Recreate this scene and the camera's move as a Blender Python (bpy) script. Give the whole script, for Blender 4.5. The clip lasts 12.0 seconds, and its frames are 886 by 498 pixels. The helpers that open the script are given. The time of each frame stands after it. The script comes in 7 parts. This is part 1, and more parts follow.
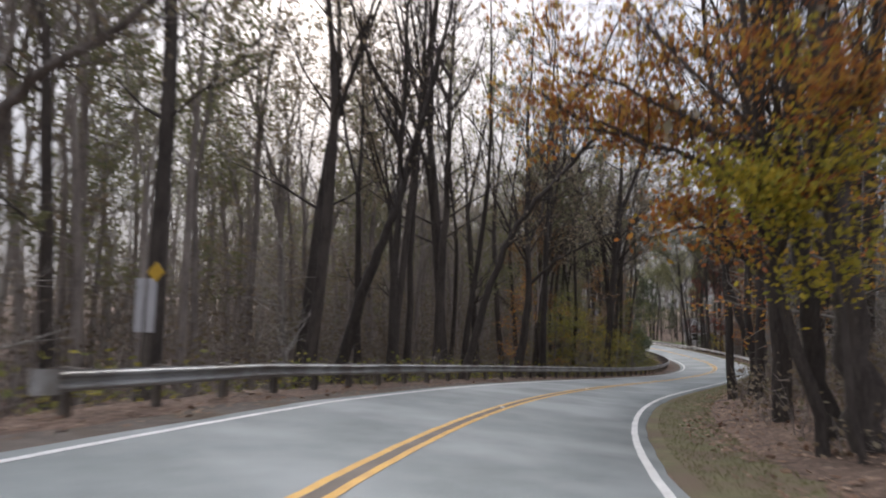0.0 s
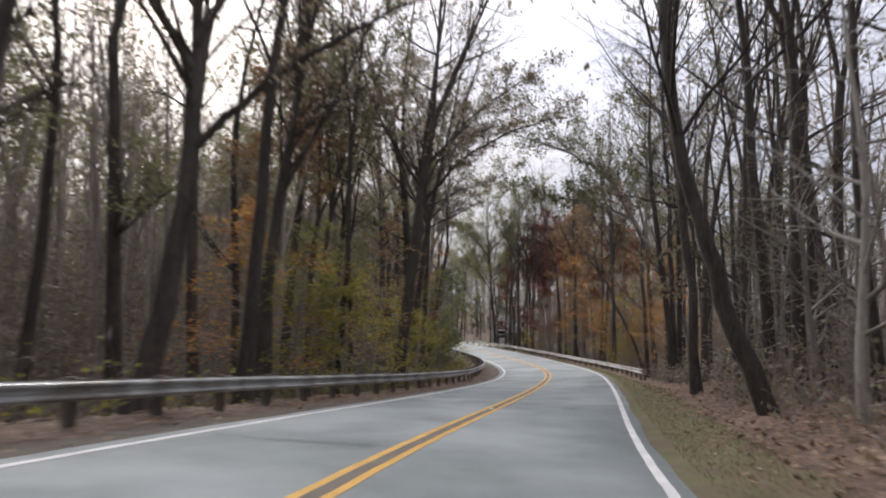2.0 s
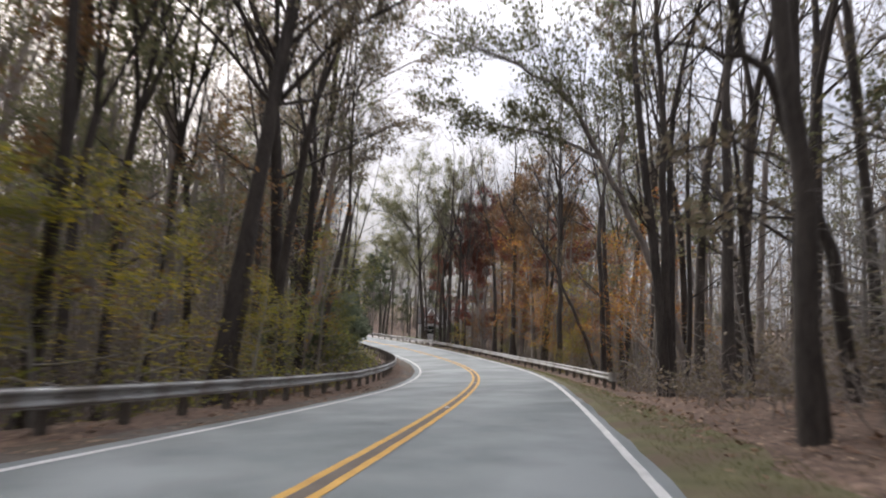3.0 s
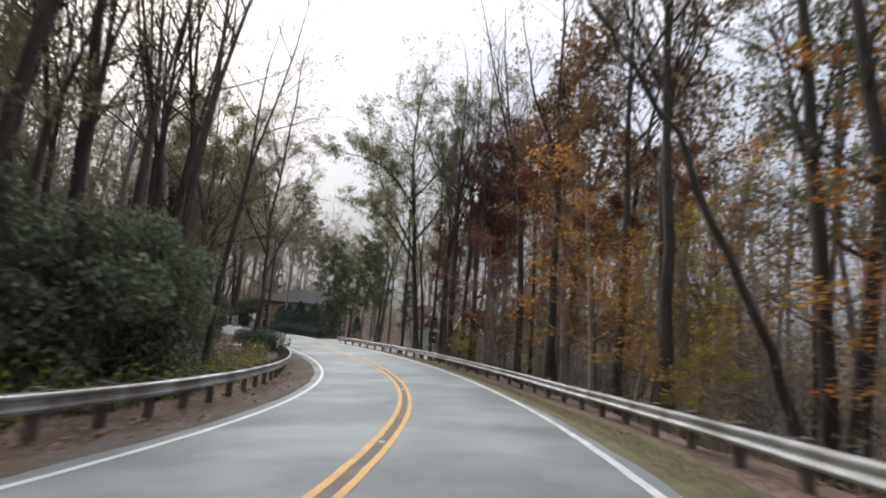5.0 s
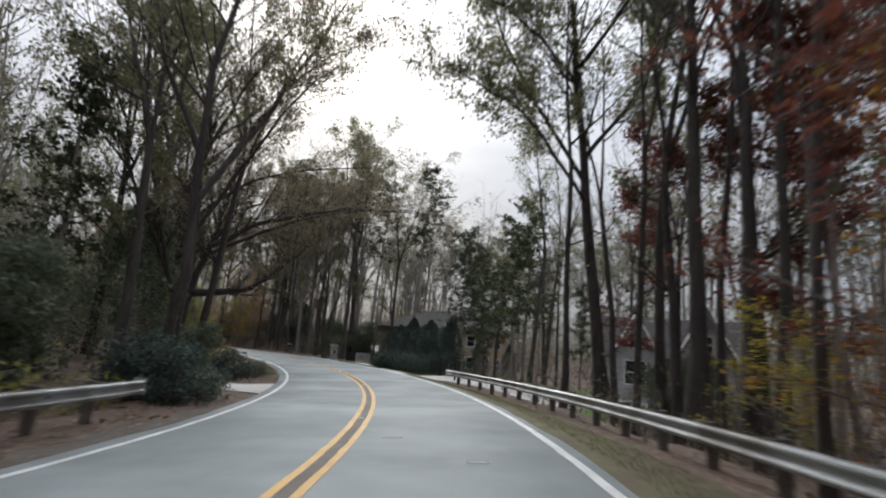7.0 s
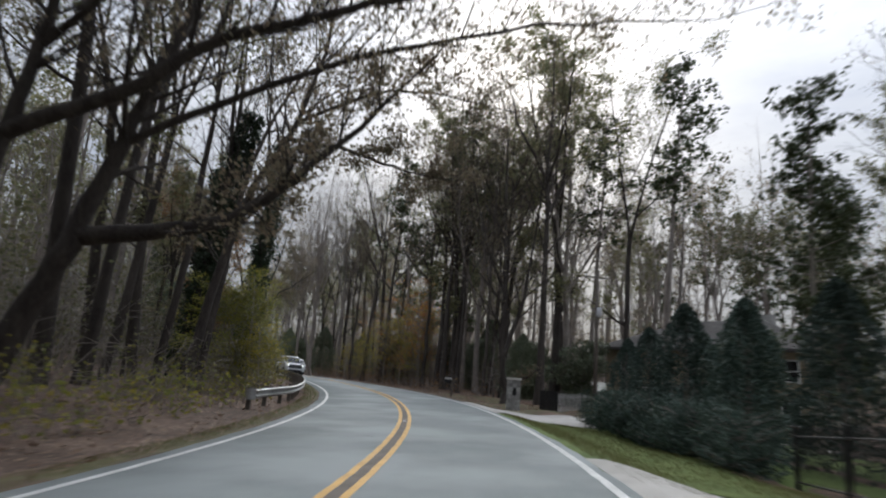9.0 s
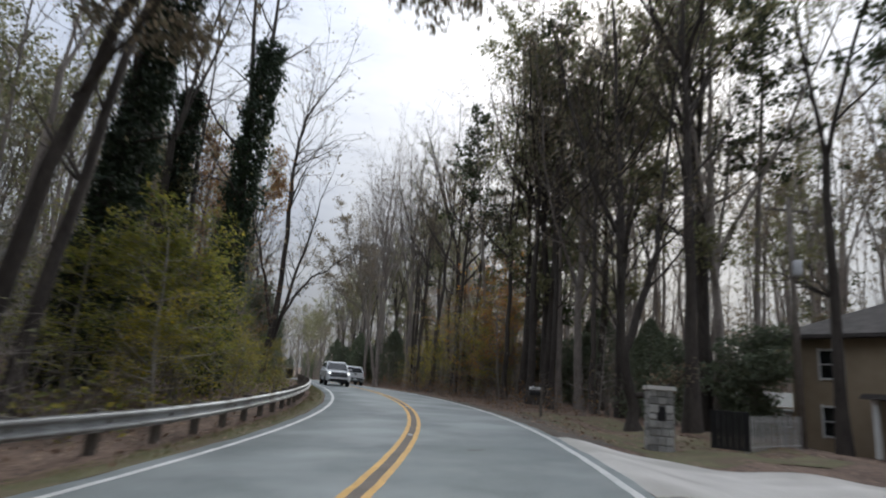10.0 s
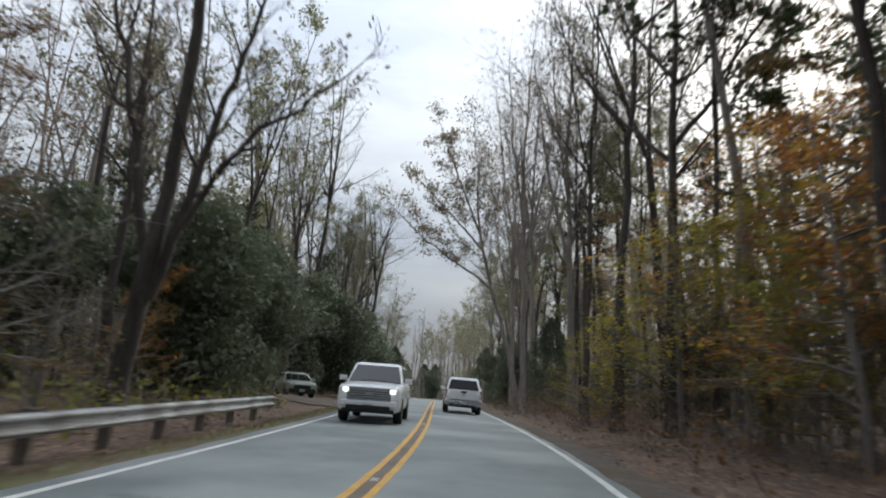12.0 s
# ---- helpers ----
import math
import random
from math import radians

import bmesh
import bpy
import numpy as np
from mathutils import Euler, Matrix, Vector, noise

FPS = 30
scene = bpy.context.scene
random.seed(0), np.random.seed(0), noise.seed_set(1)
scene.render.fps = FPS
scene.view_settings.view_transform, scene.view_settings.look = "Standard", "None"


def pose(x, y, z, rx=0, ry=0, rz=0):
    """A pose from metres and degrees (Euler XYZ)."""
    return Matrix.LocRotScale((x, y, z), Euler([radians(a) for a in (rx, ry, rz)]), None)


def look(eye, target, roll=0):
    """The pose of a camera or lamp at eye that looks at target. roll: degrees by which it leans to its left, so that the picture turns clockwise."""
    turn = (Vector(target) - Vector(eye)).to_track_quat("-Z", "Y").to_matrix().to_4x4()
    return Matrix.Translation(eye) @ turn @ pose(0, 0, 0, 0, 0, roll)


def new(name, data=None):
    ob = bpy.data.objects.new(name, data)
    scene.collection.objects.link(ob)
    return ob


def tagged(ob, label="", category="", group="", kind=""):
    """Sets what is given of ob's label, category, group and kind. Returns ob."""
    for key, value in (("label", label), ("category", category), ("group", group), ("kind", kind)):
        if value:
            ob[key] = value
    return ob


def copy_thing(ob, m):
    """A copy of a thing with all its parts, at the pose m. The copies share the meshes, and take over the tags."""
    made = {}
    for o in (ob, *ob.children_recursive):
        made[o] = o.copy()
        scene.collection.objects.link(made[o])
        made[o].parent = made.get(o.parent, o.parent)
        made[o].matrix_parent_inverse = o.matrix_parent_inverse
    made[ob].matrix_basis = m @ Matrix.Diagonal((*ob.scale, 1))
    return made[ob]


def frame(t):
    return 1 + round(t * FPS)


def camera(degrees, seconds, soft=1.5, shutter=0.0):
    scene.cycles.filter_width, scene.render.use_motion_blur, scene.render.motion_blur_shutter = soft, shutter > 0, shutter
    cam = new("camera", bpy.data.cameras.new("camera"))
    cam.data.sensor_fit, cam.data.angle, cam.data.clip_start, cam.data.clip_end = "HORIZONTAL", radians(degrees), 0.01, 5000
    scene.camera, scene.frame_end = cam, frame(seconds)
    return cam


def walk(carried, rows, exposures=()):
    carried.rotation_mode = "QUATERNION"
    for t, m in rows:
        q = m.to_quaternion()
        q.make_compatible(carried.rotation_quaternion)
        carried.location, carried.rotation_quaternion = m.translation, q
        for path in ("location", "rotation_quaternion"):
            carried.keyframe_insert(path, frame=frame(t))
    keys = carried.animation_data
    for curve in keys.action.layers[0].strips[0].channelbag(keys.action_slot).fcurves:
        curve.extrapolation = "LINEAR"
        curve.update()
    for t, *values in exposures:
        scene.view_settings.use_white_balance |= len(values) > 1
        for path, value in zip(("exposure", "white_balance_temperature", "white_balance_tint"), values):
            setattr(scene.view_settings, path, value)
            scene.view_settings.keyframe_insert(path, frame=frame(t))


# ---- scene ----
EXPOSURES = [(0.0, 1.65, 6250, 12), (1.5, 1.92, 6350, 12), (3.0, 2.02, 6400, 12), (5.5, 1.65, 6200, 8), (7.0, 1.36, 6050, 6), (9.5, 1.28, 6000, 6), (10.5, 1.5, 6000, 5), (12.0, 1.54, 6050, 3)]

# camera and walk
cam = camera(73.05, 12.0, soft=2.0, shutter=0.4)
PATH = [
    (0, (1.971, -0.007, 1.251), (0.702, 9.859, 2.274), 0.96),
    (0.5, (2.032, 5.910, 0.739), (1.559, 15.843, 1.791), 0.97),
    (1, (2.599, 11.862, 0.240), (2.961, 21.793, 1.351), 1.35),
    (1.5, (3.797, 17.758, -0.207), (4.991, 27.621, 0.932), 1.25),
    (2, (5.578, 23.613, -0.638), (7.494, 33.361, 0.508), 1.55),
    (2.5, (7.849, 29.521, -1.063), (10.368, 39.130, 0.084), 1.74),
    (3, (10.626, 35.576, -1.484), (13.512, 45.081, -0.325), 2.54),
    (3.2, (11.747, 38.057, -1.642), (14.722, 47.534, -0.482), 3.00),
    (3.6, (14.123, 43.135, -1.947), (17.130, 52.599, -0.765), 3.74),
    (4, (16.610, 48.410, -2.240), (19.544, 57.891, -1.015), 4.23),
    (4.4, (19.097, 53.955, -2.524), (21.873, 63.476, -1.242), 4.52),
    (4.8, (21.470, 59.843, -2.815), (23.962, 69.432, -1.457), 4.68),
    (5, (22.569, 62.935, -2.973), (24.844, 72.570, -1.563), 4.72),
    (5.5, (25.014, 70.893, -3.317), (26.689, 80.635, -1.802), 4.80),
    (6, (27.063, 79.045, -3.565), (28.051, 88.865, -1.954), 4.51),
    (6.5, (28.451, 87.341, -3.707), (28.665, 97.186, -1.964), 4.62),
    (7, (29.271, 95.665, -3.741), (28.577, 105.466, -1.883), 4.47),
    (7.2, (29.354, 98.958, -3.733), (28.290, 108.719, -1.837), 4.64),
    (7.6, (29.109, 105.488, -3.682), (27.291, 115.122, -1.715), 4.74),
    (8, (28.373, 111.931, -3.621), (25.817, 121.385, -1.598), 4.57),
    (8.4, (27.180, 118.277, -3.558), (23.904, 127.490, -1.462), 4.41),
    (8.8, (25.537, 124.513, -3.487), (21.586, 133.438, -1.314), 4.51),
    (9, (24.566, 127.580, -3.449), (20.315, 136.359, -1.241), 4.70),
    (9.5, (21.799, 135.066, -3.343), (16.860, 143.471, -1.112), 4.70),
    (10, (18.479, 142.355, -3.229), (12.900, 150.343, -0.978), 4.19),
    (10.5, (14.677, 149.199, -3.109), (8.515, 156.740, -0.838), 4.12),
    (11, (10.478, 155.810, -2.982), (3.745, 162.835, -0.676), 3.66),
    (11.5, (5.892, 161.941, -2.870), (-1.337, 168.438, -0.520), 3.39),
    (12, (0.847, 167.627, -2.750), (-6.804, 173.611, -0.374), 3.42),
]
walk(cam, [(t, look(eye, target, roll)) for t, eye, target, roll in PATH], EXPOSURES)

# the road's centre line: curvature, grade and cross fall along its length
ROAD_W = 6.6
LANE_SHIFT = -0.046
S0, S1 = -12.0, 270.0
KAPPA_STEP, KAPPA = 8.0, [-0.0119, -0.0116, -0.0112, -0.0130, -0.0149, -0.0129, -0.0053, 0.0013, 0.0029, 0.0042, 0.0077, 0.0109, 0.0112, 0.0098, 0.0113, 0.0111, 0.0101, 0.0103, 0.0091, 0.0094, 0.0101, 0.0097, 0.0101, 0.0104, 0.0097, 0.0071, 0.0032, 0.0007, -0.0001, -0.0002, 0.0001, 0.0005, 0.0007, 0.0008, 0.0009, 0.0010, 0.0010]
GRADE_STEP, GRADE = 15.0, [-0.088, -0.081, -0.074, -0.068, -0.056, -0.048, -0.032, -0.011, 0.008, 0.011, 0.015, 0.017, 0.017, 0.021, 0.014, 0.008, 0.003, -0.000, -0.003, -0.005]
BANK_STEP, BANK = 25.0, [0.002, 0.054, -0.005, -0.078, -0.054, -0.066, -0.060, -0.043, 0.000, 0.027, 0.020, 0.016, 0.014]

# ---- world and light: a closed, bright cloud cover late in the day ----
world = bpy.data.worlds.new("sky")
scene.world = world
world.use_nodes = True
wn, wl = world.node_tree.nodes, world.node_tree.links
wn.clear()
sky = wn.new("ShaderNodeTexSky")
sky.sky_type, sky.sun_disc = "NISHITA", False
sky.sun_elevation, sky.sun_rotation = radians(29), radians(-18)
sky.air_density, sky.dust_density = 1.0, 3.0
sky_dim = wn.new("ShaderNodeMix")
sky_dim.data_type, sky_dim.blend_type = "RGBA", "MULTIPLY"
sky_dim.inputs[0].default_value = 1.0
sky_dim.inputs[7].default_value = (0.1, 0.1, 0.1, 1)
coords = wn.new("ShaderNodeTexCoord")
stretch = wn.new("ShaderNodeMapping")
stretch.inputs["Scale"].default_value = (1.0, 1.0, 3.5)
clouds = wn.new("ShaderNodeTexNoise")
clouds.inputs["Scale"].default_value, clouds.inputs["Detail"].default_value = 2.2, 6.0
clouds.inputs["Roughness"].default_value = 0.6
tone = wn.new("ShaderNodeValToRGB")
tone.color_ramp.elements[0].position, tone.color_ramp.elements[0].color = 0.36, (0.37, 0.375, 0.42, 1)
tone.color_ramp.elements[1].position, tone.color_ramp.elements[1].color = 0.64, (0.53, 0.515, 0.525, 1)
cover = wn.new("ShaderNodeMix")
cover.data_type = "RGBA"
cover.inputs[0].default_value = 0.88
# an overcast sky is brighter overhead than at the horizon
split, rise, veil = wn.new("ShaderNodeSeparateXYZ"), wn.new("ShaderNodeMath"), wn.new("ShaderNodeMix")
rise.operation, rise.use_clamp = "MULTIPLY_ADD", False
rise.inputs[1].default_value, rise.inputs[2].default_value = 1.2, 0.17
veil.data_type, veil.blend_type = "RGBA", "MULTIPLY"
veil.inputs[0].default_value = 1.0
up = wn.new("ShaderNodeMath")
up.operation = "MAXIMUM"
up.inputs[1].default_value = 0.0
back = wn.new("ShaderNodeBackground")
back.inputs["Strength"].default_value = 1.0
wout = wn.new("ShaderNodeOutputWorld")
wl.new(coords.outputs["Generated"], stretch.inputs["Vector"])
wl.new(stretch.outputs["Vector"], clouds.inputs["Vector"])
wl.new(clouds.outputs["Fac"], tone.inputs["Fac"])
wl.new(sky.outputs["Color"], sky_dim.inputs[6])
wl.new(sky_dim.outputs[2], cover.inputs[6])
wl.new(tone.outputs["Color"], cover.inputs[7])
wl.new(coords.outputs["Generated"], split.inputs["Vector"])
wl.new(split.outputs["Z"], up.inputs[0])
wl.new(up.outputs[0], rise.inputs[0])
wl.new(cover.outputs[2], veil.inputs[6])
wl.new(rise.outputs[0], veil.inputs[7])
wl.new(veil.outputs[2], back.inputs["Color"])
wl.new(back.outputs["Background"], wout.inputs["Surface"])

sun = new("sun", bpy.data.lights.new("sun", "SUN"))
sun.data.energy, sun.data.angle, sun.data.color = 1.5, radians(40), (1.0, 0.95, 0.9)
sun.matrix_world = look((-27.0, 83.0, 48.5), (0, 0, 0))


# ---- materials ----
def nodes_of(name):
    m = bpy.data.materials.new(name)
    m.use_nodes = True
    nt = m.node_tree
    return m, nt.nodes, nt.links, nt.nodes["Principled BSDF"]


def surface(name, dark, light, scale=3.0, rough=0.8, bump=0.3, fine=40.0, metal=0.0, spread=(0.35, 0.65),
            jitter=0.0, stain=None, stain_scale=0.4, stretch_z=1.0, spec=0.3):
    """Two colours broken up by a coarse and a fine grain, with a relief from both."""
    m, n, l, b = nodes_of(name)
    tc, mp = n.new("ShaderNodeTexCoord"), n.new("ShaderNodeMapping")
    mp.inputs["Scale"].default_value = (1, 1, stretch_z)
    l.new(tc.outputs["Object"], mp.inputs["Vector"])
    big, small = n.new("ShaderNodeTexNoise"), n.new("ShaderNodeTexNoise")
    for t, s in ((big, scale), (small, fine)):
        t.inputs["Scale"].default_value, t.inputs["Detail"].default_value, t.inputs["Roughness"].default_value = s, 5.0, 0.65
        l.new(mp.outputs["Vector"], t.inputs["Vector"])
    add = n.new("ShaderNodeMath")
    add.operation = "MULTIPLY_ADD"
    add.inputs[1].default_value = 0.45
    l.new(small.outputs["Fac"], add.inputs[0])
    part_big = n.new("ShaderNodeMath")
    part_big.operation = "MULTIPLY"
    part_big.inputs[1].default_value = 0.55
    l.new(big.outputs["Fac"], part_big.inputs[0])
    l.new(part_big.outputs[0], add.inputs[2])
    ramp = n.new("ShaderNodeValToRGB")
    ramp.color_ramp.elements[0].position, ramp.color_ramp.elements[1].position = spread
    ramp.color_ramp.elements[0].color, ramp.color_ramp.elements[1].color = (*dark, 1), (*light, 1)
    l.new(add.outputs[0], ramp.inputs["Fac"])
    out = ramp.outputs["Color"]
    if stain:
        st = n.new("ShaderNodeTexNoise")
        st.inputs["Scale"].default_value, st.inputs["Detail"].default_value = stain_scale, 4.0
        l.new(tc.outputs["Object"], st.inputs["Vector"])
        sr = n.new("ShaderNodeValToRGB")
        sr.color_ramp.elements[0].position, sr.color_ramp.elements[1].position = 0.45, 0.62
        l.new(st.outputs["Fac"], sr.inputs["Fac"])
        mx = n.new("ShaderNodeMix")
        mx.data_type = "RGBA"
        l.new(sr.outputs["Color"], mx.inputs[0])
        l.new(out, mx.inputs[6])
        mx.inputs[7].default_value = (*stain, 1)
        out = mx.outputs[2]
    if jitter:
        oi, hs = n.new("ShaderNodeObjectInfo"), n.new("ShaderNodeHueSaturation")
        mr = n.new("ShaderNodeMapRange")
        mr.inputs["To Min"].default_value, mr.inputs["To Max"].default_value = 1 - jitter, 1 + jitter
        l.new(oi.outputs["Random"], mr.inputs["Value"])
        l.new(mr.outputs["Result"], hs.inputs["Value"])
        l.new(out, hs.inputs["Color"])
        out = hs.outputs["Color"]
    l.new(out, b.inputs["Base Color"])
    b.inputs["Roughness"].default_value, b.inputs["Metallic"].default_value = rough, metal
    b.inputs["Specular IOR Level"].default_value = spec
    if bump:
        bp = n.new("ShaderNodeBump")
        bp.inputs["Strength"].default_value, bp.inputs["Distance"].default_value = bump, 0.03
        l.new(add.outputs[0], bp.inputs["Height"])
        l.new(bp.outputs["Normal"], b.inputs["Normal"])
    return m


def foliage(name, colours, rough=0.6, through_light=0.25, jitter=0.25):
    """Leaves: every leaf takes its own colour of a run of colours, and lets some light through."""
    m, n, l, b = nodes_of(name)
    geo, ramp = n.new("ShaderNodeNewGeometry"), n.new("ShaderNodeValToRGB")
    els = ramp.color_ramp.elements
    for i, c in enumerate(colours):
        p = i / (len(colours) - 1)
        e = els[i] if i < 1 else (els[1] if i == len(colours) - 1 else els.new(p))
        if i in (0, len(colours) - 1):
            e = els[0] if i == 0 else els[len(els) - 1]
        e.position, e.color = p, (*c, 1)
    oi, hs, mr = n.new("ShaderNodeObjectInfo"), n.new("ShaderNodeHueSaturation"), n.new("ShaderNodeMapRange")
    mr.inputs["To Min"].default_value, mr.inputs["To Max"].default_value = 1 - jitter, 1 + jitter
    l.new(geo.outputs["Random Per Island"], ramp.inputs["Fac"])
    l.new(oi.outputs["Random"], mr.inputs["Value"])
    l.new(mr.outputs["Result"], hs.inputs["Value"])
    l.new(ramp.outputs["Color"], hs.inputs["Color"])
    l.new(hs.outputs["Color"], b.inputs["Base Color"])
    b.inputs["Roughness"].default_value = rough
    b.inputs["Specular IOR Level"].default_value = 0.25
    tr, mix = n.new("ShaderNodeBsdfTranslucent"), n.new("ShaderNodeMixShader")
    l.new(hs.outputs["Color"], tr.inputs["Color"])
    mix.inputs[0].default_value = through_light
    l.new(b.outputs["BSDF"], mix.inputs[1])
    l.new(tr.outputs["BSDF"], mix.inputs[2])
    l.new(mix.outputs["Shader"], n["Material Output"].inputs["Surface"])
    return m


def leaf_litter(name, colours):
    """Ground under fallen leaves: leaf-sized flakes of several browns, over broad patches of damp and dry."""
    m, n, l, b = nodes_of(name)
    tc, ramp, broad, mx = n.new("ShaderNodeTexCoord"), n.new("ShaderNodeValToRGB"), n.new("ShaderNodeTexNoise"), n.new("ShaderNodeMix")
    warp, add = n.new("ShaderNodeTexNoise"), n.new("ShaderNodeVectorMath")
    warp.inputs["Scale"].default_value = 9.0
    add.operation = "MULTIPLY_ADD"
    add.inputs[1].default_value = (0.12, 0.12, 0.12)
    flakes = n.new("ShaderNodeTexVoronoi")
    flakes.inputs["Scale"].default_value = 11.0
    l.new(tc.outputs["Object"], warp.inputs["Vector"])
    l.new(warp.outputs["Color"], add.inputs[0])
    l.new(tc.outputs["Object"], add.inputs[2])
    l.new(add.outputs[0], flakes.inputs["Vector"])
    sep = n.new("ShaderNodeSeparateColor")
    l.new(flakes.outputs["Color"], sep.inputs["Color"])
    l.new(sep.outputs["Red"], ramp.inputs["Fac"])
    els = ramp.color_ramp.elements
    els[0].color, els[1].color = (*colours[0], 1), (*colours[-1], 1)
    for i, c in enumerate(colours[1:-1]):
        els.new((i + 1) / (len(colours) - 1)).color = (*c, 1)
    broad.inputs["Scale"].default_value, broad.inputs["Detail"].default_value = 0.35, 5.0
    br = n.new("ShaderNodeMapRange")
    br.inputs["From Min"].default_value, br.inputs["From Max"].default_value = 0.35, 0.65
    br.inputs["To Min"].default_value, br.inputs["To Max"].default_value = 0.65, 1.2
    l.new(tc.outputs["Object"], broad.inputs["Vector"])
    l.new(broad.outputs["Fac"], br.inputs["Value"])
    mx.data_type, mx.blend_type = "RGBA", "MULTIPLY"
    mx.inputs[0].default_value = 1.0
    l.new(ramp.outputs["Color"], mx.inputs[6])
    l.new(br.outputs["Result"], mx.inputs[7])
    l.new(mx.outputs[2], b.inputs["Base Color"])
    b.inputs["Roughness"].default_value, b.inputs["Specular IOR Level"].default_value = 0.95, 0.2
    bp = n.new("ShaderNodeBump")
    bp.inputs["Strength"].default_value, bp.inputs["Distance"].default_value = 0.8, 0.05
    l.new(sep.outputs["Green"], bp.inputs["Height"])
    l.new(bp.outputs["Normal"], b.inputs["Normal"])
    return m


ASPHALT = surface("asphalt", (0.13, 0.147, 0.147), (0.23, 0.256, 0.254), 0.5, 0.72, 0.25, 60.0, stain=(0.27, 0.293, 0.29), stain_scale=0.3, spec=0.35)
SEAL = surface("crack_sealer", (0.02, 0.02, 0.021), (0.045, 0.045, 0.046), 4.0, 0.5, 0.2, 60.0)
SEAL_BROWN = surface("worn_brown_asphalt", (0.11, 0.092, 0.075), (0.20, 0.17, 0.14), 1.5, 0.8, 0.2, 50.0)
YELLOW = surface("yellow_road_paint", (0.46, 0.25, 0.06), (0.72, 0.43, 0.09), 2.5, 0.6, 0.2, 45.0)
WHITE_LINE = surface("white_road_paint", (0.42, 0.42, 0.41), (0.72, 0.72, 0.70), 2.0, 0.6, 0.2, 45.0)
LITTER_GROUND = leaf_litter("leaf_strewn_soil", [(0.065, 0.047, 0.038), (0.13, 0.09, 0.068), (0.19, 0.128, 0.097), (0.10, 0.072, 0.056), (0.26, 0.185, 0.14)])
GRASS_GROUND = surface("thin_autumn_grass", (0.07, 0.072, 0.034), (0.17, 0.15, 0.08), 1.5, 0.95, 0.8, 25.0, stain=(0.12, 0.09, 0.06), stain_scale=0.9)
LAWN = surface("mown_lawn", (0.075, 0.11, 0.03), (0.165, 0.21, 0.062), 1.2, 0.95, 0.8, 30.0)
GRAVEL = surface("shoulder_gravel", (0.06, 0.05, 0.042), (0.16, 0.135, 0.115), 3.0, 0.95, 0.8, 50.0, stain=(0.10, 0.075, 0.05), stain_scale=0.7)
CONCRETE = surface("pale_concrete", (0.44, 0.42, 0.385), (0.62, 0.59, 0.55), 0.8, 0.85, 0.25, 60.0, stain=(0.40, 0.38, 0.345), stain_scale=0.5)
STEEL = surface("galvanised_steel", (0.30, 0.305, 0.305), (0.52, 0.525, 0.52), 1.5, 0.5, 0.15, 25.0, metal=0.45, stain=(0.24, 0.225, 0.205), stain_scale=1.0, jitter=0.08)
POST_WOOD = surface("weathered_post_wood", (0.06, 0.05, 0.042), (0.16, 0.14, 0.12), 3.0, 0.9, 0.6, 30.0, jitter=0.2)
# lightened so that distant trunks look hazy: the haze is in this colour
BARK = surface("haze_paled_bark", (0.105, 0.092, 0.083), (0.32, 0.28, 0.25), 2.2, 0.95, 1.0, 16.0, jitter=0.3, stretch_z=0.25)
BARK_PALE = surface("smooth_pale_bark", (0.12, 0.112, 0.10), (0.34, 0.315, 0.285), 1.4, 0.9, 0.5, 14.0, jitter=0.25, stretch_z=0.3)
# backlit, silhouette darkness of the near trunks is put into this colour
BARK_SHADED = surface("silhouette_furrowed_bark", (0.024, 0.02, 0.018), (0.092, 0.078, 0.068), 2.6, 0.95, 1.0, 18.0, jitter=0.2, stretch_z=0.22)
LEAF_BROWN = foliage("dry_brown_leaves", [(0.15, 0.12, 0.088), (0.23, 0.18, 0.12), (0.19, 0.175, 0.115), (0.29, 0.225, 0.15)], through_light=0.35)
LEAF_OLIVE = foliage("dull_olive_leaves", [(0.115, 0.125, 0.065), (0.18, 0.178, 0.09), (0.22, 0.20, 0.105), (0.14, 0.155, 0.08)], through_light=0.35)
LEAF_YELLOW = foliage("yellow_green_leaves", [(0.42, 0.33, 0.045), (0.27, 0.27, 0.045), (0.56, 0.41, 0.05), (0.21, 0.22, 0.04)], through_light=0.5)
LEAF_ORANGE = foliage("orange_brown_leaves", [(0.42, 0.17, 0.045), (0.30, 0.11, 0.045), (0.52, 0.27, 0.055), (0.42, 0.31, 0.055)], through_light=0.5)
LEAF_LIME = foliage("olive_yellow_leaves", [(0.29, 0.29, 0.065), (0.19, 0.22, 0.052), (0.43, 0.36, 0.07), (0.15, 0.18, 0.046)], through_light=0.45)
LEAF_RED = foliage("dark_red_leaves", [(0.17, 0.05, 0.04), (0.12, 0.045, 0.036), (0.22, 0.075, 0.045), (0.15, 0.07, 0.045)], through_light=0.35)
LEAF_RUST = foliage("rust_brown_leaves", [(0.192, 0.102, 0.054), (0.144, 0.090, 0.048), (0.264, 0.144, 0.060), (0.204, 0.144, 0.060)], through_light=0.4)
LEAF_GREEN = foliage("dark_evergreen_leaves", [(0.09, 0.11, 0.076), (0.126, 0.148, 0.094), (0.155, 0.175, 0.108), (0.105, 0.126, 0.085)], through_light=0.3)
LEAF_CEDAR = foliage("dark_blue_green_needles", [(0.042, 0.066, 0.056), (0.060, 0.088, 0.072), (0.080, 0.106, 0.084), (0.052, 0.076, 0.064)], through_light=0.18)
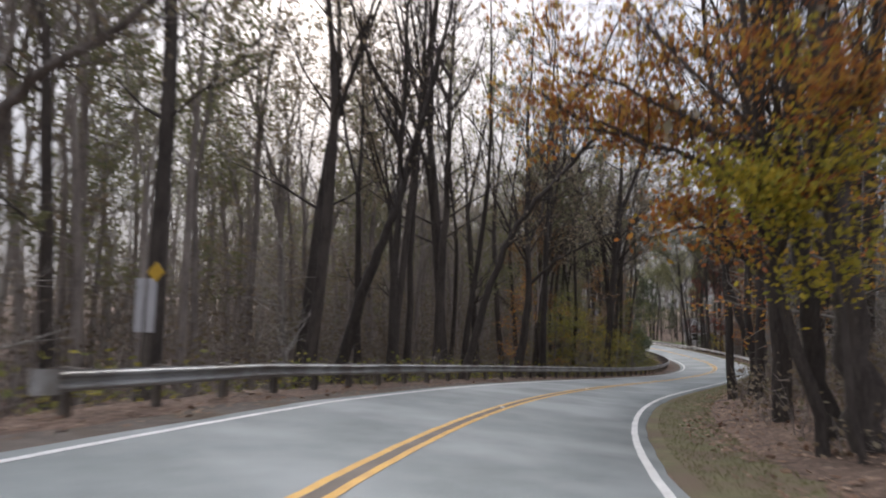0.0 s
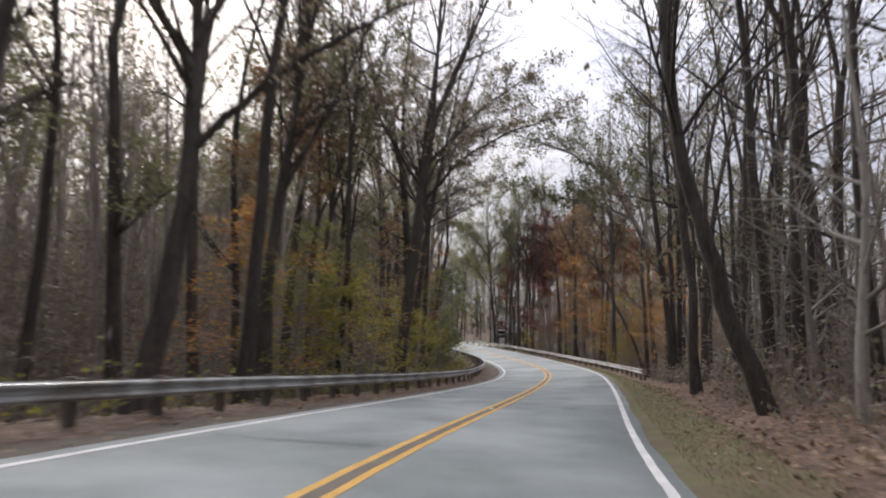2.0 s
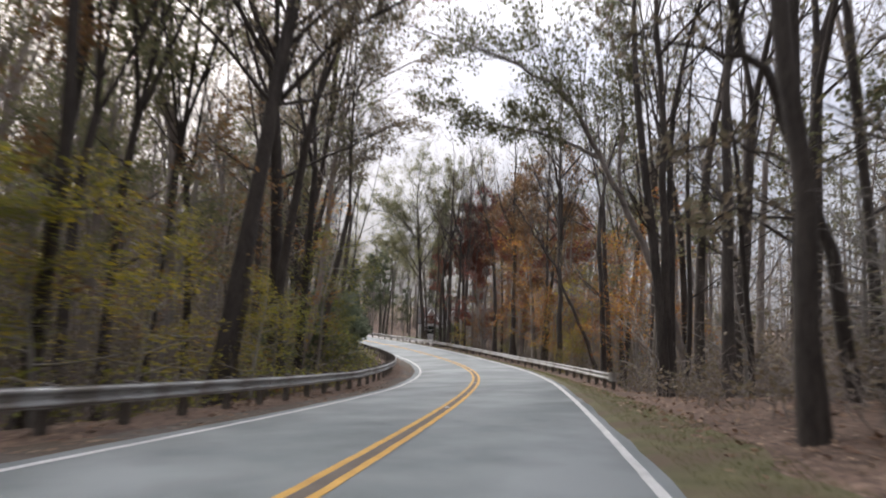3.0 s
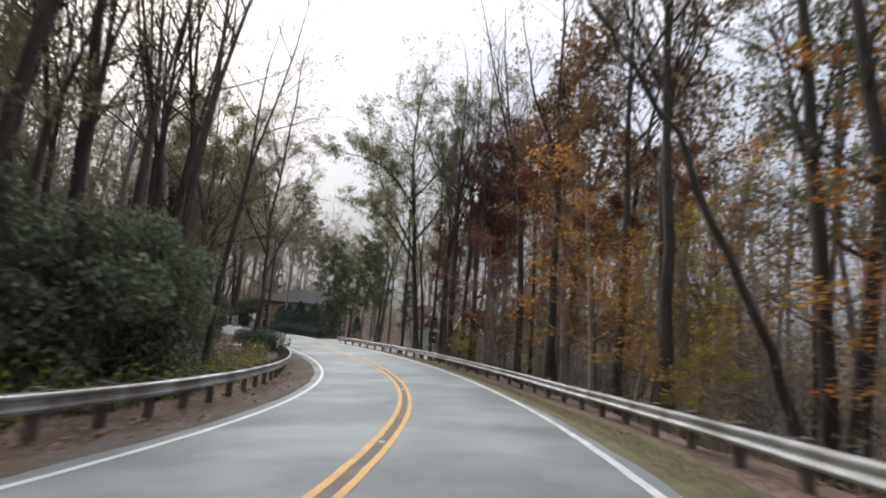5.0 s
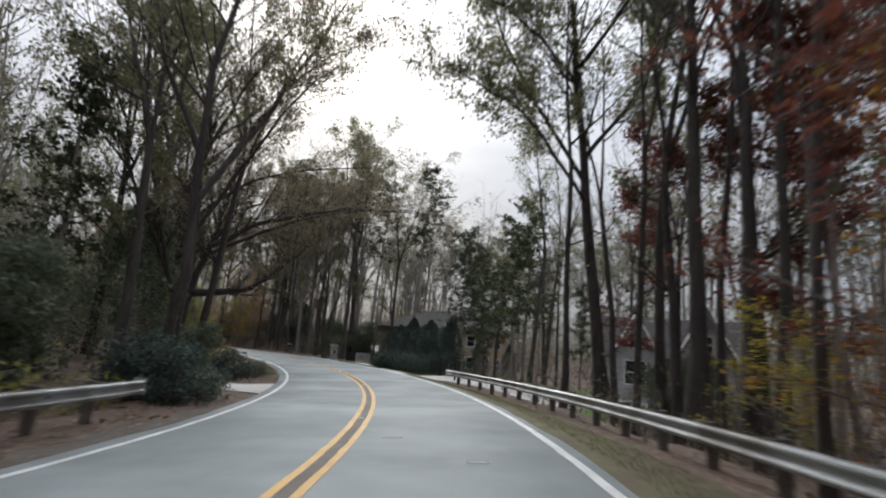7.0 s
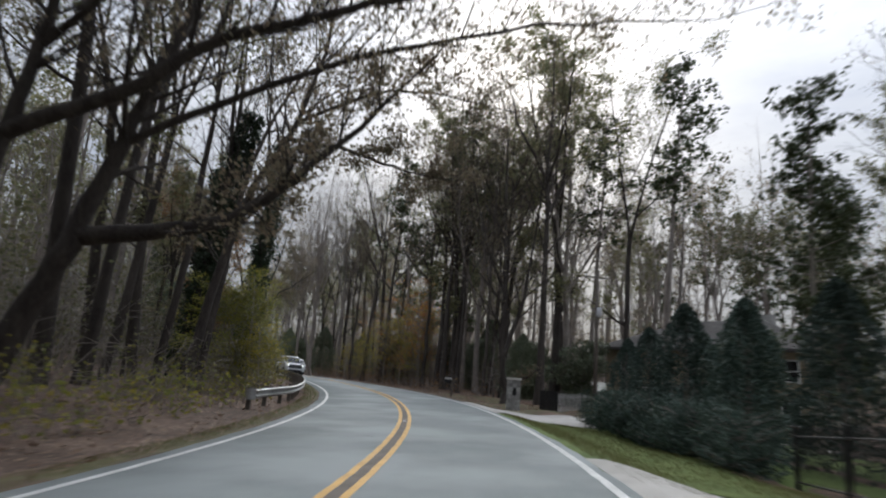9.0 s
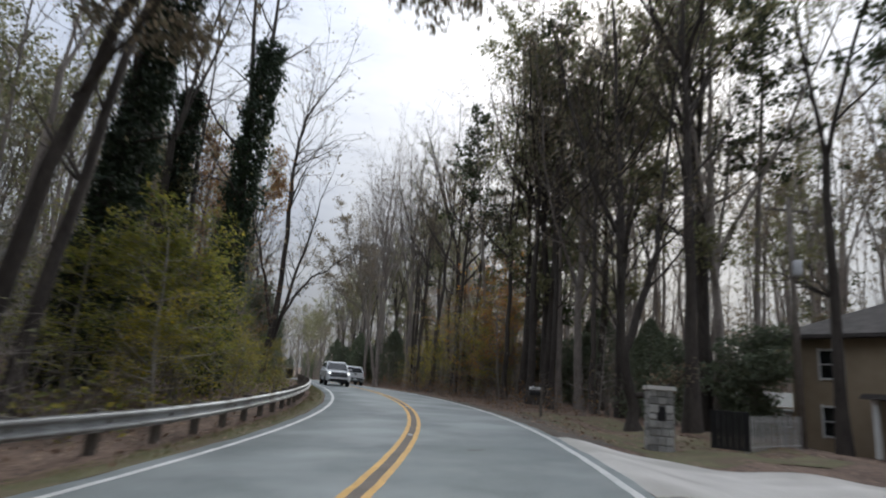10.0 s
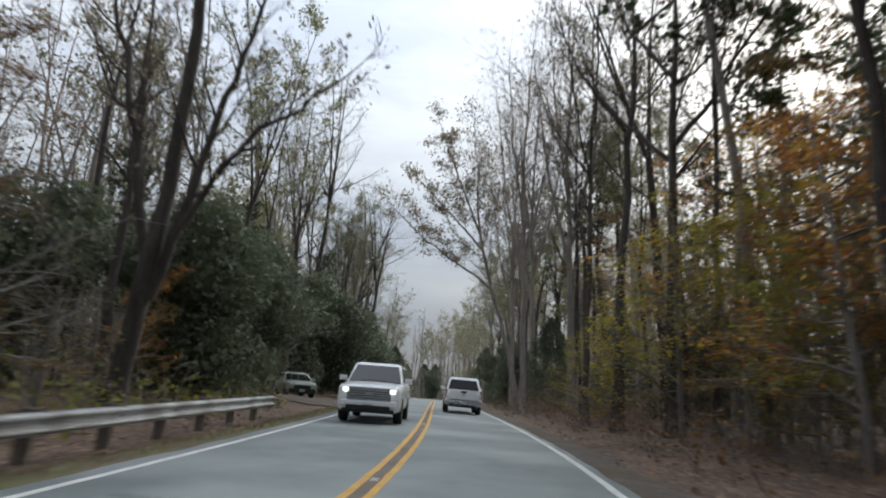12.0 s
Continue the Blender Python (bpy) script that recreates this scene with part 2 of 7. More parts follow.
LEAF_IVY = foliage("dark_ivy_leaves", [(0.018, 0.03, 0.018), (0.03, 0.046, 0.024), (0.04, 0.058, 0.03), (0.024, 0.036, 0.022)], through_light=0.1)
NEEDLES = foliage("pine_needles", [(0.044, 0.062, 0.030), (0.069, 0.088, 0.037), (0.088, 0.100, 0.045), (0.056, 0.075, 0.035)], through_light=0.1)
FALLEN = foliage("fallen_leaves", [(0.16, 0.09, 0.055), (0.25, 0.155, 0.095), (0.36, 0.26, 0.18), (0.13, 0.08, 0.055), (0.21, 0.13, 0.085)], through_light=0.05)


# ---- mesh helpers ----
class Shape:
    """Collects corners and faces, and becomes one mesh. Tubes and leaves are gathered and worked out together."""

    def __init__(self):
        self.v, self.f, self.n = [], [], 0
        self.tubes, self.blades, self.ready = {}, [], None

    def add(self, verts, faces):
        self.v.append(np.asarray(verts, float).reshape(-1, 3))
        self.f.extend(tuple(i + self.n for i in f) for f in faces)
        self.n += len(self.v[-1])

    def box(self, size, m=None, taper=1.0):
        x, y, z = (a / 2 for a in size)
        c = [(-x, -y, -z), (x, -y, -z), (x, y, -z), (-x, y, -z)]
        c += [(a * taper, b * taper, z) for a, b, _ in c]
        if m is not None:
            c = [m @ Vector(p) for p in c]
        self.add(c, [(0, 3, 2, 1), (4, 5, 6, 7), (0, 1, 5, 4), (1, 2, 6, 5), (2, 3, 7, 6), (3, 0, 4, 7)])

    def tube(self, path, radii, sides=6, cap=False):
        self.tubes.setdefault((len(path), sides, cap), []).append((path, radii))

    def lathe(self, profile, sides=16, m=None):
        """Rings of (radius, height) turned about z."""
        w = np.arange(sides) * 2 * math.pi / sides
        v = [(r * math.cos(a), r * math.sin(a), z) for r, z in profile for a in w]
        if m is not None:
            v = [m @ Vector(p) for p in v]
        f = [(i * sides + j, i * sides + (j + 1) % sides, (i + 1) * sides + (j + 1) % sides, (i + 1) * sides + j)
             for i in range(len(profile) - 1) for j in range(sides)]
        f += [tuple(range(sides))[::-1], tuple(range((len(profile) - 1) * sides, len(profile) * sides))]
        self.add(v, f)

    def gathered(self):
        """All corners, and faces as (corner list, sizes)."""
        verts = list(self.v)
        loops = [np.array([i for f in self.f for i in f], np.int64)]
        sizes = [np.array([len(f) for f in self.f], np.int64)]
        n = self.n
        for (k, sides, cap), rows in self.tubes.items():
            p = np.array([r[0] for r in rows], float)
            r = np.array([r[1] for r in rows], float)
            t = np.gradient(p, axis=1)
            t /= np.linalg.norm(t, axis=2, keepdims=True) + 1e-9
            ref = np.where(np.abs(t[:, :1, 2:3]) < 0.8, np.array((0, 0, 1.0)), np.array((1.0, 0, 0)))
            a = np.cross(t, np.broadcast_to(ref, t.shape))
            a /= np.linalg.norm(a, axis=2, keepdims=True) + 1e-9
            b = np.cross(t, a)
            w = np.arange(sides) * 2 * math.pi / sides
            ring = p[:, :, None] + r[:, :, None, None] * (np.cos(w)[:, None] * a[:, :, None] + np.sin(w)[:, None] * b[:, :, None])
            verts.append(ring.reshape(-1, 3))
            i, j = np.meshgrid(np.arange(k - 1), np.arange(sides), indexing="ij")
            q = np.stack([i * sides + j, i * sides + (j + 1) % sides, (i + 1) * sides + (j + 1) % sides, (i + 1) * sides + j], -1).reshape(-1, 4)
            off = n + np.arange(len(rows)) * k * sides
            loops.append((off[:, None, None] + q[None]).ravel())
            sizes.append(np.full(len(rows) * len(q), 4))
            if cap:
                ends = np.stack([np.arange(sides)[::-1], np.arange((k - 1) * sides, k * sides)])
                loops.append((off[:, None, None] + ends[None]).ravel())
                sizes.append(np.full(len(rows) * 2, sides))
            n += len(rows) * k * sides
        if self.blades:
            c, a, b, s = (np.concatenate(x) for x in zip(*self.blades))
            nn = np.cross(a, b)
            s = s[:, None]
            quad = np.stack([c - a * s * 0.5, c + b * s * 0.32 + nn * s * 0.08, c + a * s * 0.5, c - b * s * 0.32 + nn * s * 0.08], 1)
            verts.append(quad.reshape(-1, 3))
            loops.append(n + np.arange(len(c) * 4))
            sizes.append(np.full(len(c), 4))
        return np.concatenate(verts), np.concatenate(loops), np.concatenate(sizes)

    def mesh(self, name, material, smooth=False):
        v, loops, sizes = self.ready if self.ready else self.gathered()
        me = bpy.data.meshes.new(name)
        me.vertices.add(len(v))
        me.vertices.foreach_set("co", v.ravel().astype(np.float32))
        me.loops.add(len(loops))
        me.loops.foreach_set("vertex_index", loops.astype(np.int32))
        me.polygons.add(len(sizes))
        me.polygons.foreach_set("loop_start", np.concatenate([[0], np.cumsum(sizes)[:-1]]).astype(np.int32))
        me.polygons.foreach_set("use_smooth", np.full(len(sizes), smooth))
        me.materials.append(material)
        me.update(calc_edges=True)
        me.validate()
        return me


def part(name, shape, material, parent=None, label="", smooth=False, m=None):
    data = shape if isinstance(shape, bpy.types.Mesh) else shape.mesh(name, material, smooth)
    ob = new(name, data)
    if parent is not None:
        ob.parent = parent
    if m is not None:
        ob.matrix_basis = m
    return tagged(ob, label)


def bevelled(shape, width, segments=2, angle=35):
    """The same shape with its sharp edges rounded, as a mesh."""
    bm = bmesh.new()
    vs = [bm.verts.new(p) for p in np.concatenate(shape.v)]
    for f in shape.f:
        try:
            bm.faces.new([vs[i] for i in f])
        except ValueError:
            pass
    bmesh.ops.recalc_face_normals(bm, faces=bm.faces)
    bm.normal_update()
    edges = [e for e in bm.edges if len(e.link_faces) == 2 and e.calc_face_angle(0) > radians(angle)]
    bmesh.ops.bevel(bm, geom=edges, offset=width, segments=segments, affect="EDGES", profile=0.6, clamp_overlap=True)
    return bm


def bm_part(name, bm, material, parent, label="", smooth=False, m=None):
    me = bpy.data.meshes.new(name)
    bm.to_mesh(me)
    bm.free()
    me.materials.append(material)
    if smooth:
        me.polygons.foreach_set("use_smooth", [True] * len(me.polygons))
    return part(name, me, material, parent, label, m=m)


def thing(name, m, label, category, group="", kind=""):
    ob = new(name)
    ob.matrix_basis = m
    ob.empty_display_size = 0.2
    return tagged(ob, label, category, group, kind)


# ---- the road's line ----
RS = np.arange(-60.0, 460.0, 1.0)
_k = np.interp(RS, S0 + KAPPA_STEP * np.arange(len(KAPPA)), KAPPA)
_k[RS > S1] = 0.0
_g = np.interp(RS, S0 + GRADE_STEP * np.arange(len(GRADE)), GRADE)
RB = np.interp(RS, S0 + BANK_STEP * np.arange(len(BANK)), BANK)


def summed(v):
    c = np.concatenate([[0], np.cumsum((v[1:] + v[:-1]) / 2)])
    return c - c[60]


RT = summed(_k)
RX, RY, RZ = summed(-np.sin(RT)), summed(np.cos(RT)), summed(_g)


def smooth01(v, a, b):
    u = np.clip((np.asarray(v, float) - a) / (b - a), 0, 1)
    return u * u * (3 - 2 * u)


def along(s, d, z=0.0):
    """World places on the road's own, cross-falling plane: s metres along, d metres to the right, z up."""
    s, d = np.asarray(s, float), np.asarray(d, float)
    th, bk = np.interp(s, RS, RT), np.interp(s, RS, RB)
    return np.stack([np.interp(s, RS, RX) + np.cos(th) * d, np.interp(s, RS, RY) + np.sin(th) * d,
                     np.interp(s, RS, RZ) - bk * np.clip(d, -5, 5) + z], -1)


def lumps(x, y):
    return 0.10 * np.sin(x * 0.61 + 1.3 * np.sin(y * 0.37)) * np.cos(y * 0.53) + 0.06 * np.sin(x * 1.7 + y * 1.1)


def verge(s, d):
    """Height of the ground over the road's plane."""
    s, d = np.asarray(s, float), np.asarray(d, float)
    a = np.abs(d)
    left = -1.5 * smooth01(a, 5.6, 11) * (1 - smooth01(s, 112, 124)) + 0.5 * smooth01(a, 6, 14) * smooth01(s, 122, 150)
    left = left + 1.5 * smooth01(a, 15, 60) * smooth01(s, 112, 124)
    right = (0.75 * smooth01(a, 4.3, 8.5) + 1.2 * smooth01(a, 9, 40)) * (1 - smooth01(s, 48, 66))
    right = right - 1.5 * smooth01(a, 6.4, 11) * smooth01(s, 48, 66) * (1 - smooth01(s, 124, 140))
    right = right - 0.3 * smooth01(a, 3.7, 5.4) * smooth01(s, 48, 66) * (1 - smooth01(s, 160, 185))
    right = right + 0.6 * smooth01(a, 5, 20) * smooth01(s, 178, 195) - 0.8 * smooth01(a, 12, 22) * smooth01(s, 135, 150) * (1 - smooth01(s, 185, 200))
    left = left + 8.0 * smooth01(a, 30, 85) * (1 - 0.4 * smooth01(s, 112, 124))
    right = right + 7.0 * smooth01(a, 34, 90) * (1 - 0.5 * smooth01(s, 50, 70) + 0.5 * smooth01(s, 180, 210))
    return np.where(d < 0, left, right) - 0.035 - 0.10 * (1 - smooth01(a, 3.45, 3.65))


def ground_at(s, d):
    p = along(s, d)
    p[..., 2] += verge(s, d) + lumps(p[..., 0], p[..., 1]) * smooth01(np.abs(d), 4.2, 8)
    return p


def on_ground(s, d, turn=0.0, lean=0.0, lean_to=0.0, size=1.0):
    """A pose on the ground; lean degrees towards lean_to degrees from the road's direction (90: to the road's left)."""
    p = ground_at(s, d)
    th = math.degrees(float(np.interp(s, RS, RT)))
    tip = Matrix.Rotation(radians(lean_to + th), 4, "Z") @ Matrix.Rotation(radians(lean), 4, "X").inverted() @ Matrix.Rotation(radians(-lean_to - th), 4, "Z")
    return Matrix.Translation(p) @ tip @ Matrix.Rotation(radians(turn + th), 4, "Z") @ Matrix.Scale(size, 4)


def ribbon(shape, s, d0, d1, z=0.0, thick=0.0):
    s = np.asarray(s, float)
    d0, d1 = np.broadcast_to(d0, s.shape), np.broadcast_to(d1, s.shape)
    a, b = along(s, d0, z), along(s, d1, z)
    k = len(s)
    shape.add(np.concatenate([a, b]), [(i, k + i, k + i + 1, i + 1) for i in range(k - 1)])


# ---- ground and road ----
D_IN = np.concatenate([-np.arange(14.0, 6.0, -1.0), -np.arange(6.0, 3.0, -0.4), [-1.5, 0.0, 1.5], np.arange(3.2, 6.1, 0.4), np.arange(7.0, 14.1, 1.0)])


def build_ground():
    sh = Shape()
    ss = np.arange(-50.0, 440.0, 1.25)
    gs, gd = np.meshgrid(ss, D_IN, indexing="ij")
    p = ground_at(gs, gd)
    n, k = gs.shape
    faces = [(i * k + j, i * k + j + 1, (i + 1) * k + j + 1, (i + 1) * k + j) for i in range(n - 1) for j in range(k - 1)]
    sh.add(p, faces)
    far = np.array([250.0, 400, 700, 1300, 2600])
    gx = np.concatenate([-far[::-1] + 40, np.arange(-190.0, 190.0, 4), far])
    gy = np.concatenate([-far[::-1] + 140, np.arange(-90.0, 420.0, 4), far + 240])
    x, y = np.meshgrid(gx, gy, indexing="ij")
    q = np.stack([x.ravel(), y.ravel()], 1)
    near = np.argmin((q[:, None, 0] - RX[None]) ** 2 + (q[:, None, 1] - RY[None]) ** 2, axis=1)
    dd = (q[:, 0] - RX[near]) * np.cos(RT[near]) + (q[:, 1] - RY[near]) * np.sin(RT[near])
    dist = np.hypot(q[:, 0] - RX[near], q[:, 1] - RY[near])
    sd = np.where(dd < 0, -1, 1) * dist
    z = RZ[near] - RB[near] * np.clip(sd, -5, 5) + verge(RS[near], sd) + lumps(q[:, 0], q[:, 1])
    z = z * (1 - smooth01(dist, 150, 500)) - 1.2 * (1 - smooth01(dist, 10.5, 13.6))
    n, k = x.shape
    sh.add(np.stack([q[:, 0], q[:, 1], z], 1), [(i * k + j, (i + 1) * k + j, (i + 1) * k + j + 1, i * k + j + 1) for i in range(n - 1) for j in range(k - 1)])
    ob = part("ground", sh, LITTER_GROUND, None, "brown leaf-strewn woodland floor along the road", smooth=True)
    tagged(ob, category="ground", kind="structure")


build_ground()


def build_road():
    ss = np.arange(-48.0, 430.0, 1.0)
    sh = Shape()
    wob = 0.02 * np.sin(ss * 0.9) + 0.02 * np.sin(ss * 2.3 + 1) + np.random.RandomState(5).normal(0, 0.012, len(ss))
    k = len(ss)
    rows = [along(ss, -3.68 + wob, -0.12), along(ss, -3.62 + wob, 0.0), along(ss, -1.7, 0.012), along(ss, 0, 0.02), along(ss, 1.7, 0.012),
            along(ss, 3.55 - wob, 0.0), along(ss, 3.62 - wob, -0.12)]
    sh.add(np.concatenate(rows), [(r * k + i, (r + 1) * k + i, (r + 1) * k + i + 1, r * k + i + 1) for r in range(len(rows) - 1) for i in range(k - 1)])
    road = part("road", sh, ASPHALT, None, "grey two-lane asphalt road with faint patches and cracks", smooth=True)
    tagged(road, category="road", kind="structure")
    return road


road = build_road()


def line_strip(name, d, width, material, label, z):
    sh = Shape()
    ss = np.arange(-48.0, 428.0, 0.5)
    ragged = 0.006 * np.sin(ss * 7.1) + 0.005 * np.sin(ss * 3.3 + 2)
    ribbon(sh, ss, d - width / 2 + ragged, d + width / 2 + 0.7 * ragged, z)
    return part(name, sh, material, road, label)


line_strip("centre_strip", 0.0, 0.17, SEAL_BROWN, "dull brown worn strip between the yellow lines", 0.0245)
line_strip("edge_line", -3.3 - LANE_SHIFT, 0.13, WHITE_LINE, "worn white edge line", 0.008)
line_strip("edge_line", 3.31, 0.13, WHITE_LINE, "worn white edge line", 0.008)
line_strip("centre_line", -0.14, 0.11, YELLOW, "yellow centre line", 0.026)
line_strip("centre_line", 0.14, 0.11, YELLOW, "yellow centre line", 0.026)

# ---- guardrails ----
W_PROFILE = [(0.0, 0.385), (0.0, 0.405), (0.075, 0.43), (0.08, 0.45), (0.075, 0.47), (0.004, 0.515), (0.0, 0.53), (0.0, 0.56),
             (0.004, 0.575), (0.075, 0.62), (0.08, 0.64), (0.075, 0.66), (0.0, 0.685), (0.0, 0.705)]


def beam(s_from, s_to, d_of, side, drop=0.0):
    """One W-shaped steel length; side +1 has its waves towards the road on its left."""
    sh = Shape()
    ss = np.linspace(s_from, s_to, 6)
    rows = []
    for back in (0.0, 0.006):
        for out, z in W_PROFILE:
            rows.append(ground_line(ss, d_of(ss) - side * (out - back), z + drop))
    k, n = len(ss), len(W_PROFILE)
    faces = []
    for b in (0, n):
        for r in range(n - 1):
            for i in range(k - 1):
                q = ((b + r) * k + i, (b + r + 1) * k + i, (b + r + 1) * k + i + 1, (b + r) * k + i + 1)
                faces.append(q if b == 0 else q[::-1])
    for r in (0, n - 1):
        for i in range(k - 1):
            faces.append((r * k + i, r * k + i + 1, (n + r) * k + i + 1, (n + r) * k + i))
    sh.add(np.concatenate(rows), faces)
    return sh


def ground_line(s, d, z):
    p = along(s, d)
    p[..., 2] += z
    return p


def guardrail(s_from, s_to, d_of, side, label, drop=0.0, post_every=1.905, lift=0.0):
    """A steel guardrail along the road: beams of 3.8 m, and a post with a block under every joint and mid-length."""
    drop_at = lambda s: drop + lift * smooth01(s, 50, 75)
    rail = thing("guardrail", Matrix.Translation(along(s_from, float(d_of(np.array(s_from)))).tolist()), label, "guardrail", "roadside guardrails")
    inv = rail.matrix_basis.inverted()
    n = max(1, round((s_to - s_from) / 3.81))
    edges = np.linspace(s_from, s_to, n + 1)
    for i in range(n):
        part("beam", beam(edges[i] - 0.12, edges[i + 1] + 0.12, d_of, side, drop_at(np.linspace(edges[i] - 0.12, edges[i + 1] + 0.12, 6)) + 0.004 * (i % 2)), STEEL, rail, smooth=False, m=inv)
    for end, way in ((s_from, -1), (s_to, 1)):
        # a rounded shoe closes each end of the beam
        shoe = Shape()
        rows = []
        for u in np.linspace(0, 1, 7):
            q = end + way * (0.1 + 0.3 * math.sin(u * 2.6))
            d = float(d_of(np.array(end))) + side * (0.34 * (1 - math.cos(u * 2.6)) / 2 - 0.05)
            rows += [along(q, d, 0.36 + drop_at(end)), along(q, d, 0.73 + drop_at(end))]
        shoe.add(np.array(rows), [(2 * k, 2 * k + 2, 2 * k + 3, 2 * k + 1) for k in range(6)])
        part("end_shoe", shoe, STEEL, rail, "bent steel end shoe", m=inv)
    post = Shape()
    post.box((0.15, 0.17, 1.35))
    post_mesh = None
    block_mesh = None
    for s in np.arange(s_from + 0.3, s_to, post_every):
        d = float(d_of(np.array(s))) + side * 0.26
        p = along(s, d)
        top = p[2] + 0.74 + float(drop_at(s))
        th = math.degrees(float(np.interp(s, RS, RT)))
        if post_mesh is None:
            bm = bevelled(post, 0.012, 1)
            ob = bm_part("post", bm, POST_WOOD, rail)
            post_mesh = ob.data
            blk = Shape()
            blk.box((0.19, 0.13, 0.34))
            ob2 = bm_part("block", bevelled(blk, 0.01, 1), POST_WOOD, rail)
            block_mesh = ob2.data
        else:
            ob = part("post", post_mesh, POST_WOOD, rail)
            ob2 = part("block", block_mesh, POST_WOOD, rail)
        ob.matrix_basis = inv @ Matrix.Translation((p[0], p[1], top - 0.675)) @ Matrix.Rotation(radians(th), 4, "Z")
        q = along(s, d - side * 0.165)
        ob2.matrix_basis = inv @ Matrix.Translation((q[0], q[1], top - 0.19)) @ Matrix.Rotation(radians(th), 4, "Z")
    return rail


guardrail(7.7, 114.5, lambda s: -5.0 + 0 * s, -1, "weathered steel guardrail on timber posts above a drop", drop=-0.01, lift=0.07)
guardrail(64.5, 134.8, lambda s: 5.75 + 0 * s, 1, "galvanised steel guardrail on timber posts beside a dirt shoulder", drop=-0.31)
guardrail(154.0, 197.0, lambda s: -4.55 - 0.65 * smooth01(160 - s, 0, 6), -1, "dull steel guardrail with a flared end", drop=-0.03)

# ---- trees ----
def unit(v):
    return v / (np.linalg.norm(v) + 1e-9)


class Tree:
    def __init__(self, seed):
        self.r = np.random.RandomState(seed)
        self.g = random.Random(seed)
        self.wood, self.leaf = Shape(), Shape()
        self.tips = []

    def path(self, p, d, length, seg, wander, lift):
        g = self.g.gauss
        x, y, z = (float(c) for c in p)
        dx, dy, dz = (float(c) for c in d)
        k = 1 / (math.sqrt(dx * dx + dy * dy + dz * dz) + 1e-9)
        dx, dy, dz = dx * k, dy * k, dz * k
        pts = [(x, y, z)]
        step = length / seg
        for _ in range(seg):
            dx, dy, dz = dx + g(0, wander), dy + g(0, wander), dz + g(0, wander) + lift
            k = 1 / math.sqrt(dx * dx + dy * dy + dz * dz)
            dx, dy, dz = dx * k, dy * k, dz * k
            x, y, z = x + dx * step, y + dy * step, z + dz * step
            pts.append((x, y, z))
        return np.array(pts)

    def limb(self, p, d, length, r0, level, cfg):
        seg, sides, wander, lift = cfg["form"][level]
        pts = self.path(p, d, length, seg, wander, lift)
        rad = r0 * (1 - 0.8 * np.linspace(0, 1, seg + 1) ** 0.9)
        self.wood.tube(pts, np.maximum(rad, 0.006), sides)
        if level >= cfg["leafy"]:
            self.tips.append(pts)
        if level + 1 < len(cfg["form"]):
            count, start, ratio, angle = cfg["kids"][level]
            n = max(1, int(round(count * self.r.uniform(0.75, 1.25))))
            for i in range(n):
                u = start + (1 - start) * (i + self.r.uniform(0, 1)) / n
                k = min(int(u * seg), seg - 1)
                f = u * seg - k
                q = pts[k] * (1 - f) + pts[k + 1] * f
                t = unit(pts[k + 1] - pts[k])
                side = unit(np.cross(t, self.r.normal(0, 1, 3)))
                a = radians(self.r.uniform(*angle))
                self.limb(q, t * math.cos(a) + side * math.sin(a), length * self.r.uniform(*ratio) * (1.1 - 0.55 * u),
                          max(rad[k] * self.r.uniform(0.45, 0.7), 0.008), level + 1, cfg)

    def leaves(self, per_tip, size, spread=0.25, flat=0.0, droop=0.3):
        r = self.r
        out = []
        for pts in self.tips:
            n = r.poisson(per_tip)
            if n:
                u = r.uniform(0.2, 1, n) * (len(pts) - 1)
                k = np.minimum(u.astype(int), len(pts) - 2)
                out.append(pts[k] + (pts[k + 1] - pts[k]) * (u - k)[:, None])
        if out:
            c = np.concatenate(out)
            self.scatter(c + r.normal(0, spread, c.shape) * (1, 1, 0.6), size * r.uniform(0.6, 1.3, len(c)), flat, droop)

    def scatter(self, c, s, flat=0.0, droop=0.3):
        """A leaf at each of the places c, of the sizes s."""
        r = self.r
        c = np.asarray(c, float).reshape(-1, 3)
        norm = lambda v: v / (np.linalg.norm(v, axis=1, keepdims=True) + 1e-9)
        a = norm(r.normal(0, 1, c.shape) * (1, 1, 1 - flat) + (0, 0, -droop))
        b = norm(np.cross(a, r.normal(0, 1, c.shape) + (0, 0, 2.0 * flat)))
        if flat:
            b = norm(b * (1, 1, 1 - flat))
        self.leaf.blades.append((c, a, b, np.broadcast_to(np.asarray(s, float), len(c)).copy()))


def finish(tree, name, bark, leaf, label, category="tree"):
    """The tree as a thing with a trunk and a crown, kept out of view below the ground until it is copied."""
    root = thing(name, Matrix(), label, category)
    part("trunk", tree.wood, bark, root, smooth=True)
    if tree.leaf.blades:
        part("crown", tree.leaf, leaf, root)
    return root


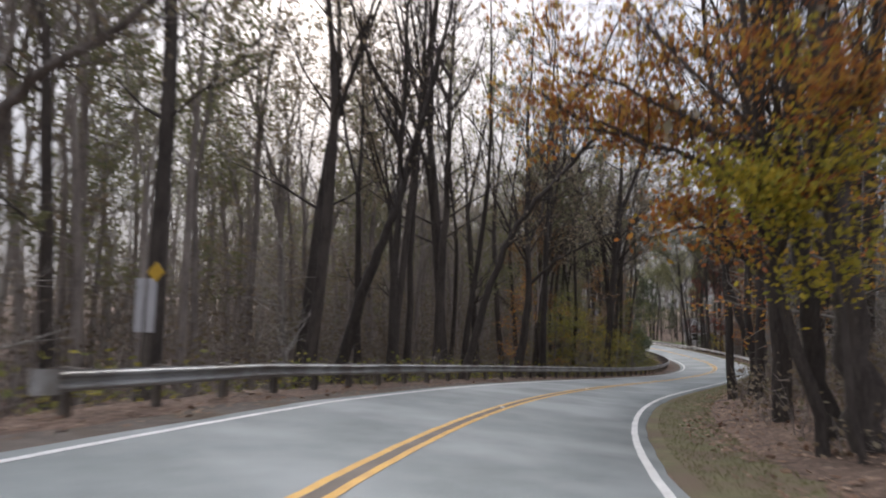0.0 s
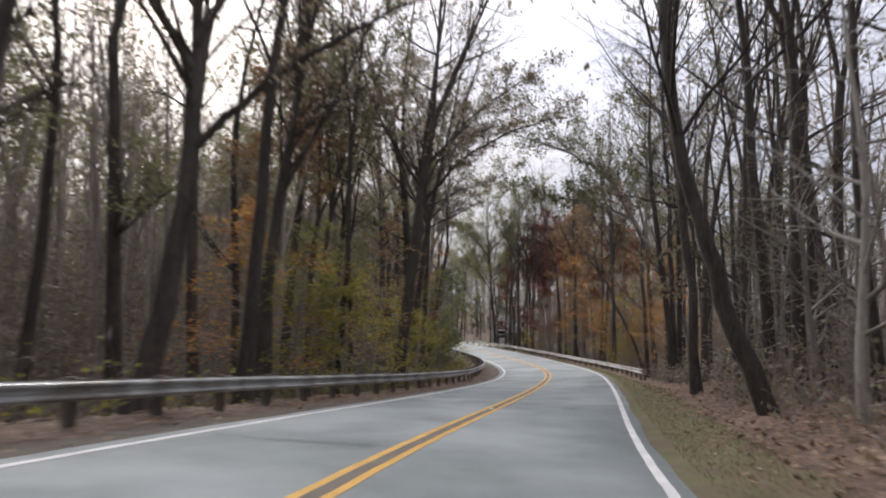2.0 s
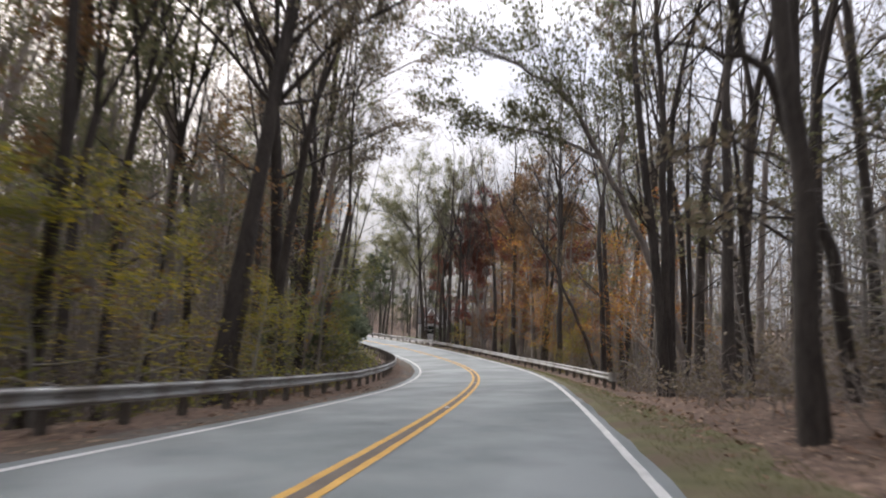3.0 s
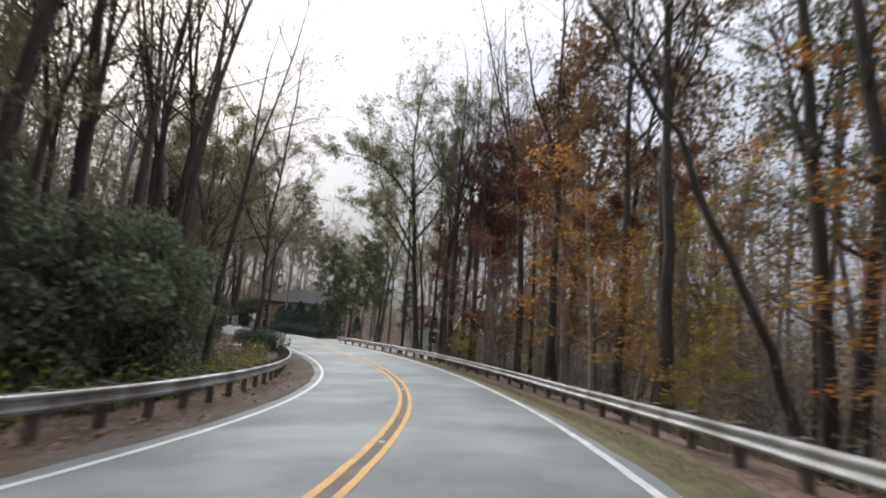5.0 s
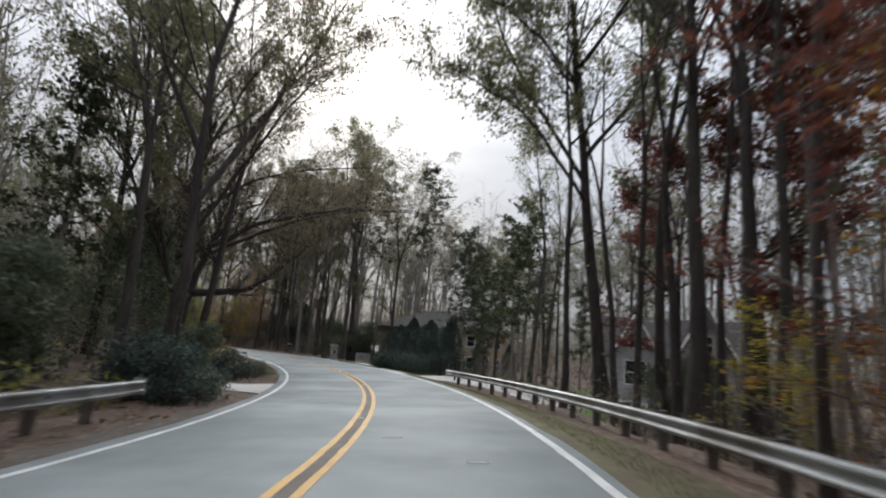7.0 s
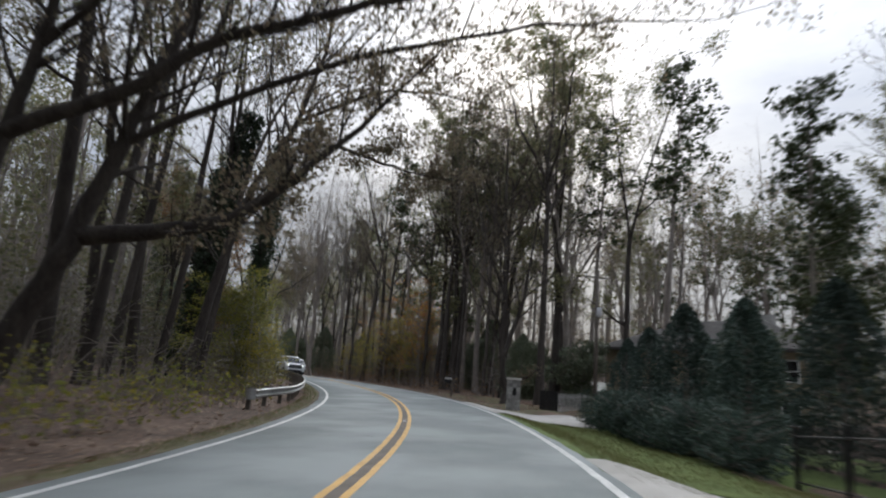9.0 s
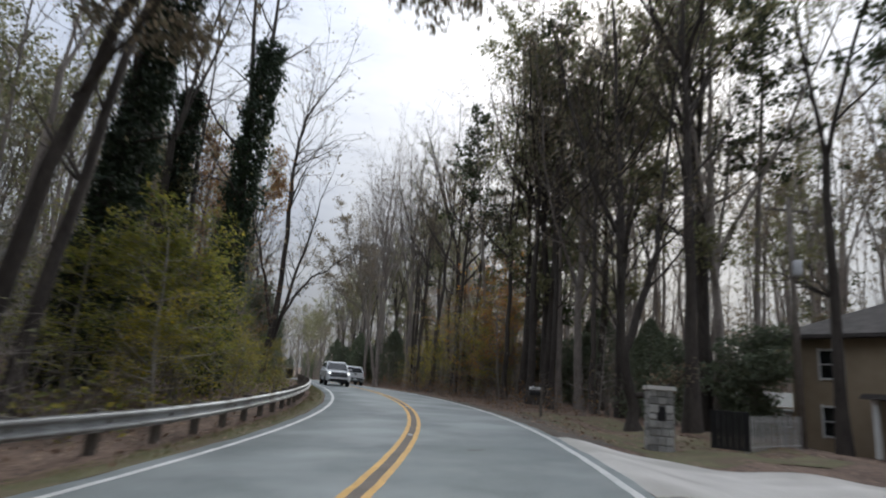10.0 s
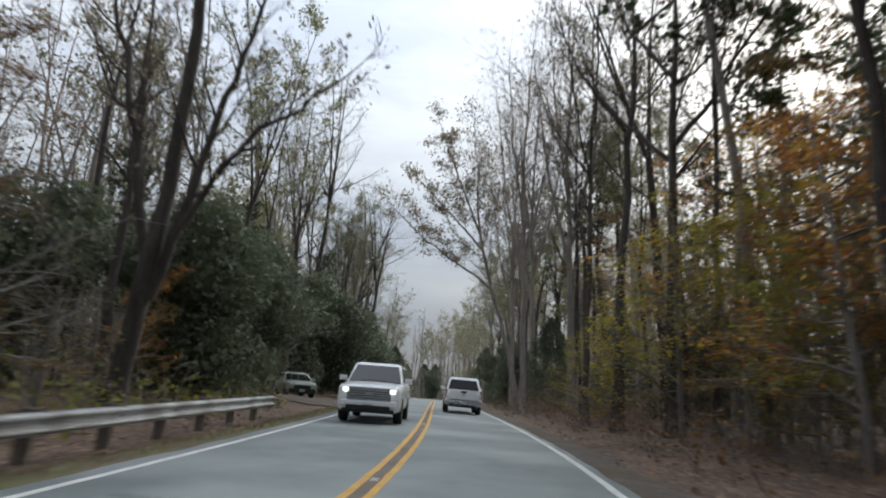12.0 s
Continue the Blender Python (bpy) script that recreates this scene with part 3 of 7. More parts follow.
def tall_tree(seed, h=22.0, r=0.22, leaf=0.0, leaf_size=0.17, start=0.38, forks=2, lean=0.0, count=9, material=None, bark=None, label="", coarse=False):
    t = Tree(seed)
    cfg = {"form": [(8, 7, 0.035, 0.02), (5, 4, 0.10, 0.07), (3, 3, 0.14, 0.06), (2, 3, 0.18, 0.04)],
           "kids": [(count, start, (0.28, 0.46), (28, 62)), (5, 0.25, (0.35, 0.6), (22, 55)), (4, 0.2, (0.35, 0.6), (20, 60))], "leafy": 2}
    if coarse:
        cfg = {"form": [(6, 6, 0.035, 0.02), (4, 3, 0.10, 0.07), (2, 3, 0.16, 0.06)], "kids": [(count, start, (0.28, 0.46), (28, 62)), (4, 0.25, (0.35, 0.7), (22, 60))], "leafy": 1}
    pts = t.path((0, 0, -0.4), (lean, 0, 1), h * 0.5, 6, 0.03, 0.03)
    flare = r * (1 - 0.35 * np.linspace(0, 1, 7))
    flare[0] *= 1.5
    flare[1] *= 1.08
    t.wood.tube(pts, flare, 9)
    d = unit(pts[-1] - pts[-2])
    for i in range(forks):
        a = t.r.uniform(0, 6.28)
        tilt = 0.06 if forks == 1 else t.r.uniform(0.14, 0.3)
        t.limb(pts[-1] - d * 0.3, d + tilt * np.array((math.cos(a + i * 6.28 / forks), math.sin(a + i * 6.28 / forks), 0)), h * t.r.uniform(0.45, 0.55),
               flare[-1] * (0.95 if forks == 1 else 0.72), 0, {**cfg, "kids": [(count, 0.1, (0.28, 0.46), (28, 62))] + cfg["kids"][1:]})
    for i in range(3):
        k = t.r.randint(3, 6)
        a = t.r.uniform(0, 6.28)
        t.limb(pts[k], np.array((math.cos(a), math.sin(a), t.r.uniform(0.3, 1.0))), h * t.r.uniform(0.1, 0.2), flare[k] * 0.35, 1, cfg)
    if leaf:
        t.leaves(leaf, leaf_size)
    return finish(t, "tree", bark or BARK, material or LEAF_BROWN, label)


def understory(seed, h, leaf, size, material, label, tiers=9, bark=None):
    t = Tree(seed)
    cfg = {"form": [(6, 6, 0.05, 0.03), (4, 3, 0.10, 0.0), (2, 3, 0.14, 0.0)],
           "kids": [(tiers * 2, 0.18, (0.3, 0.5), (55, 85)), (7, 0.15, (0.35, 0.6), (30, 65))], "leafy": 1}
    t.limb((0, 0, -0.2), (0.05, 0, 1), h, h * 0.012 + 0.02, 0, cfg)
    t.leaves(leaf, size, 0.18, flat=0.75, droop=0.1)
    return finish(t, "understory_tree", bark or BARK_PALE, material, label)


def pine(seed, h, r, label, start=0.55, dense=1.0):
    t = Tree(seed)
    pts = t.path((0, 0, -0.4), (0, 0, 1), h, 10, 0.015, 0.02)
    rad = r * (1 - 0.8 * np.linspace(0, 1, 11))
    rad[0] *= 1.3
    t.wood.tube(pts, rad, 8)
    for i in range(int(34 * dense)):
        u = start + (1 - start) * (i + t.r.uniform(0, 1)) / (34 * dense)
        k = min(int(u * 10), 9)
        p = pts[k] + (pts[k + 1] - pts[k]) * (u * 10 - k)
        a = t.r.uniform(0, 6.28)
        length = h * 0.17 * (1.25 - u) * t.r.uniform(0.6, 1.2) + 0.4
        b = t.path(p, (math.cos(a), math.sin(a), t.r.uniform(-0.1, 0.4)), length, 4, 0.1, 0.03)
        t.wood.tube(b, np.linspace(rad[k] * 0.3 + 0.01, 0.01, 5), 4)
        for q in b[1:]:
            for _ in range(3):
                c = q + t.r.normal(0, 0.22 + 0.04 * length, 3) * (1, 1, 0.5)
                t.scatter(c + t.r.normal(0, 0.16, (7, 3)), t.r.uniform(0.22, 0.4, 7), 0.2, -0.3)
    return finish(t, "pine_tree", BARK, NEEDLES, label)


def evergreen(seed, h, w, label, name="evergreen_shrub", n=2600, size=0.13, cone=1.0, material=None, category="shrub"):
    t = Tree(seed)
    t.wood.tube([(0, 0, -0.2), (0, 0, h * 0.5), (0.05, 0, h * 0.9)], [0.07, 0.05, 0.012], 6)
    if cone > 0.5:
        u, a = t.r.uniform(0, 1, n) ** 0.8, t.r.uniform(0, 6.28, n)
        bulge = 1 + 0.2 * np.sin(3 * a + seed + 5 * u) + 0.18 * np.sin(6 * a + 13 * u + seed) + 0.12 * np.sin(19 * u + seed)
        rr = w * (1 - cone * u ** 1.7) ** 0.7 * bulge * t.r.uniform(0.45, 1.0, n) ** 0.5
        t.scatter(np.stack([rr * np.cos(a), rr * np.sin(a), 0.05 + u * h], 1), size * t.r.uniform(0.7, 1.4, n), 0.1, 0.0)
    else:
        # a broad crown is a heap of leafy lobes
        k = 26
        lz, la = t.r.uniform(0.12, 0.82, k), t.r.uniform(0, 6.28, k)
        lr = w * (0.25 + 0.75 * np.sqrt(np.maximum(0, 1 - (1.5 * lz - 0.5) ** 2))) * t.r.uniform(0.2, 0.8, k)
        size_of = t.r.uniform(0.28, 0.46, k) * w
        mid = np.stack([lr * np.cos(la), lr * np.sin(la), lz * h], 1)
        which = t.r.choice(k, n, p=size_of ** 2 / (size_of ** 2).sum())
        way = t.r.normal(0, 1, (n, 3))
        way /= np.linalg.norm(way, axis=1, keepdims=True)
        c = mid[which] + way * (size_of[which] * t.r.uniform(0.3, 1.12, n) ** 0.4)[:, None] * (1, 1, 0.8)
        t.scatter(np.maximum(c, (-99, -99, 0.05)), size * t.r.uniform(0.7, 1.4, n), 0.1, 0.0)
        for m in mid[::2]:
            t.wood.tube([(0, 0, m[2] * 0.5), m * (0.55, 0.55, 0.85), m], [0.04, 0.025, 0.01], 3)
    for i in range(30):
        u, a = t.r.uniform(0.05, 0.85), t.r.uniform(0, 6.28)
        rr = w * 0.8 * (1 - cone * u * 0.9)
        t.wood.tube([(0, 0, u * h * 0.9), (rr * math.cos(a) * 0.6, rr * math.sin(a) * 0.6, u * h + 0.1), (rr * math.cos(a), rr * math.sin(a), u * h + 0.25)], [0.02, 0.014, 0.006], 3)
    return finish(t, name, BARK, material or LEAF_GREEN, label, category)


GREY_LABEL = "tall bare grey-trunked hardwood tree with upswept limbs"
LEAFY_LABEL = "tall hardwood tree keeping some dull brown leaves"
KINDS = {
    # near kinds carry the silhouette-dark bark, far kinds the haze-lightened one
    "bare": [tall_tree(11, 28, 0.24, 0.5, 0.17, bark=BARK_SHADED, label=GREY_LABEL), tall_tree(12, 26, 0.20, 0.35, 0.17, forks=1, bark=BARK_SHADED, label=GREY_LABEL),
             tall_tree(13, 30, 0.30, 0.4, 0.17, forks=3, count=7, bark=BARK_SHADED, label=GREY_LABEL), tall_tree(14, 22, 0.14, 0.5, 0.16, forks=1, count=8, bark=BARK_SHADED, label="slender bare young hardwood tree"),
             tall_tree(15, 25, 0.17, 0.4, 0.16, forks=2, count=8, bark=BARK_SHADED, label="tall dark-barked hardwood tree with bare twigs")],
    "leafy": [tall_tree(21, 26, 0.24, 8.0, 0.19, bark=BARK_SHADED, material=LEAF_BROWN, label=LEAFY_LABEL), tall_tree(22, 24, 0.22, 9.0, 0.2, bark=BARK_SHADED, forks=3, count=7, material=LEAF_OLIVE, label="tall hardwood tree with thin olive foliage"),
              tall_tree(23, 28, 0.27, 7.5, 0.2, bark=BARK_SHADED, forks=2, material=LEAF_OLIVE, label="tall hardwood tree with thin olive foliage")],
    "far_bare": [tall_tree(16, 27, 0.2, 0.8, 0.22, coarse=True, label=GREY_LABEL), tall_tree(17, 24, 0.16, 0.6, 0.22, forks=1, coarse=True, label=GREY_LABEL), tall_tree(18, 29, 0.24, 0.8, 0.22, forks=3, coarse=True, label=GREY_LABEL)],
    "far_leafy": [tall_tree(24, 25, 0.2, 12.0, 0.25, coarse=True, material=LEAF_BROWN, label=LEAFY_LABEL), tall_tree(25, 23, 0.18, 15.0, 0.25, forks=3, coarse=True, material=LEAF_OLIVE, label="tall hardwood tree with thin olive foliage"),
                  tall_tree(26, 21, 0.17, 15.0, 0.25, forks=2, start=0.2, coarse=True, material=LEAF_OLIVE, label="hardwood tree with grey-green foliage down its trunk")],
    "broad": [tall_tree(27, 22, 0.26, 15.0, 0.2, bark=BARK_SHADED, forks=3, count=9, material=LEAF_OLIVE, label="broad hardwood tree with a full olive-brown crown"),
              tall_tree(28, 20, 0.24, 14.0, 0.2, bark=BARK_SHADED, forks=3, count=9, material=LEAF_BROWN, label="broad hardwood tree with a full dull brown crown")],
    "rust": [understory(43, 11.0, 20.0, 0.18, LEAF_RUST, "young tree with tiers of rust-brown leaves"), tall_tree(44, 15, 0.15, 10.0, 0.18, forks=2, material=LEAF_RUST, label="hardwood tree with rust-brown leaves")],
    "red": [tall_tree(31, 17, 0.16, 15.0, 0.19, forks=2, material=LEAF_RED, label="hardwood tree full of dark red leaves"),
            understory(32, 12.0, 20.0, 0.19, LEAF_RED, "young tree full of dull red leaves")],
    "orange": [understory(41, 9.0, 19.0, 0.17, LEAF_ORANGE, "young tree with tiers of orange-brown leaves"), understory(42, 11.5, 19.0, 0.18, LEAF_ORANGE, "young tree with tiers of orange-brown leaves")],
    "yellow": [understory(51, 5.5, 15.0, 0.14, LEAF_YELLOW, "small tree with flat sprays of yellow-green leaves"), understory(52, 8.0, 16.0, 0.15, LEAF_YELLOW, "small tree with flat sprays of yellow-green leaves")],
    "lime": [understory(53, 5.5, 18.0, 0.14, LEAF_LIME, "small tree with layered sprays of olive-yellow leaves"), understory(54, 8.0, 19.0, 0.15, LEAF_LIME, "small tree with layered sprays of olive-yellow leaves")],
    "sapling": [understory(61, 6.0, 2.2, 0.13, LEAF_BROWN, "thin understory tree with a few brown leaves"), understory(62, 8.0, 1.8, 0.13, LEAF_BROWN, "thin understory tree with a few brown leaves"),
                understory(63, 5.0, 2.6, 0.13, LEAF_OLIVE, "thin understory tree with dull olive leaves")],
    "pine": [pine(71, 27, 0.22, "tall pine with a bare trunk and dark tufted top"), pine(72, 20, 0.19, "pine with dark green needled branches", 0.3, 1.3)],
    "holly": [evergreen(81, 7.5, 2.3, "dense dark green evergreen tree", n=6500, size=0.2, name="evergreen_tree", category="tree"), evergreen(82, 6.5, 2.6, "broad dark green evergreen tree", cone=0.3, n=9000, size=0.2, name="evergreen_tree", category="tree")],
    "cedar": [evergreen(83, 4.6, 1.25, "dense dark conical evergreen shrub", n=6500, size=0.11, material=LEAF_CEDAR)],
    "low": [evergreen(84, 1.5, 1.1, "rounded dark green clipped shrub", cone=0.2, n=4200, size=0.08, material=LEAF_CEDAR), evergreen(85, 1.0, 0.9, "low rounded evergreen shrub", cone=0.2, n=3000, size=0.07)],
}
SMALL_R = random.Random(7)


FAR = {}


def plant_far(kind, s, d, size, lean, lean_to):
    """A place for a tree of the woods behind, which are joined later."""
    m = on_ground(s, d, SMALL_R.uniform(0, 360), lean, lean_to)
    m.translation.z -= 0.05
    FAR.setdefault((int((s + 60) // 80), d > 0), []).append((SMALL_R.choice(KINDS[kind]), m @ Matrix.Scale(size, 4)))


def join_far():
    """The woods behind the single trees: one mesh of wood and one for each kind of leaf, stretch by stretch."""
    for rows in FAR.values():
        pools = {}
        for src, m in rows:
            rot, move = np.array(m.to_3x3()), np.array(m.translation)
            for o in src.children:
                pools.setdefault((o.name.split(".")[0], o.data.materials[0]), []).append((o.data, rot, move))
        for (what, material), bits in pools.items():
            vs, loops, sizes, n = [], [], [], 0
            for me, rot, move in bits:
                if me.name not in ARRAYS:
                    v = np.empty(len(me.vertices) * 3, np.float32)
                    me.vertices.foreach_get("co", v)
                    lo = np.empty(len(me.loops), np.int32)
                    me.loops.foreach_get("vertex_index", lo)
                    sz = np.empty(len(me.polygons), np.int32)
                    me.polygons.foreach_get("loop_total", sz)
                    ARRAYS[me.name] = v.reshape(-1, 3), lo, sz
                v, lo, sz = ARRAYS[me.name]
                vs.append(v @ rot.T + move)
                loops.append(lo + n)
                sizes.append(sz)
                n += len(v)
            joined = Shape()
            joined.ready = np.concatenate(vs), np.concatenate(loops), np.concatenate(sizes)
            if what == "trunk":
                tagged(part("woods_behind", joined, material, None, "crowded bare trunks and limbs behind the roadside trees", smooth=True), category="trees", kind="stuff")
            else:
                tagged(part("woods_leaves", joined, material, None, "thin dull leaves high in the woods behind"), category="foliage", kind="stuff")


ARRAYS = {}


def plant(kind, s, d, size=1.0, pick=None, turn=None, lean=0.0, lean_to=0.0):
    pool = KINDS[kind]
    src = pool[pick % len(pool)] if pick is not None else SMALL_R.choice(pool)
    m = on_ground(s, d, SMALL_R.uniform(0, 360) if turn is None else turn, lean, lean_to)
    m.translation.z -= 0.05
    ob = copy_thing(src, m)
    ob.scale = (size * SMALL_R.uniform(0.92, 1.08),) * 2 + (size,)
    return ob


def ivy_tree(seed, h, r, lean=0.0):
    """A tall trunk wrapped in dark ivy, with bare limbs above."""
    root = tall_tree(seed, h, r, 0.4, 0.16, forks=2, bark=BARK_SHADED, label="tall tree with an ivy-covered trunk")
    t = Tree(seed)
    n = 13000
    z, a = t.r.uniform(0, 1, n) ** 0.8 * h * 0.62, t.r.uniform(0, 6.28, n)
    rr = (r * (1.15 - 0.5 * z / h) + np.abs(t.r.normal(0, 0.19, n)) + 0.02) * (1 + 0.45 * np.sin(z * 1.7 + seed) ** 2)
    t.scatter(np.stack([rr * np.cos(a), rr * np.sin(a), z], 1), t.r.uniform(0.11, 0.23, n), 0.1, 0.6)
    part("ivy", t.leaf, LEAF_IVY, root, "dark green climbing ivy")
    return root


KINDS["ivy"] = [ivy_tree(91, 25, 0.3), ivy_tree(92, 23, 0.24)]


def shaped_tree(seed, paths, label, leaf, leaf_size=0.2, material=None, bark=None, kids=5, ratio=(0.14, 0.3), limb_kids=True):
    """A tree shaped to fit the camera's view: paths of (along, right, up) over the ground with a first and a last
    radius; the first path is the trunk.
    """
    base = ground_at(paths[0][0][0][0], paths[0][0][0][1])
    root = thing("tree", Matrix.Translation(base.tolist()), label, "tree")
    t = Tree(seed)
    cfg = {"form": [(5, 4, 0.10, 0.06), (3, 3, 0.14, 0.05), (2, 3, 0.18, 0.03)],
           "kids": [(5, 0.2, (0.35, 0.6), (22, 55)), (4, 0.2, (0.35, 0.6), (20, 60))], "leafy": 1}
    for n, (pts, r0, r1) in enumerate(paths):
        q = np.array([along(s, d, z) for s, d, z in pts]) - base
        q[:, 2] += -0.25 if n == 0 else 0
        u = np.linspace(0, 1, len(q))
        v = np.linspace(0, 1, 3 * len(q))
        c = np.stack([np.interp(v, u, q[:, i]) for i in range(3)], 1)
        for _ in range(2):
            c[1:-1] = (c[:-2] + 2 * c[1:-1] + c[2:]) / 4
        c[1:-1] += t.r.normal(0, 0.05, c[1:-1].shape)
        rad = r0 + (r1 - r0) * v
        if n == 0:
            rad[0] *= 1.5
        t.wood.tube(c, rad, 8)
        length = np.linalg.norm(np.diff(c, axis=0), axis=1).sum()
        first = 0.5 if n == 0 else 0.25
        for i in range(int(kids * (1 + length / 8))):
            w = first + (1 - first) * (i + t.r.uniform(0, 1)) / int(kids * (1 + length / 8))
            k = min(int(w * (len(c) - 1)), len(c) - 2)
            d = unit(c[k + 1] - c[k])
            side = unit(np.cross(d, t.r.normal(0, 1, 3)))
            a = radians(t.r.uniform(25, 65))
            t.limb(c[k], d * math.cos(a) + side * math.sin(a) + (0, 0, 0.25), length * t.r.uniform(*ratio), max(rad[k] * 0.42, 0.012), 0, cfg)
        t.limb(c[-1], c[-1] - c[-2], length * 0.25, r1, 0, cfg)
    t.leaves(leaf, leaf_size)
    part("trunk", t.wood, bark or BARK, root, smooth=True)
    if t.leaf.blades:
        part("crown", t.leaf, material or LEAF_BROWN, root)
    return root

# ---- trees shaped to fit the camera's view ----
shaped_tree(201, [([(28, -6.0, 0), (28, -4.7, 4.5), (28, -3.6, 7.1), (28, -2.2, 8.9), (28.5, -0.3, 11.0), (29, 1.4, 13.0)], 0.2, 0.07),
                  ([(28, -4.0, 6.2), (27.5, -2.0, 7.2), (27, -0.6, 8.6)], 0.06, 0.03)], "bare dark tree leaning far out over the road", 0.8, bark=BARK_SHADED)
shaped_tree(202, [([(40, 6.6, 0), (40, 5.6, 2.6), (40, 5.0, 4.8), (40, 4.6, 6.8), (40.3, 4.2, 10.3), (41, 4.6, 16), (41, 4.4, 22)], 0.24, 0.06)],
            "thick dark trunk leaning towards the road", 0.6, bark=BARK_SHADED)
shaped_tree(203, [([(65, 9.5, 0), (65, 8.3, 4.0), (65, 7.0, 7.0), (65, 6.0, 9.0), (65, 5.0, 11.1), (65, 4.0, 13.1), (65, 1.8, 14.9), (65, -0.9, 16.2)], 0.19, 0.05),
                  ([(65, 5.6, 9.9), (65, 3.4, 11.1), (65, 1.1, 11.7), (65, -1.5, 12.6)], 0.09, 0.03),
                  ([(65, 6.3, 8.4), (66, 6.6, 13), (67, 5.8, 19)], 0.1, 0.03)], "arching tree reaching over the road with thin olive leaves", 9.0, 0.17, LEAF_OLIVE, kids=7)
shaped_tree(204, [([(83, 10.2, 0), (83, 9.4, 2.4), (83, 7.9, 5.3), (83, 6.7, 8.1), (83, 5.3, 9.9), (83, 4.2, 11.6)], 0.16, 0.05)], "slender dark tree leaning over the guardrail", 0.8, bark=BARK_SHADED)
shaped_tree(205, [([(126, 10.6, 0), (126, 9.9, 6), (126, 9.4, 10.3), (126, 8.9, 15.1), (126, 8.2, 21), (126, 8.6, 26)], 0.3, 0.06),
                  ([(126, 9.1, 14.2), (126, 6.5, 17.3), (126, 4.0, 18.6), (126, 0.6, 18.9)], 0.11, 0.03), ([(126, 9.6, 8.6), (125, 6.0, 12.4), (124, 2.6, 13.4)], 0.10, 0.03),
                  ([(126, 9.4, 11), (126.5, 12.5, 15), (127, 14.5, 20)], 0.12, 0.03), ([(126, 8.9, 15.5), (123, 10.8, 19), (121, 11.5, 24)], 0.1, 0.03),
                  ([(126, 9.5, 9.6), (127, 5.8, 15.5), (128, 4.2, 22)], 0.12, 0.03)], "large spreading hardwood tree with thin grey-green leaves", 12.0, 0.17, LEAF_OLIVE, bark=BARK_SHADED, kids=7)
shaped_tree(206, [([(149, -11.4, 0), (149, -11.0, 1.8), (149, -10.1, 3.9), (149, -9.5, 5.7), (149, -8.9, 7.9), (149, -8.4, 9.9), (150, -7.6, 15), (151, -7.6, 21)], 0.46, 0.06),
                  ([(149, -9.8, 4.7), (149, -7.8, 5.0), (149, -6.0, 5.3), (149, -4.6, 6.1), (149, -2.9, 7.8), (149, -1.1, 9.8)], 0.3, 0.06),
                  ([(149, -8.9, 7.6), (149.5, -4.4, 10.6), (150, -0.6, 12), (150, 4, 13.2), (150, 8.4, 13.6)], 0.14, 0.03)], "big dark oak with heavy limbs reaching over the road", 5.0, 0.17, LEAF_BROWN, bark=BARK_SHADED, kids=6)
shaped_tree(207, [([(147, -11.7, 0), (147, -11.4, 4.7), (147, -11.0, 7.5), (147, -10.6, 9.8), (147, -10.7, 13.5), (147, -10.0, 20)], 0.34, 0.07),
                  ([(147, -11.0, 7.0), (147, -8.0, 8.4), (147, -6.5, 9.9), (147, -3.9, 10.9), (147, -1.6, 11.5), (147, 0.8, 12.2), (147, 5, 12.4)], 0.24, 0.05),
                  ([(147, -10.6, 9.6), (146, -7, 13.0), (146, -3, 14.6), (146, 2, 15.5)], 0.14, 0.03)], "big dark oak with heavy limbs reaching over the road", 5.0, 0.17, LEAF_BROWN, bark=BARK_SHADED, kids=6)
shaped_tree(208, [([(193.6, -7.6, 0), (193.6, -7.2, 4), (193.6, -7.0, 6.6), (193.6, -7.2, 13.0), (193.6, -7.2, 16.9), (193.6, -7.0, 20.1), (193.6, -5.6, 23)], 0.27, 0.05),
                  ([(193.6, -7.1, 3.0), (193.6, -6.5, 6.2), (193.6, -5.9, 8.8), (193.6, -5.4, 10.8), (193.6, -4.6, 15)], 0.16, 0.03),
                  ([(193.6, -7.2, 3.2), (193.6, -7.8, 5.6), (193.6, -8.7, 9.3), (193.6, -9.8, 12), (193.6, -10, 17)], 0.15, 0.03),
                  ([(193.6, -6.8, 4.4), (193.6, -6.1, 5.9), (193.6, -5.1, 7.7), (193.6, -4.0, 8.4), (193.6, -2.6, 9.6)], 0.11, 0.03)], "bare many-limbed tree with fine spreading twigs", 0.5, bark=BARK_SHADED, kids=7)
shaped_tree(209, [([(120, -6.9, 0), (120, -6.1, 3.4), (120, -6.2, 6.6), (120, -6.3, 11.2), (121, -5.6, 17), (122, -5, 23)], 0.2, 0.05),
                  ([(120, -6.2, 6.0), (122, -4.0, 11), (124, -2.4, 16)], 0.12, 0.03), ([(120, -6.2, 7.5), (121, -8.5, 12), (121, -10, 18)], 0.1, 0.03)],
            "tall leafy tree with a dark leaning trunk", 4.0, 0.16, LEAF_OLIVE, bark=BARK_SHADED, kids=6)
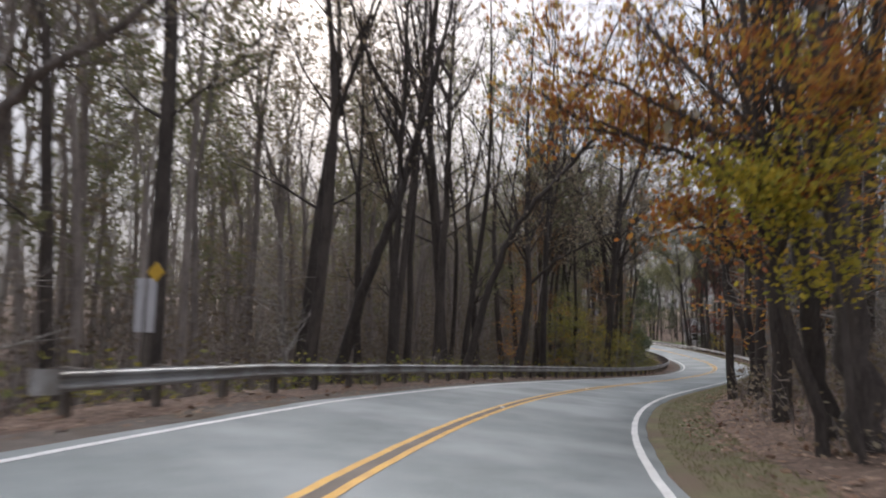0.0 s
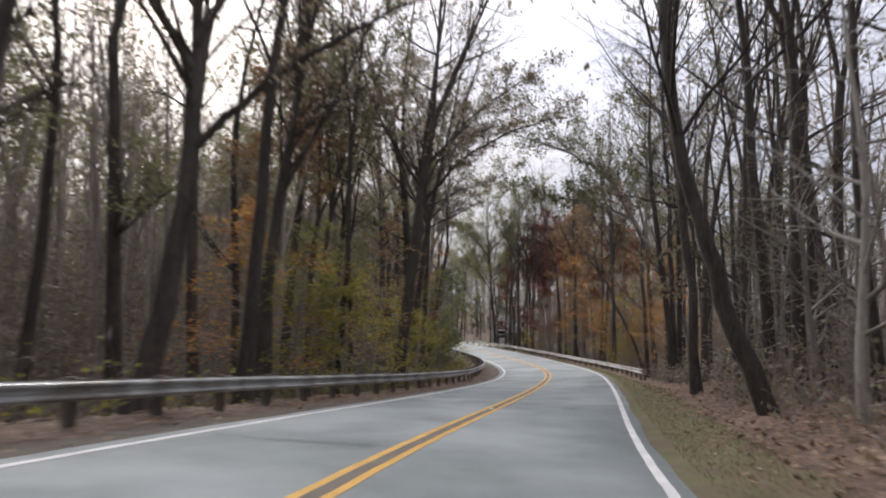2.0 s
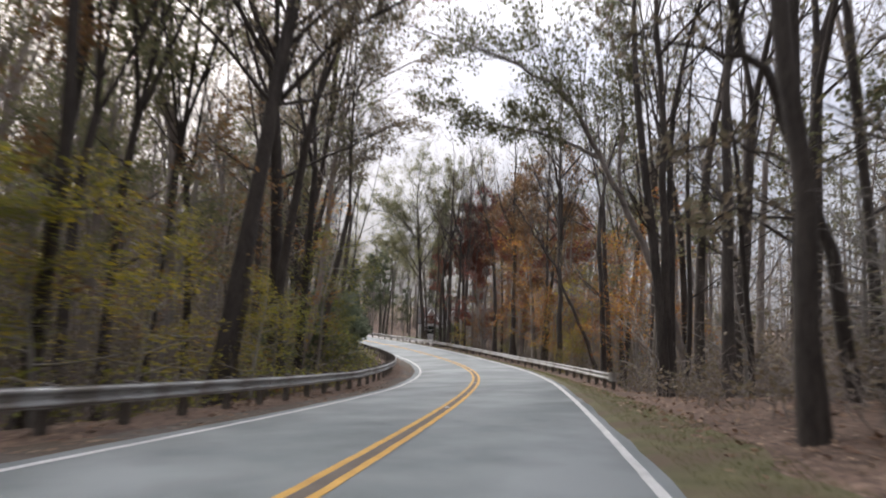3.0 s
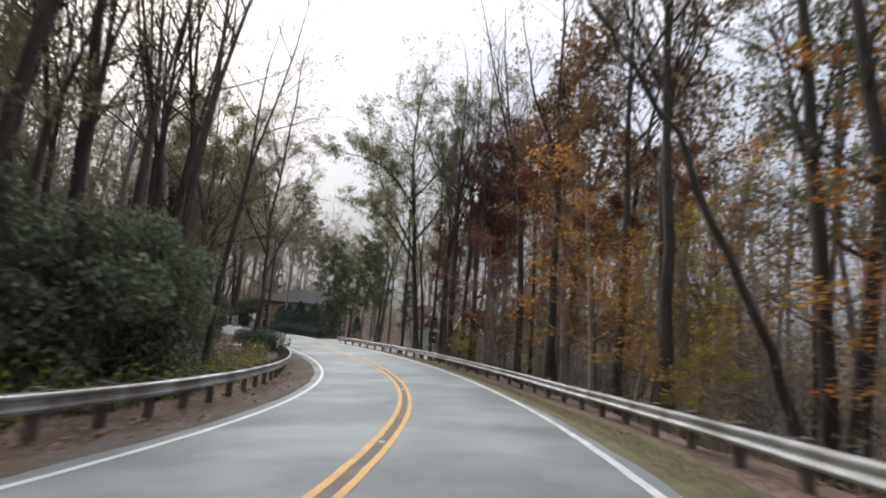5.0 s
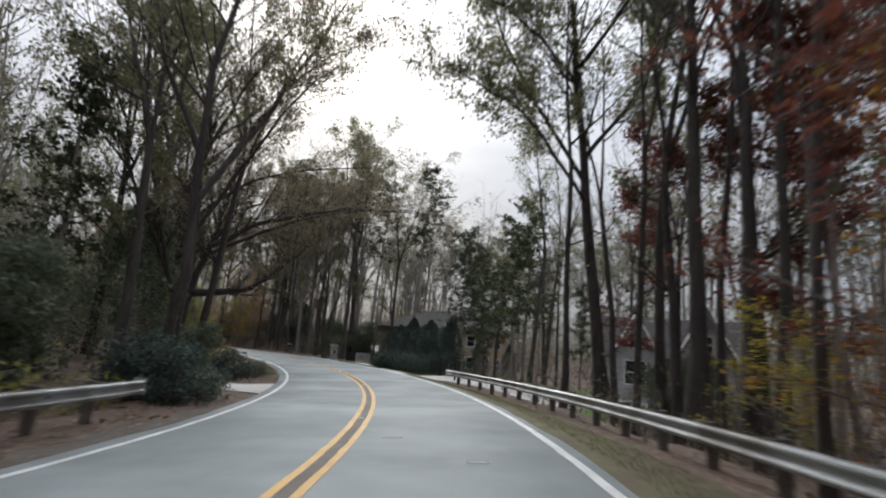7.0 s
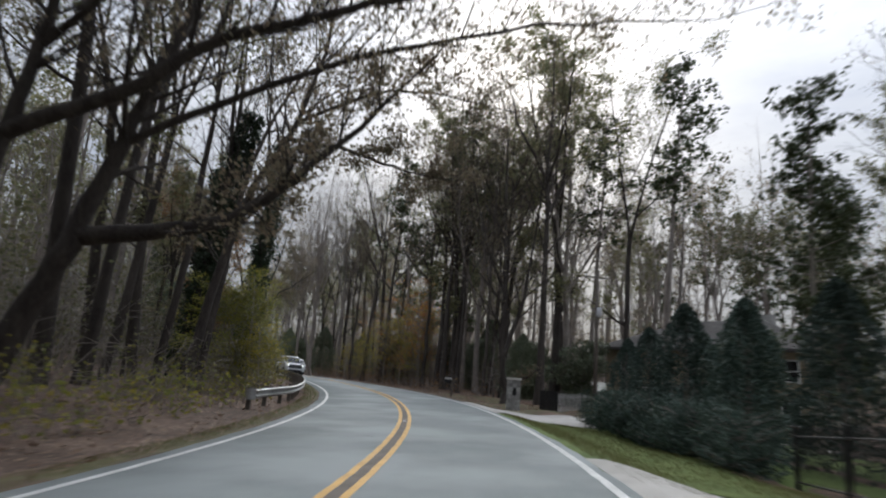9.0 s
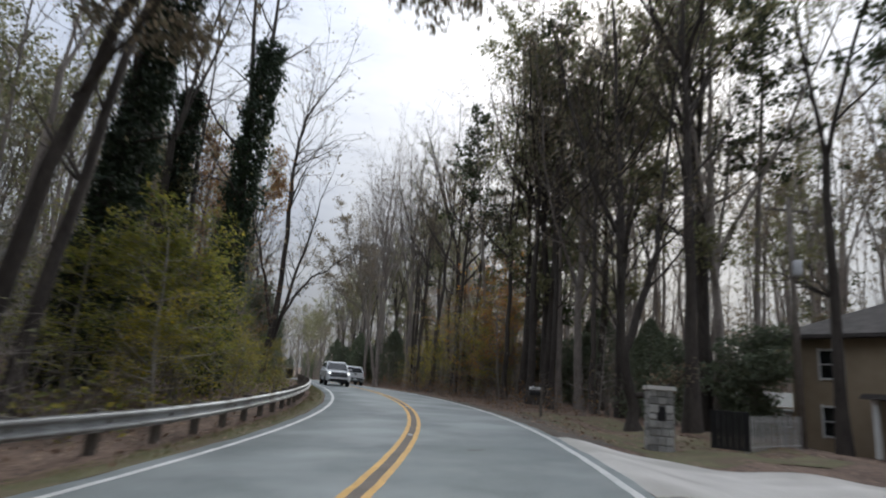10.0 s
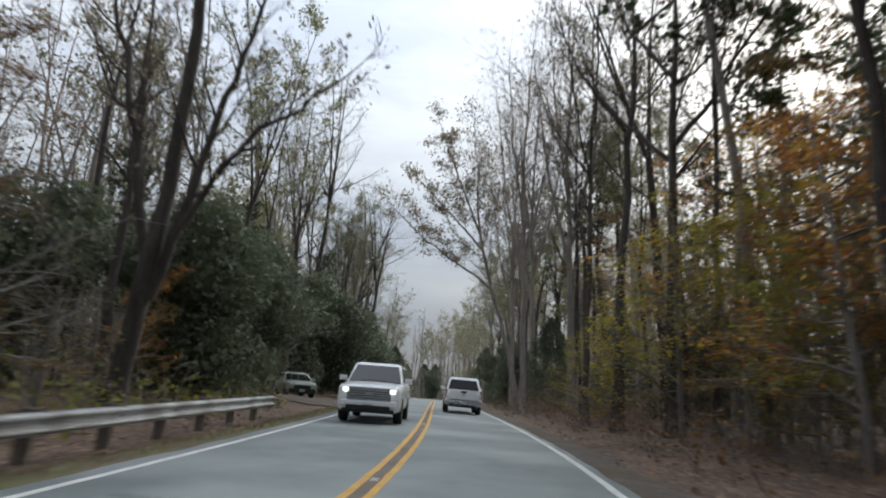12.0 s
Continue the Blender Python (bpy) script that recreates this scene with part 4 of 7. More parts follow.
shaped_tree(210, [([(171, 8.5, 0), (171, 8.4, 1.4), (171, 8.0, 3.2), (171.3, 8.2, 9), (172, 8.0, 19)], 0.27, 0.06), ([(171, 8.4, 1.1), (170.8, 9.4, 1.3), (170.6, 10.2, 1.9)], 0.13, 0.06),
                  ([(171.1, 8.1, 2.6), (171.5, 9.6, 6), (172, 10.2, 9), (172.4, 11.4, 17)], 0.19, 0.04), ([(171.2, 8.2, 7), (171.5, 6.4, 11), (172, 5.2, 17)], 0.12, 0.03)], "forked dark tree with a low stub limb", 1.3, 0.17, LEAF_BROWN, bark=BARK_SHADED, kids=5)

shaped_tree(211, [([(11.1, 6.1, 0.0), (11.1, 5.8, 1.8), (11.1, 5.5, 3.3), (11.1, 5.3, 5.5), (11.5, 5.2, 8.1)], 0.12, 0.04), ([(11.1, 5.5, 3.4), (11.1, 4.9, 4.8), (11.1, 3.5, 5.3), (11.1, 1.9, 6.1)], 0.06, 0.02),
                  ([(11.1, 5.5, 2.8), (11.1, 4.5, 3.8), (10.8, 3.9, 3.7)], 0.04, 0.015), ([(11.1, 5.5, 4.3), (10.4, 4.8, 6.5), (10.4, 3.7, 6.8)], 0.05, 0.02), ([(11.1, 5.4, 4.8), (12.2, 4.4, 6.2), (12.9, 3.2, 6.5)], 0.05, 0.02),
                  ([(11.1, 5.5, 3.3), (9.6, 5.9, 4.8), (8.5, 6.0, 5.5)], 0.05, 0.02), ([(11.1, 5.2, 4.6), (11.4, 3.2, 5.6), (11.6, 1.7, 5.8)], 0.05, 0.015), ([(11.1, 5.2, 5.2), (10.7, 3.0, 6.2), (10.5, 1.6, 6.7)], 0.05, 0.015)], "roadside maple with tiers of orange and gold leaves", 3.0, 0.12, LEAF_ORANGE, bark=BARK_SHADED, kids=7, ratio=(0.16, 0.3))
shaped_tree(212, [([(9.9, 6.2, 0.0), (9.9, 6.0, 2.6), (9.8, 5.7, 5.4)], 0.07, 0.03), ([(9.9, 6.0, 3.2), (9.8, 5.2, 3.9), (9.6, 4.6, 4.2)], 0.035, 0.015), ([(9.9, 5.9, 3.8), (10.6, 5.3, 4.5), (11.2, 4.7, 4.7)], 0.035, 0.015)],
            "young tree with golden yellow-green leaves", 4.0, 0.11, LEAF_YELLOW, bark=BARK_SHADED, kids=6, ratio=(0.12, 0.2))
shaped_tree(217, [([(11, 6.74, 0), (11, 6.57, 1.7), (11, 6.43, 3.3), (11, 6.3, 5.9), (11, 6.2, 9), (11, 6.1, 18)], 0.31, 0.08), ([(11.1, 6.2, 8.5), (12, 4.5, 12), (12, 3, 16)], 0.08, 0.02)], "thick dark roadside trunk with few limbs", 0.6, bark=BARK_SHADED)
shaped_tree(218, [([(12.8, 6.71, 0), (12.8, 6.47, 1.8), (12.8, 6.31, 3.7), (12.8, 6.26, 6.1), (12.8, 6.15, 8.4), (12.8, 6.0, 19)], 0.23, 0.06), ([(12.8, 6.2, 8), (15, 5.0, 12), (16, 4.6, 17)], 0.08, 0.02),
                  ([(12.8, 6.3, 5.6), (12.4, 4.9, 5.8), (12.2, 4.2, 6.2)], 0.06, 0.02)], "dark straight roadside trunk with few limbs", 0.6, bark=BARK_SHADED)
shaped_tree(219, [([(16.6, 6.62, 0), (16.6, 6.56, 2.4), (16.6, 6.48, 4.3), (16.6, 6.4, 7.5), (16.6, 6.3, 10.4), (16.6, 6.1, 21)], 0.25, 0.06)], "dark straight roadside trunk with few limbs", 0.6, bark=BARK_SHADED)
shaped_tree(220, [([(57, -7.8, 0), (57, -7.6, 5), (57.3, -7.2, 10), (57.6, -6.6, 16), (58, -6, 23)], 0.3, 0.06), ([(57.2, -7.2, 9.5), (57, -4.8, 12.4), (57, -2.4, 13.6), (57, 0, 14.2)], 0.11, 0.03),
                  ([(57.4, -6.9, 12), (58, -4, 15.6), (58.5, -1, 17.5)], 0.1, 0.03), ([(57.3, -7, 11), (56, -9.5, 15), (55, -11, 20)], 0.1, 0.03)], "big dark tree with limbs and dull leaves over the road", 6.0, 0.17, LEAF_BROWN, bark=BARK_SHADED, kids=6)
shaped_tree(221, [([(22, -8.8, 0), (22, -7.7, 3.2), (22, -7, 5.2), (22, -6.3, 6.8), (22, -5.8, 7.9), (22.3, -4.6, 13), (22.6, -3.6, 18)], 0.27, 0.06)], "thick dark tree leaning towards the road", 0.8, bark=BARK_SHADED)
shaped_tree(222, [([(44, -8.8, 0), (44, -8.8, 4.3), (44, -8.4, 7.9), (44, -8.1, 10.1), (44.5, -7.8, 17)], 0.26, 0.07), ([(44, -8.4, 7), (44.5, -6.5, 11), (45, -5, 15)], 0.1, 0.03)], "tall dark roadside tree with an upright fork", 0.8, bark=BARK_SHADED)
shaped_tree(213, [([(76, -11, 0), (76, -10.0, 4.1), (76, -9.7, 9), (76, -9.5, 12.9), (76, -9.1, 18.7), (76, -8.4, 24.7)], 0.24, 0.06), ([(76, -9.3, 14.8), (76, -6.4, 15.7), (76, -3.4, 16.9)], 0.08, 0.025),
                  ([(76, -9.1, 17.5), (76, -5.8, 20.0), (76, -2.5, 21.2)], 0.08, 0.025), ([(76, -9.7, 10.6), (76, -8.4, 13.0), (75, -5.8, 14.6)], 0.08, 0.025), ([(76, -9.2, 16), (74, -7, 20), (73, -5, 24)], 0.08, 0.025)],
            "tall tree with long limbs reaching over the road", 5.0, 0.17, LEAF_BROWN, kids=6)
shaped_tree(214, [([(13, -14.5, 0), (12.5, -13.6, 5), (12, -12.7, 7.4), (12, -10.8, 8.5), (12, -8.4, 9.3), (12, -6, 11)], 0.26, 0.07)], "dark tree bending out towards the road", 1.2)
shaped_tree(215, [([(183, 11.5, 0), (183, 11.2, 5), (183, 11.5, 11), (183.5, 12, 18), (184, 12, 25)], 0.3, 0.06), ([(183, 11.3, 7), (182, 8.5, 13), (181, 7.4, 20)], 0.13, 0.03), ([(183, 11.4, 8.5), (185, 13.8, 14), (186, 15.5, 22)], 0.13, 0.03),
                  ([(183, 11.3, 6), (181, 13.5, 12), (180, 15, 19)], 0.13, 0.03)], "big upswept hardwood tree with grey twigs", 1.4, 0.2, LEAF_BROWN, kids=7)
shaped_tree(216, [([(178, 17, 0), (178, 17, 6), (178, 16.6, 12), (178, 17, 20), (178, 17, 27)], 0.3, 0.06), ([(178, 17, 7), (176, 14.5, 14), (175, 13, 21)], 0.14, 0.03), ([(178, 17, 8), (180, 19.5, 15), (181, 21, 23)], 0.14, 0.03),
                  ([(178, 17, 9), (176, 20, 16), (174, 22, 23)], 0.13, 0.03)], "big upswept hardwood tree with grey twigs", 1.2, 0.2, LEAF_OLIVE, kids=7)


def roadside_trunk(seed, s, d, shift, h, r, leaf=0.6, material=None, bark=None, label="tall straight dark trunk with high thin limbs"):
    """A tall trunk at the road's edge whose top stands shift metres to the right of its foot, with limbs in its upper half."""
    g = random.Random(seed)
    paths = [([(s, d, 0), (s, d + 0.28 * shift + g.gauss(0, 0.08), 0.3 * h), (s + 0.2, d + 0.6 * shift + g.gauss(0, 0.12), 0.6 * h), (s + 0.3, d + shift, h)], r, 0.05)]
    for i in range(3):
        u, w = g.uniform(0.42, 0.75), g.uniform(0, 6.28)
        foot = (s + 0.2 * u, d + u * shift, u * h)
        reach = h * g.uniform(0.08, 0.15)
        paths.append(([foot, (s + reach * math.cos(w), d + u * shift + reach * math.sin(w), (u + 0.13) * h), (s + 1.5 * reach * math.cos(w), d + u * shift + 1.5 * reach * math.sin(w), (u + 0.28) * h)], r * 0.4, 0.03))
    # by default the bark with backlit shade in its colour
    return shaped_tree(seed, paths, label, leaf, 0.16, material, bark or BARK_SHADED, kids=4)


for i, (s, d, shift, h, r) in enumerate((
        (27.4, 6.0, -1.0, 21, 0.17), (26.7, 6.55, 0.4, 22, 0.16), (24.0, 6.85, -0.4, 23, 0.18), (47.0, 5.9, -1.2, 24, 0.17), (46.0, 8.0, -0.9, 24, 0.2), (60.0, 7.0, -0.6, 24, 0.17), (25.7, -8.5, 0.3, 23, 0.24), (28.6, -9.6, 0.6, 24, 0.2), (32.0, -10.0, 0.8, 24, 0.3),
        (40.0, -6.9, 0.9, 24, 0.22), (92.9, 9.5, 0.2, 24, 0.2), (89.3, 9.5, -0.1, 25, 0.22), (87.9, 9.0, -0.3, 24, 0.26), (118.4, 10.1, -0.1, 26, 0.32), (116.0, 10.1, 0.2, 23, 0.22), (115.4, 10.6, 0.5, 24, 0.18),
        (99.6, 9.2, -0.4, 24, 0.3), (179.2, 11.9, 0.1, 24, 0.22), (171.6, 11.2, 0.2, 26, 0.3), (182.7, 9.5, 0.1, 24, 0.2), (178.7, 10.2, 0.4, 22, 0.17), (188.4, 10.0, 0.2, 26, 0.3), (184.6, 9.0, 0.0, 26, 0.28),
        (190.4, 9.5, 0.3, 24, 0.22), (203.0, 7.5, 1.2, 25, 0.23), (201.0, 9.0, 1.1, 25, 0.28), (208.0, 7.5, 0.5, 22, 0.18), (199.9, 10.1, 0.9, 23, 0.16), (197.0, -9.8, -0.9, 15, 0.2))):
    roadside_trunk(801 + i, s, d, shift, h, r, leaf=1.6 if s > 165 else 0.6)
shaped_tree(231, [([(36, -6.9, 0), (36, -6.3, 2.6), (36, -6.0, 5.0), (36, -6.05, 7.1), (36.2, -6.2, 9.1), (36.6, -6.4, 15), (37, -6.2, 22)], 0.29, 0.06), ([(36, -5.95, 5.6), (36, -4.74, 6.7), (36, -3.3, 7.6), (36, -1.8, 8.2), (36, 0.2, 8.7)], 0.12, 0.03),
                  ([(36, -6.1, 8.0), (36.8, -4.8, 12), (37, -3.6, 17)], 0.11, 0.03), ([(36, -6.1, 7.4), (35.4, -8.2, 11), (35, -9.4, 16)], 0.11, 0.03)], "thick dark roadside tree with a long limb over the road", 1.6, 0.16, LEAF_BROWN, bark=BARK_SHADED, kids=5)
shaped_tree(232, [([(222, 6.4, 0), (222, 5.2, 5), (221, 3.6, 9.2), (220, 2.6, 13.5), (220, 2.4, 18)], 0.2, 0.05), ([(221.2, 4.0, 8.4), (220, 1.4, 10.0), (220, -1.4, 11.6), (220, -3.2, 13.4)], 0.1, 0.03),
                  ([(220.4, 3.0, 11.2), (220, 0.6, 13.6), (220, -1.6, 15.8)], 0.09, 0.03), ([(220.2, 2.8, 12.4), (219, 1.0, 16), (219, -0.4, 19.6)], 0.09, 0.03)], "leaning tree with thin brown leaves reaching over the road", 7.0, 0.17, LEAF_BROWN, kids=6)
shaped_tree(233, [([(50, 8.0, 0), (50, 7.6, 3.0), (50, 6.9, 6.0), (50, 6.1, 7.7), (50, 5.6, 9.4), (50, 5.5, 14), (50, 6, 19)], 0.15, 0.04), ([(50, 6.3, 7.2), (50, 5.0, 7.6), (50, 3.6, 7.9)], 0.07, 0.02), ([(50, 7.2, 5.0), (50, 5.8, 5.6), (50, 4.8, 5.4)], 0.04, 0.015),
                  ([(50, 7.5, 3.8), (50, 6.0, 4.2), (50, 5.2, 3.9)], 0.04, 0.015)], "crooked dark tree with long bare side limbs", 0.8, bark=BARK_SHADED, kids=4)
shaped_tree(234, [([(161, -9.6, 0), (161, -9.0, 5), (161, -8.0, 10), (161, -6.4, 13.0), (161, -5.4, 17), (161, -5, 22)], 0.24, 0.06), ([(161, -6.9, 12.4), (160.5, -3.2, 12.1), (160, -1.0, 11.0), (160, 0.8, 10.8)], 0.12, 0.03),
                  ([(161, -6.2, 13.4), (160, -3.0, 15.0), (160, 0.5, 15.4), (160, 3.6, 14.8)], 0.1, 0.03), ([(161, -8.6, 7.5), (160, -6.4, 9.4), (159, -4.6, 12.2)], 0.08, 0.03)], "dark oak with limbs and dull hanging leaves over the road", 9.0, 0.17, LEAF_BROWN, bark=BARK_SHADED, kids=7)
shaped_tree(235, [([(136, -9.4, 0), (136, -9.1, 5), (136, -9.1, 9.1), (136, -9.4, 16.7), (136, -9.8, 24)], 0.27, 0.05), ([(136, -9.1, 7.5), (136, -6.9, 12.0), (136, -4.6, 16.6), (136, -2.6, 18.6)], 0.13, 0.03),
                  ([(136, -9.1, 9.5), (136, -6.4, 15.0), (136, -3.4, 19.2), (136, -1.2, 20.4)], 0.12, 0.03), ([(136, -9.3, 12), (136, -7.2, 17.5), (136, -5.0, 21.5)], 0.11, 0.03), ([(136, -9.3, 2.5), (136, -10.8, 7), (136, -12.4, 13), (136, -13.8, 20)], 0.15, 0.04),
                  ([(136, -9.3, 3.0), (136, -12.2, 9), (136, -14.6, 14), (136, -16.4, 19)], 0.13, 0.03)], "broad spreading oak with thin brown leaves", 7.0, 0.17, LEAF_BROWN, bark=BARK_SHADED, kids=6)
for i, (s, d, h) in enumerate(((226.0, 6.9, 31), (231.0, 8.4, 29), (219.0, 9.2, 30), (236.5, 7.4, 27))):
    shaped_tree(241 + i, [([(s, d, 0), (s, d - 0.1, 0.35 * h), (s, d - 0.4, 0.65 * h), (s, d + 0.2, h)], 0.26, 0.05), ([(s, d - 0.2, 0.33 * h), (s + 0.5, d - 1.6, 0.55 * h), (s + 1, d - 2.8, 0.88 * h)], 0.14, 0.03),
                          ([(s, d - 0.2, 0.38 * h), (s - 0.5, d + 1.4, 0.6 * h), (s - 1, d + 2.6, 0.92 * h)], 0.14, 0.03), ([(s, d - 0.3, 0.5 * h), (s - 1, d - 1.4, 0.7 * h), (s - 1.4, d - 2.0, 0.95 * h)], 0.11, 0.03)],
                "bare upswept hardwood tree with many fine grey twigs", 0.25, bark=BARK, kids=7)
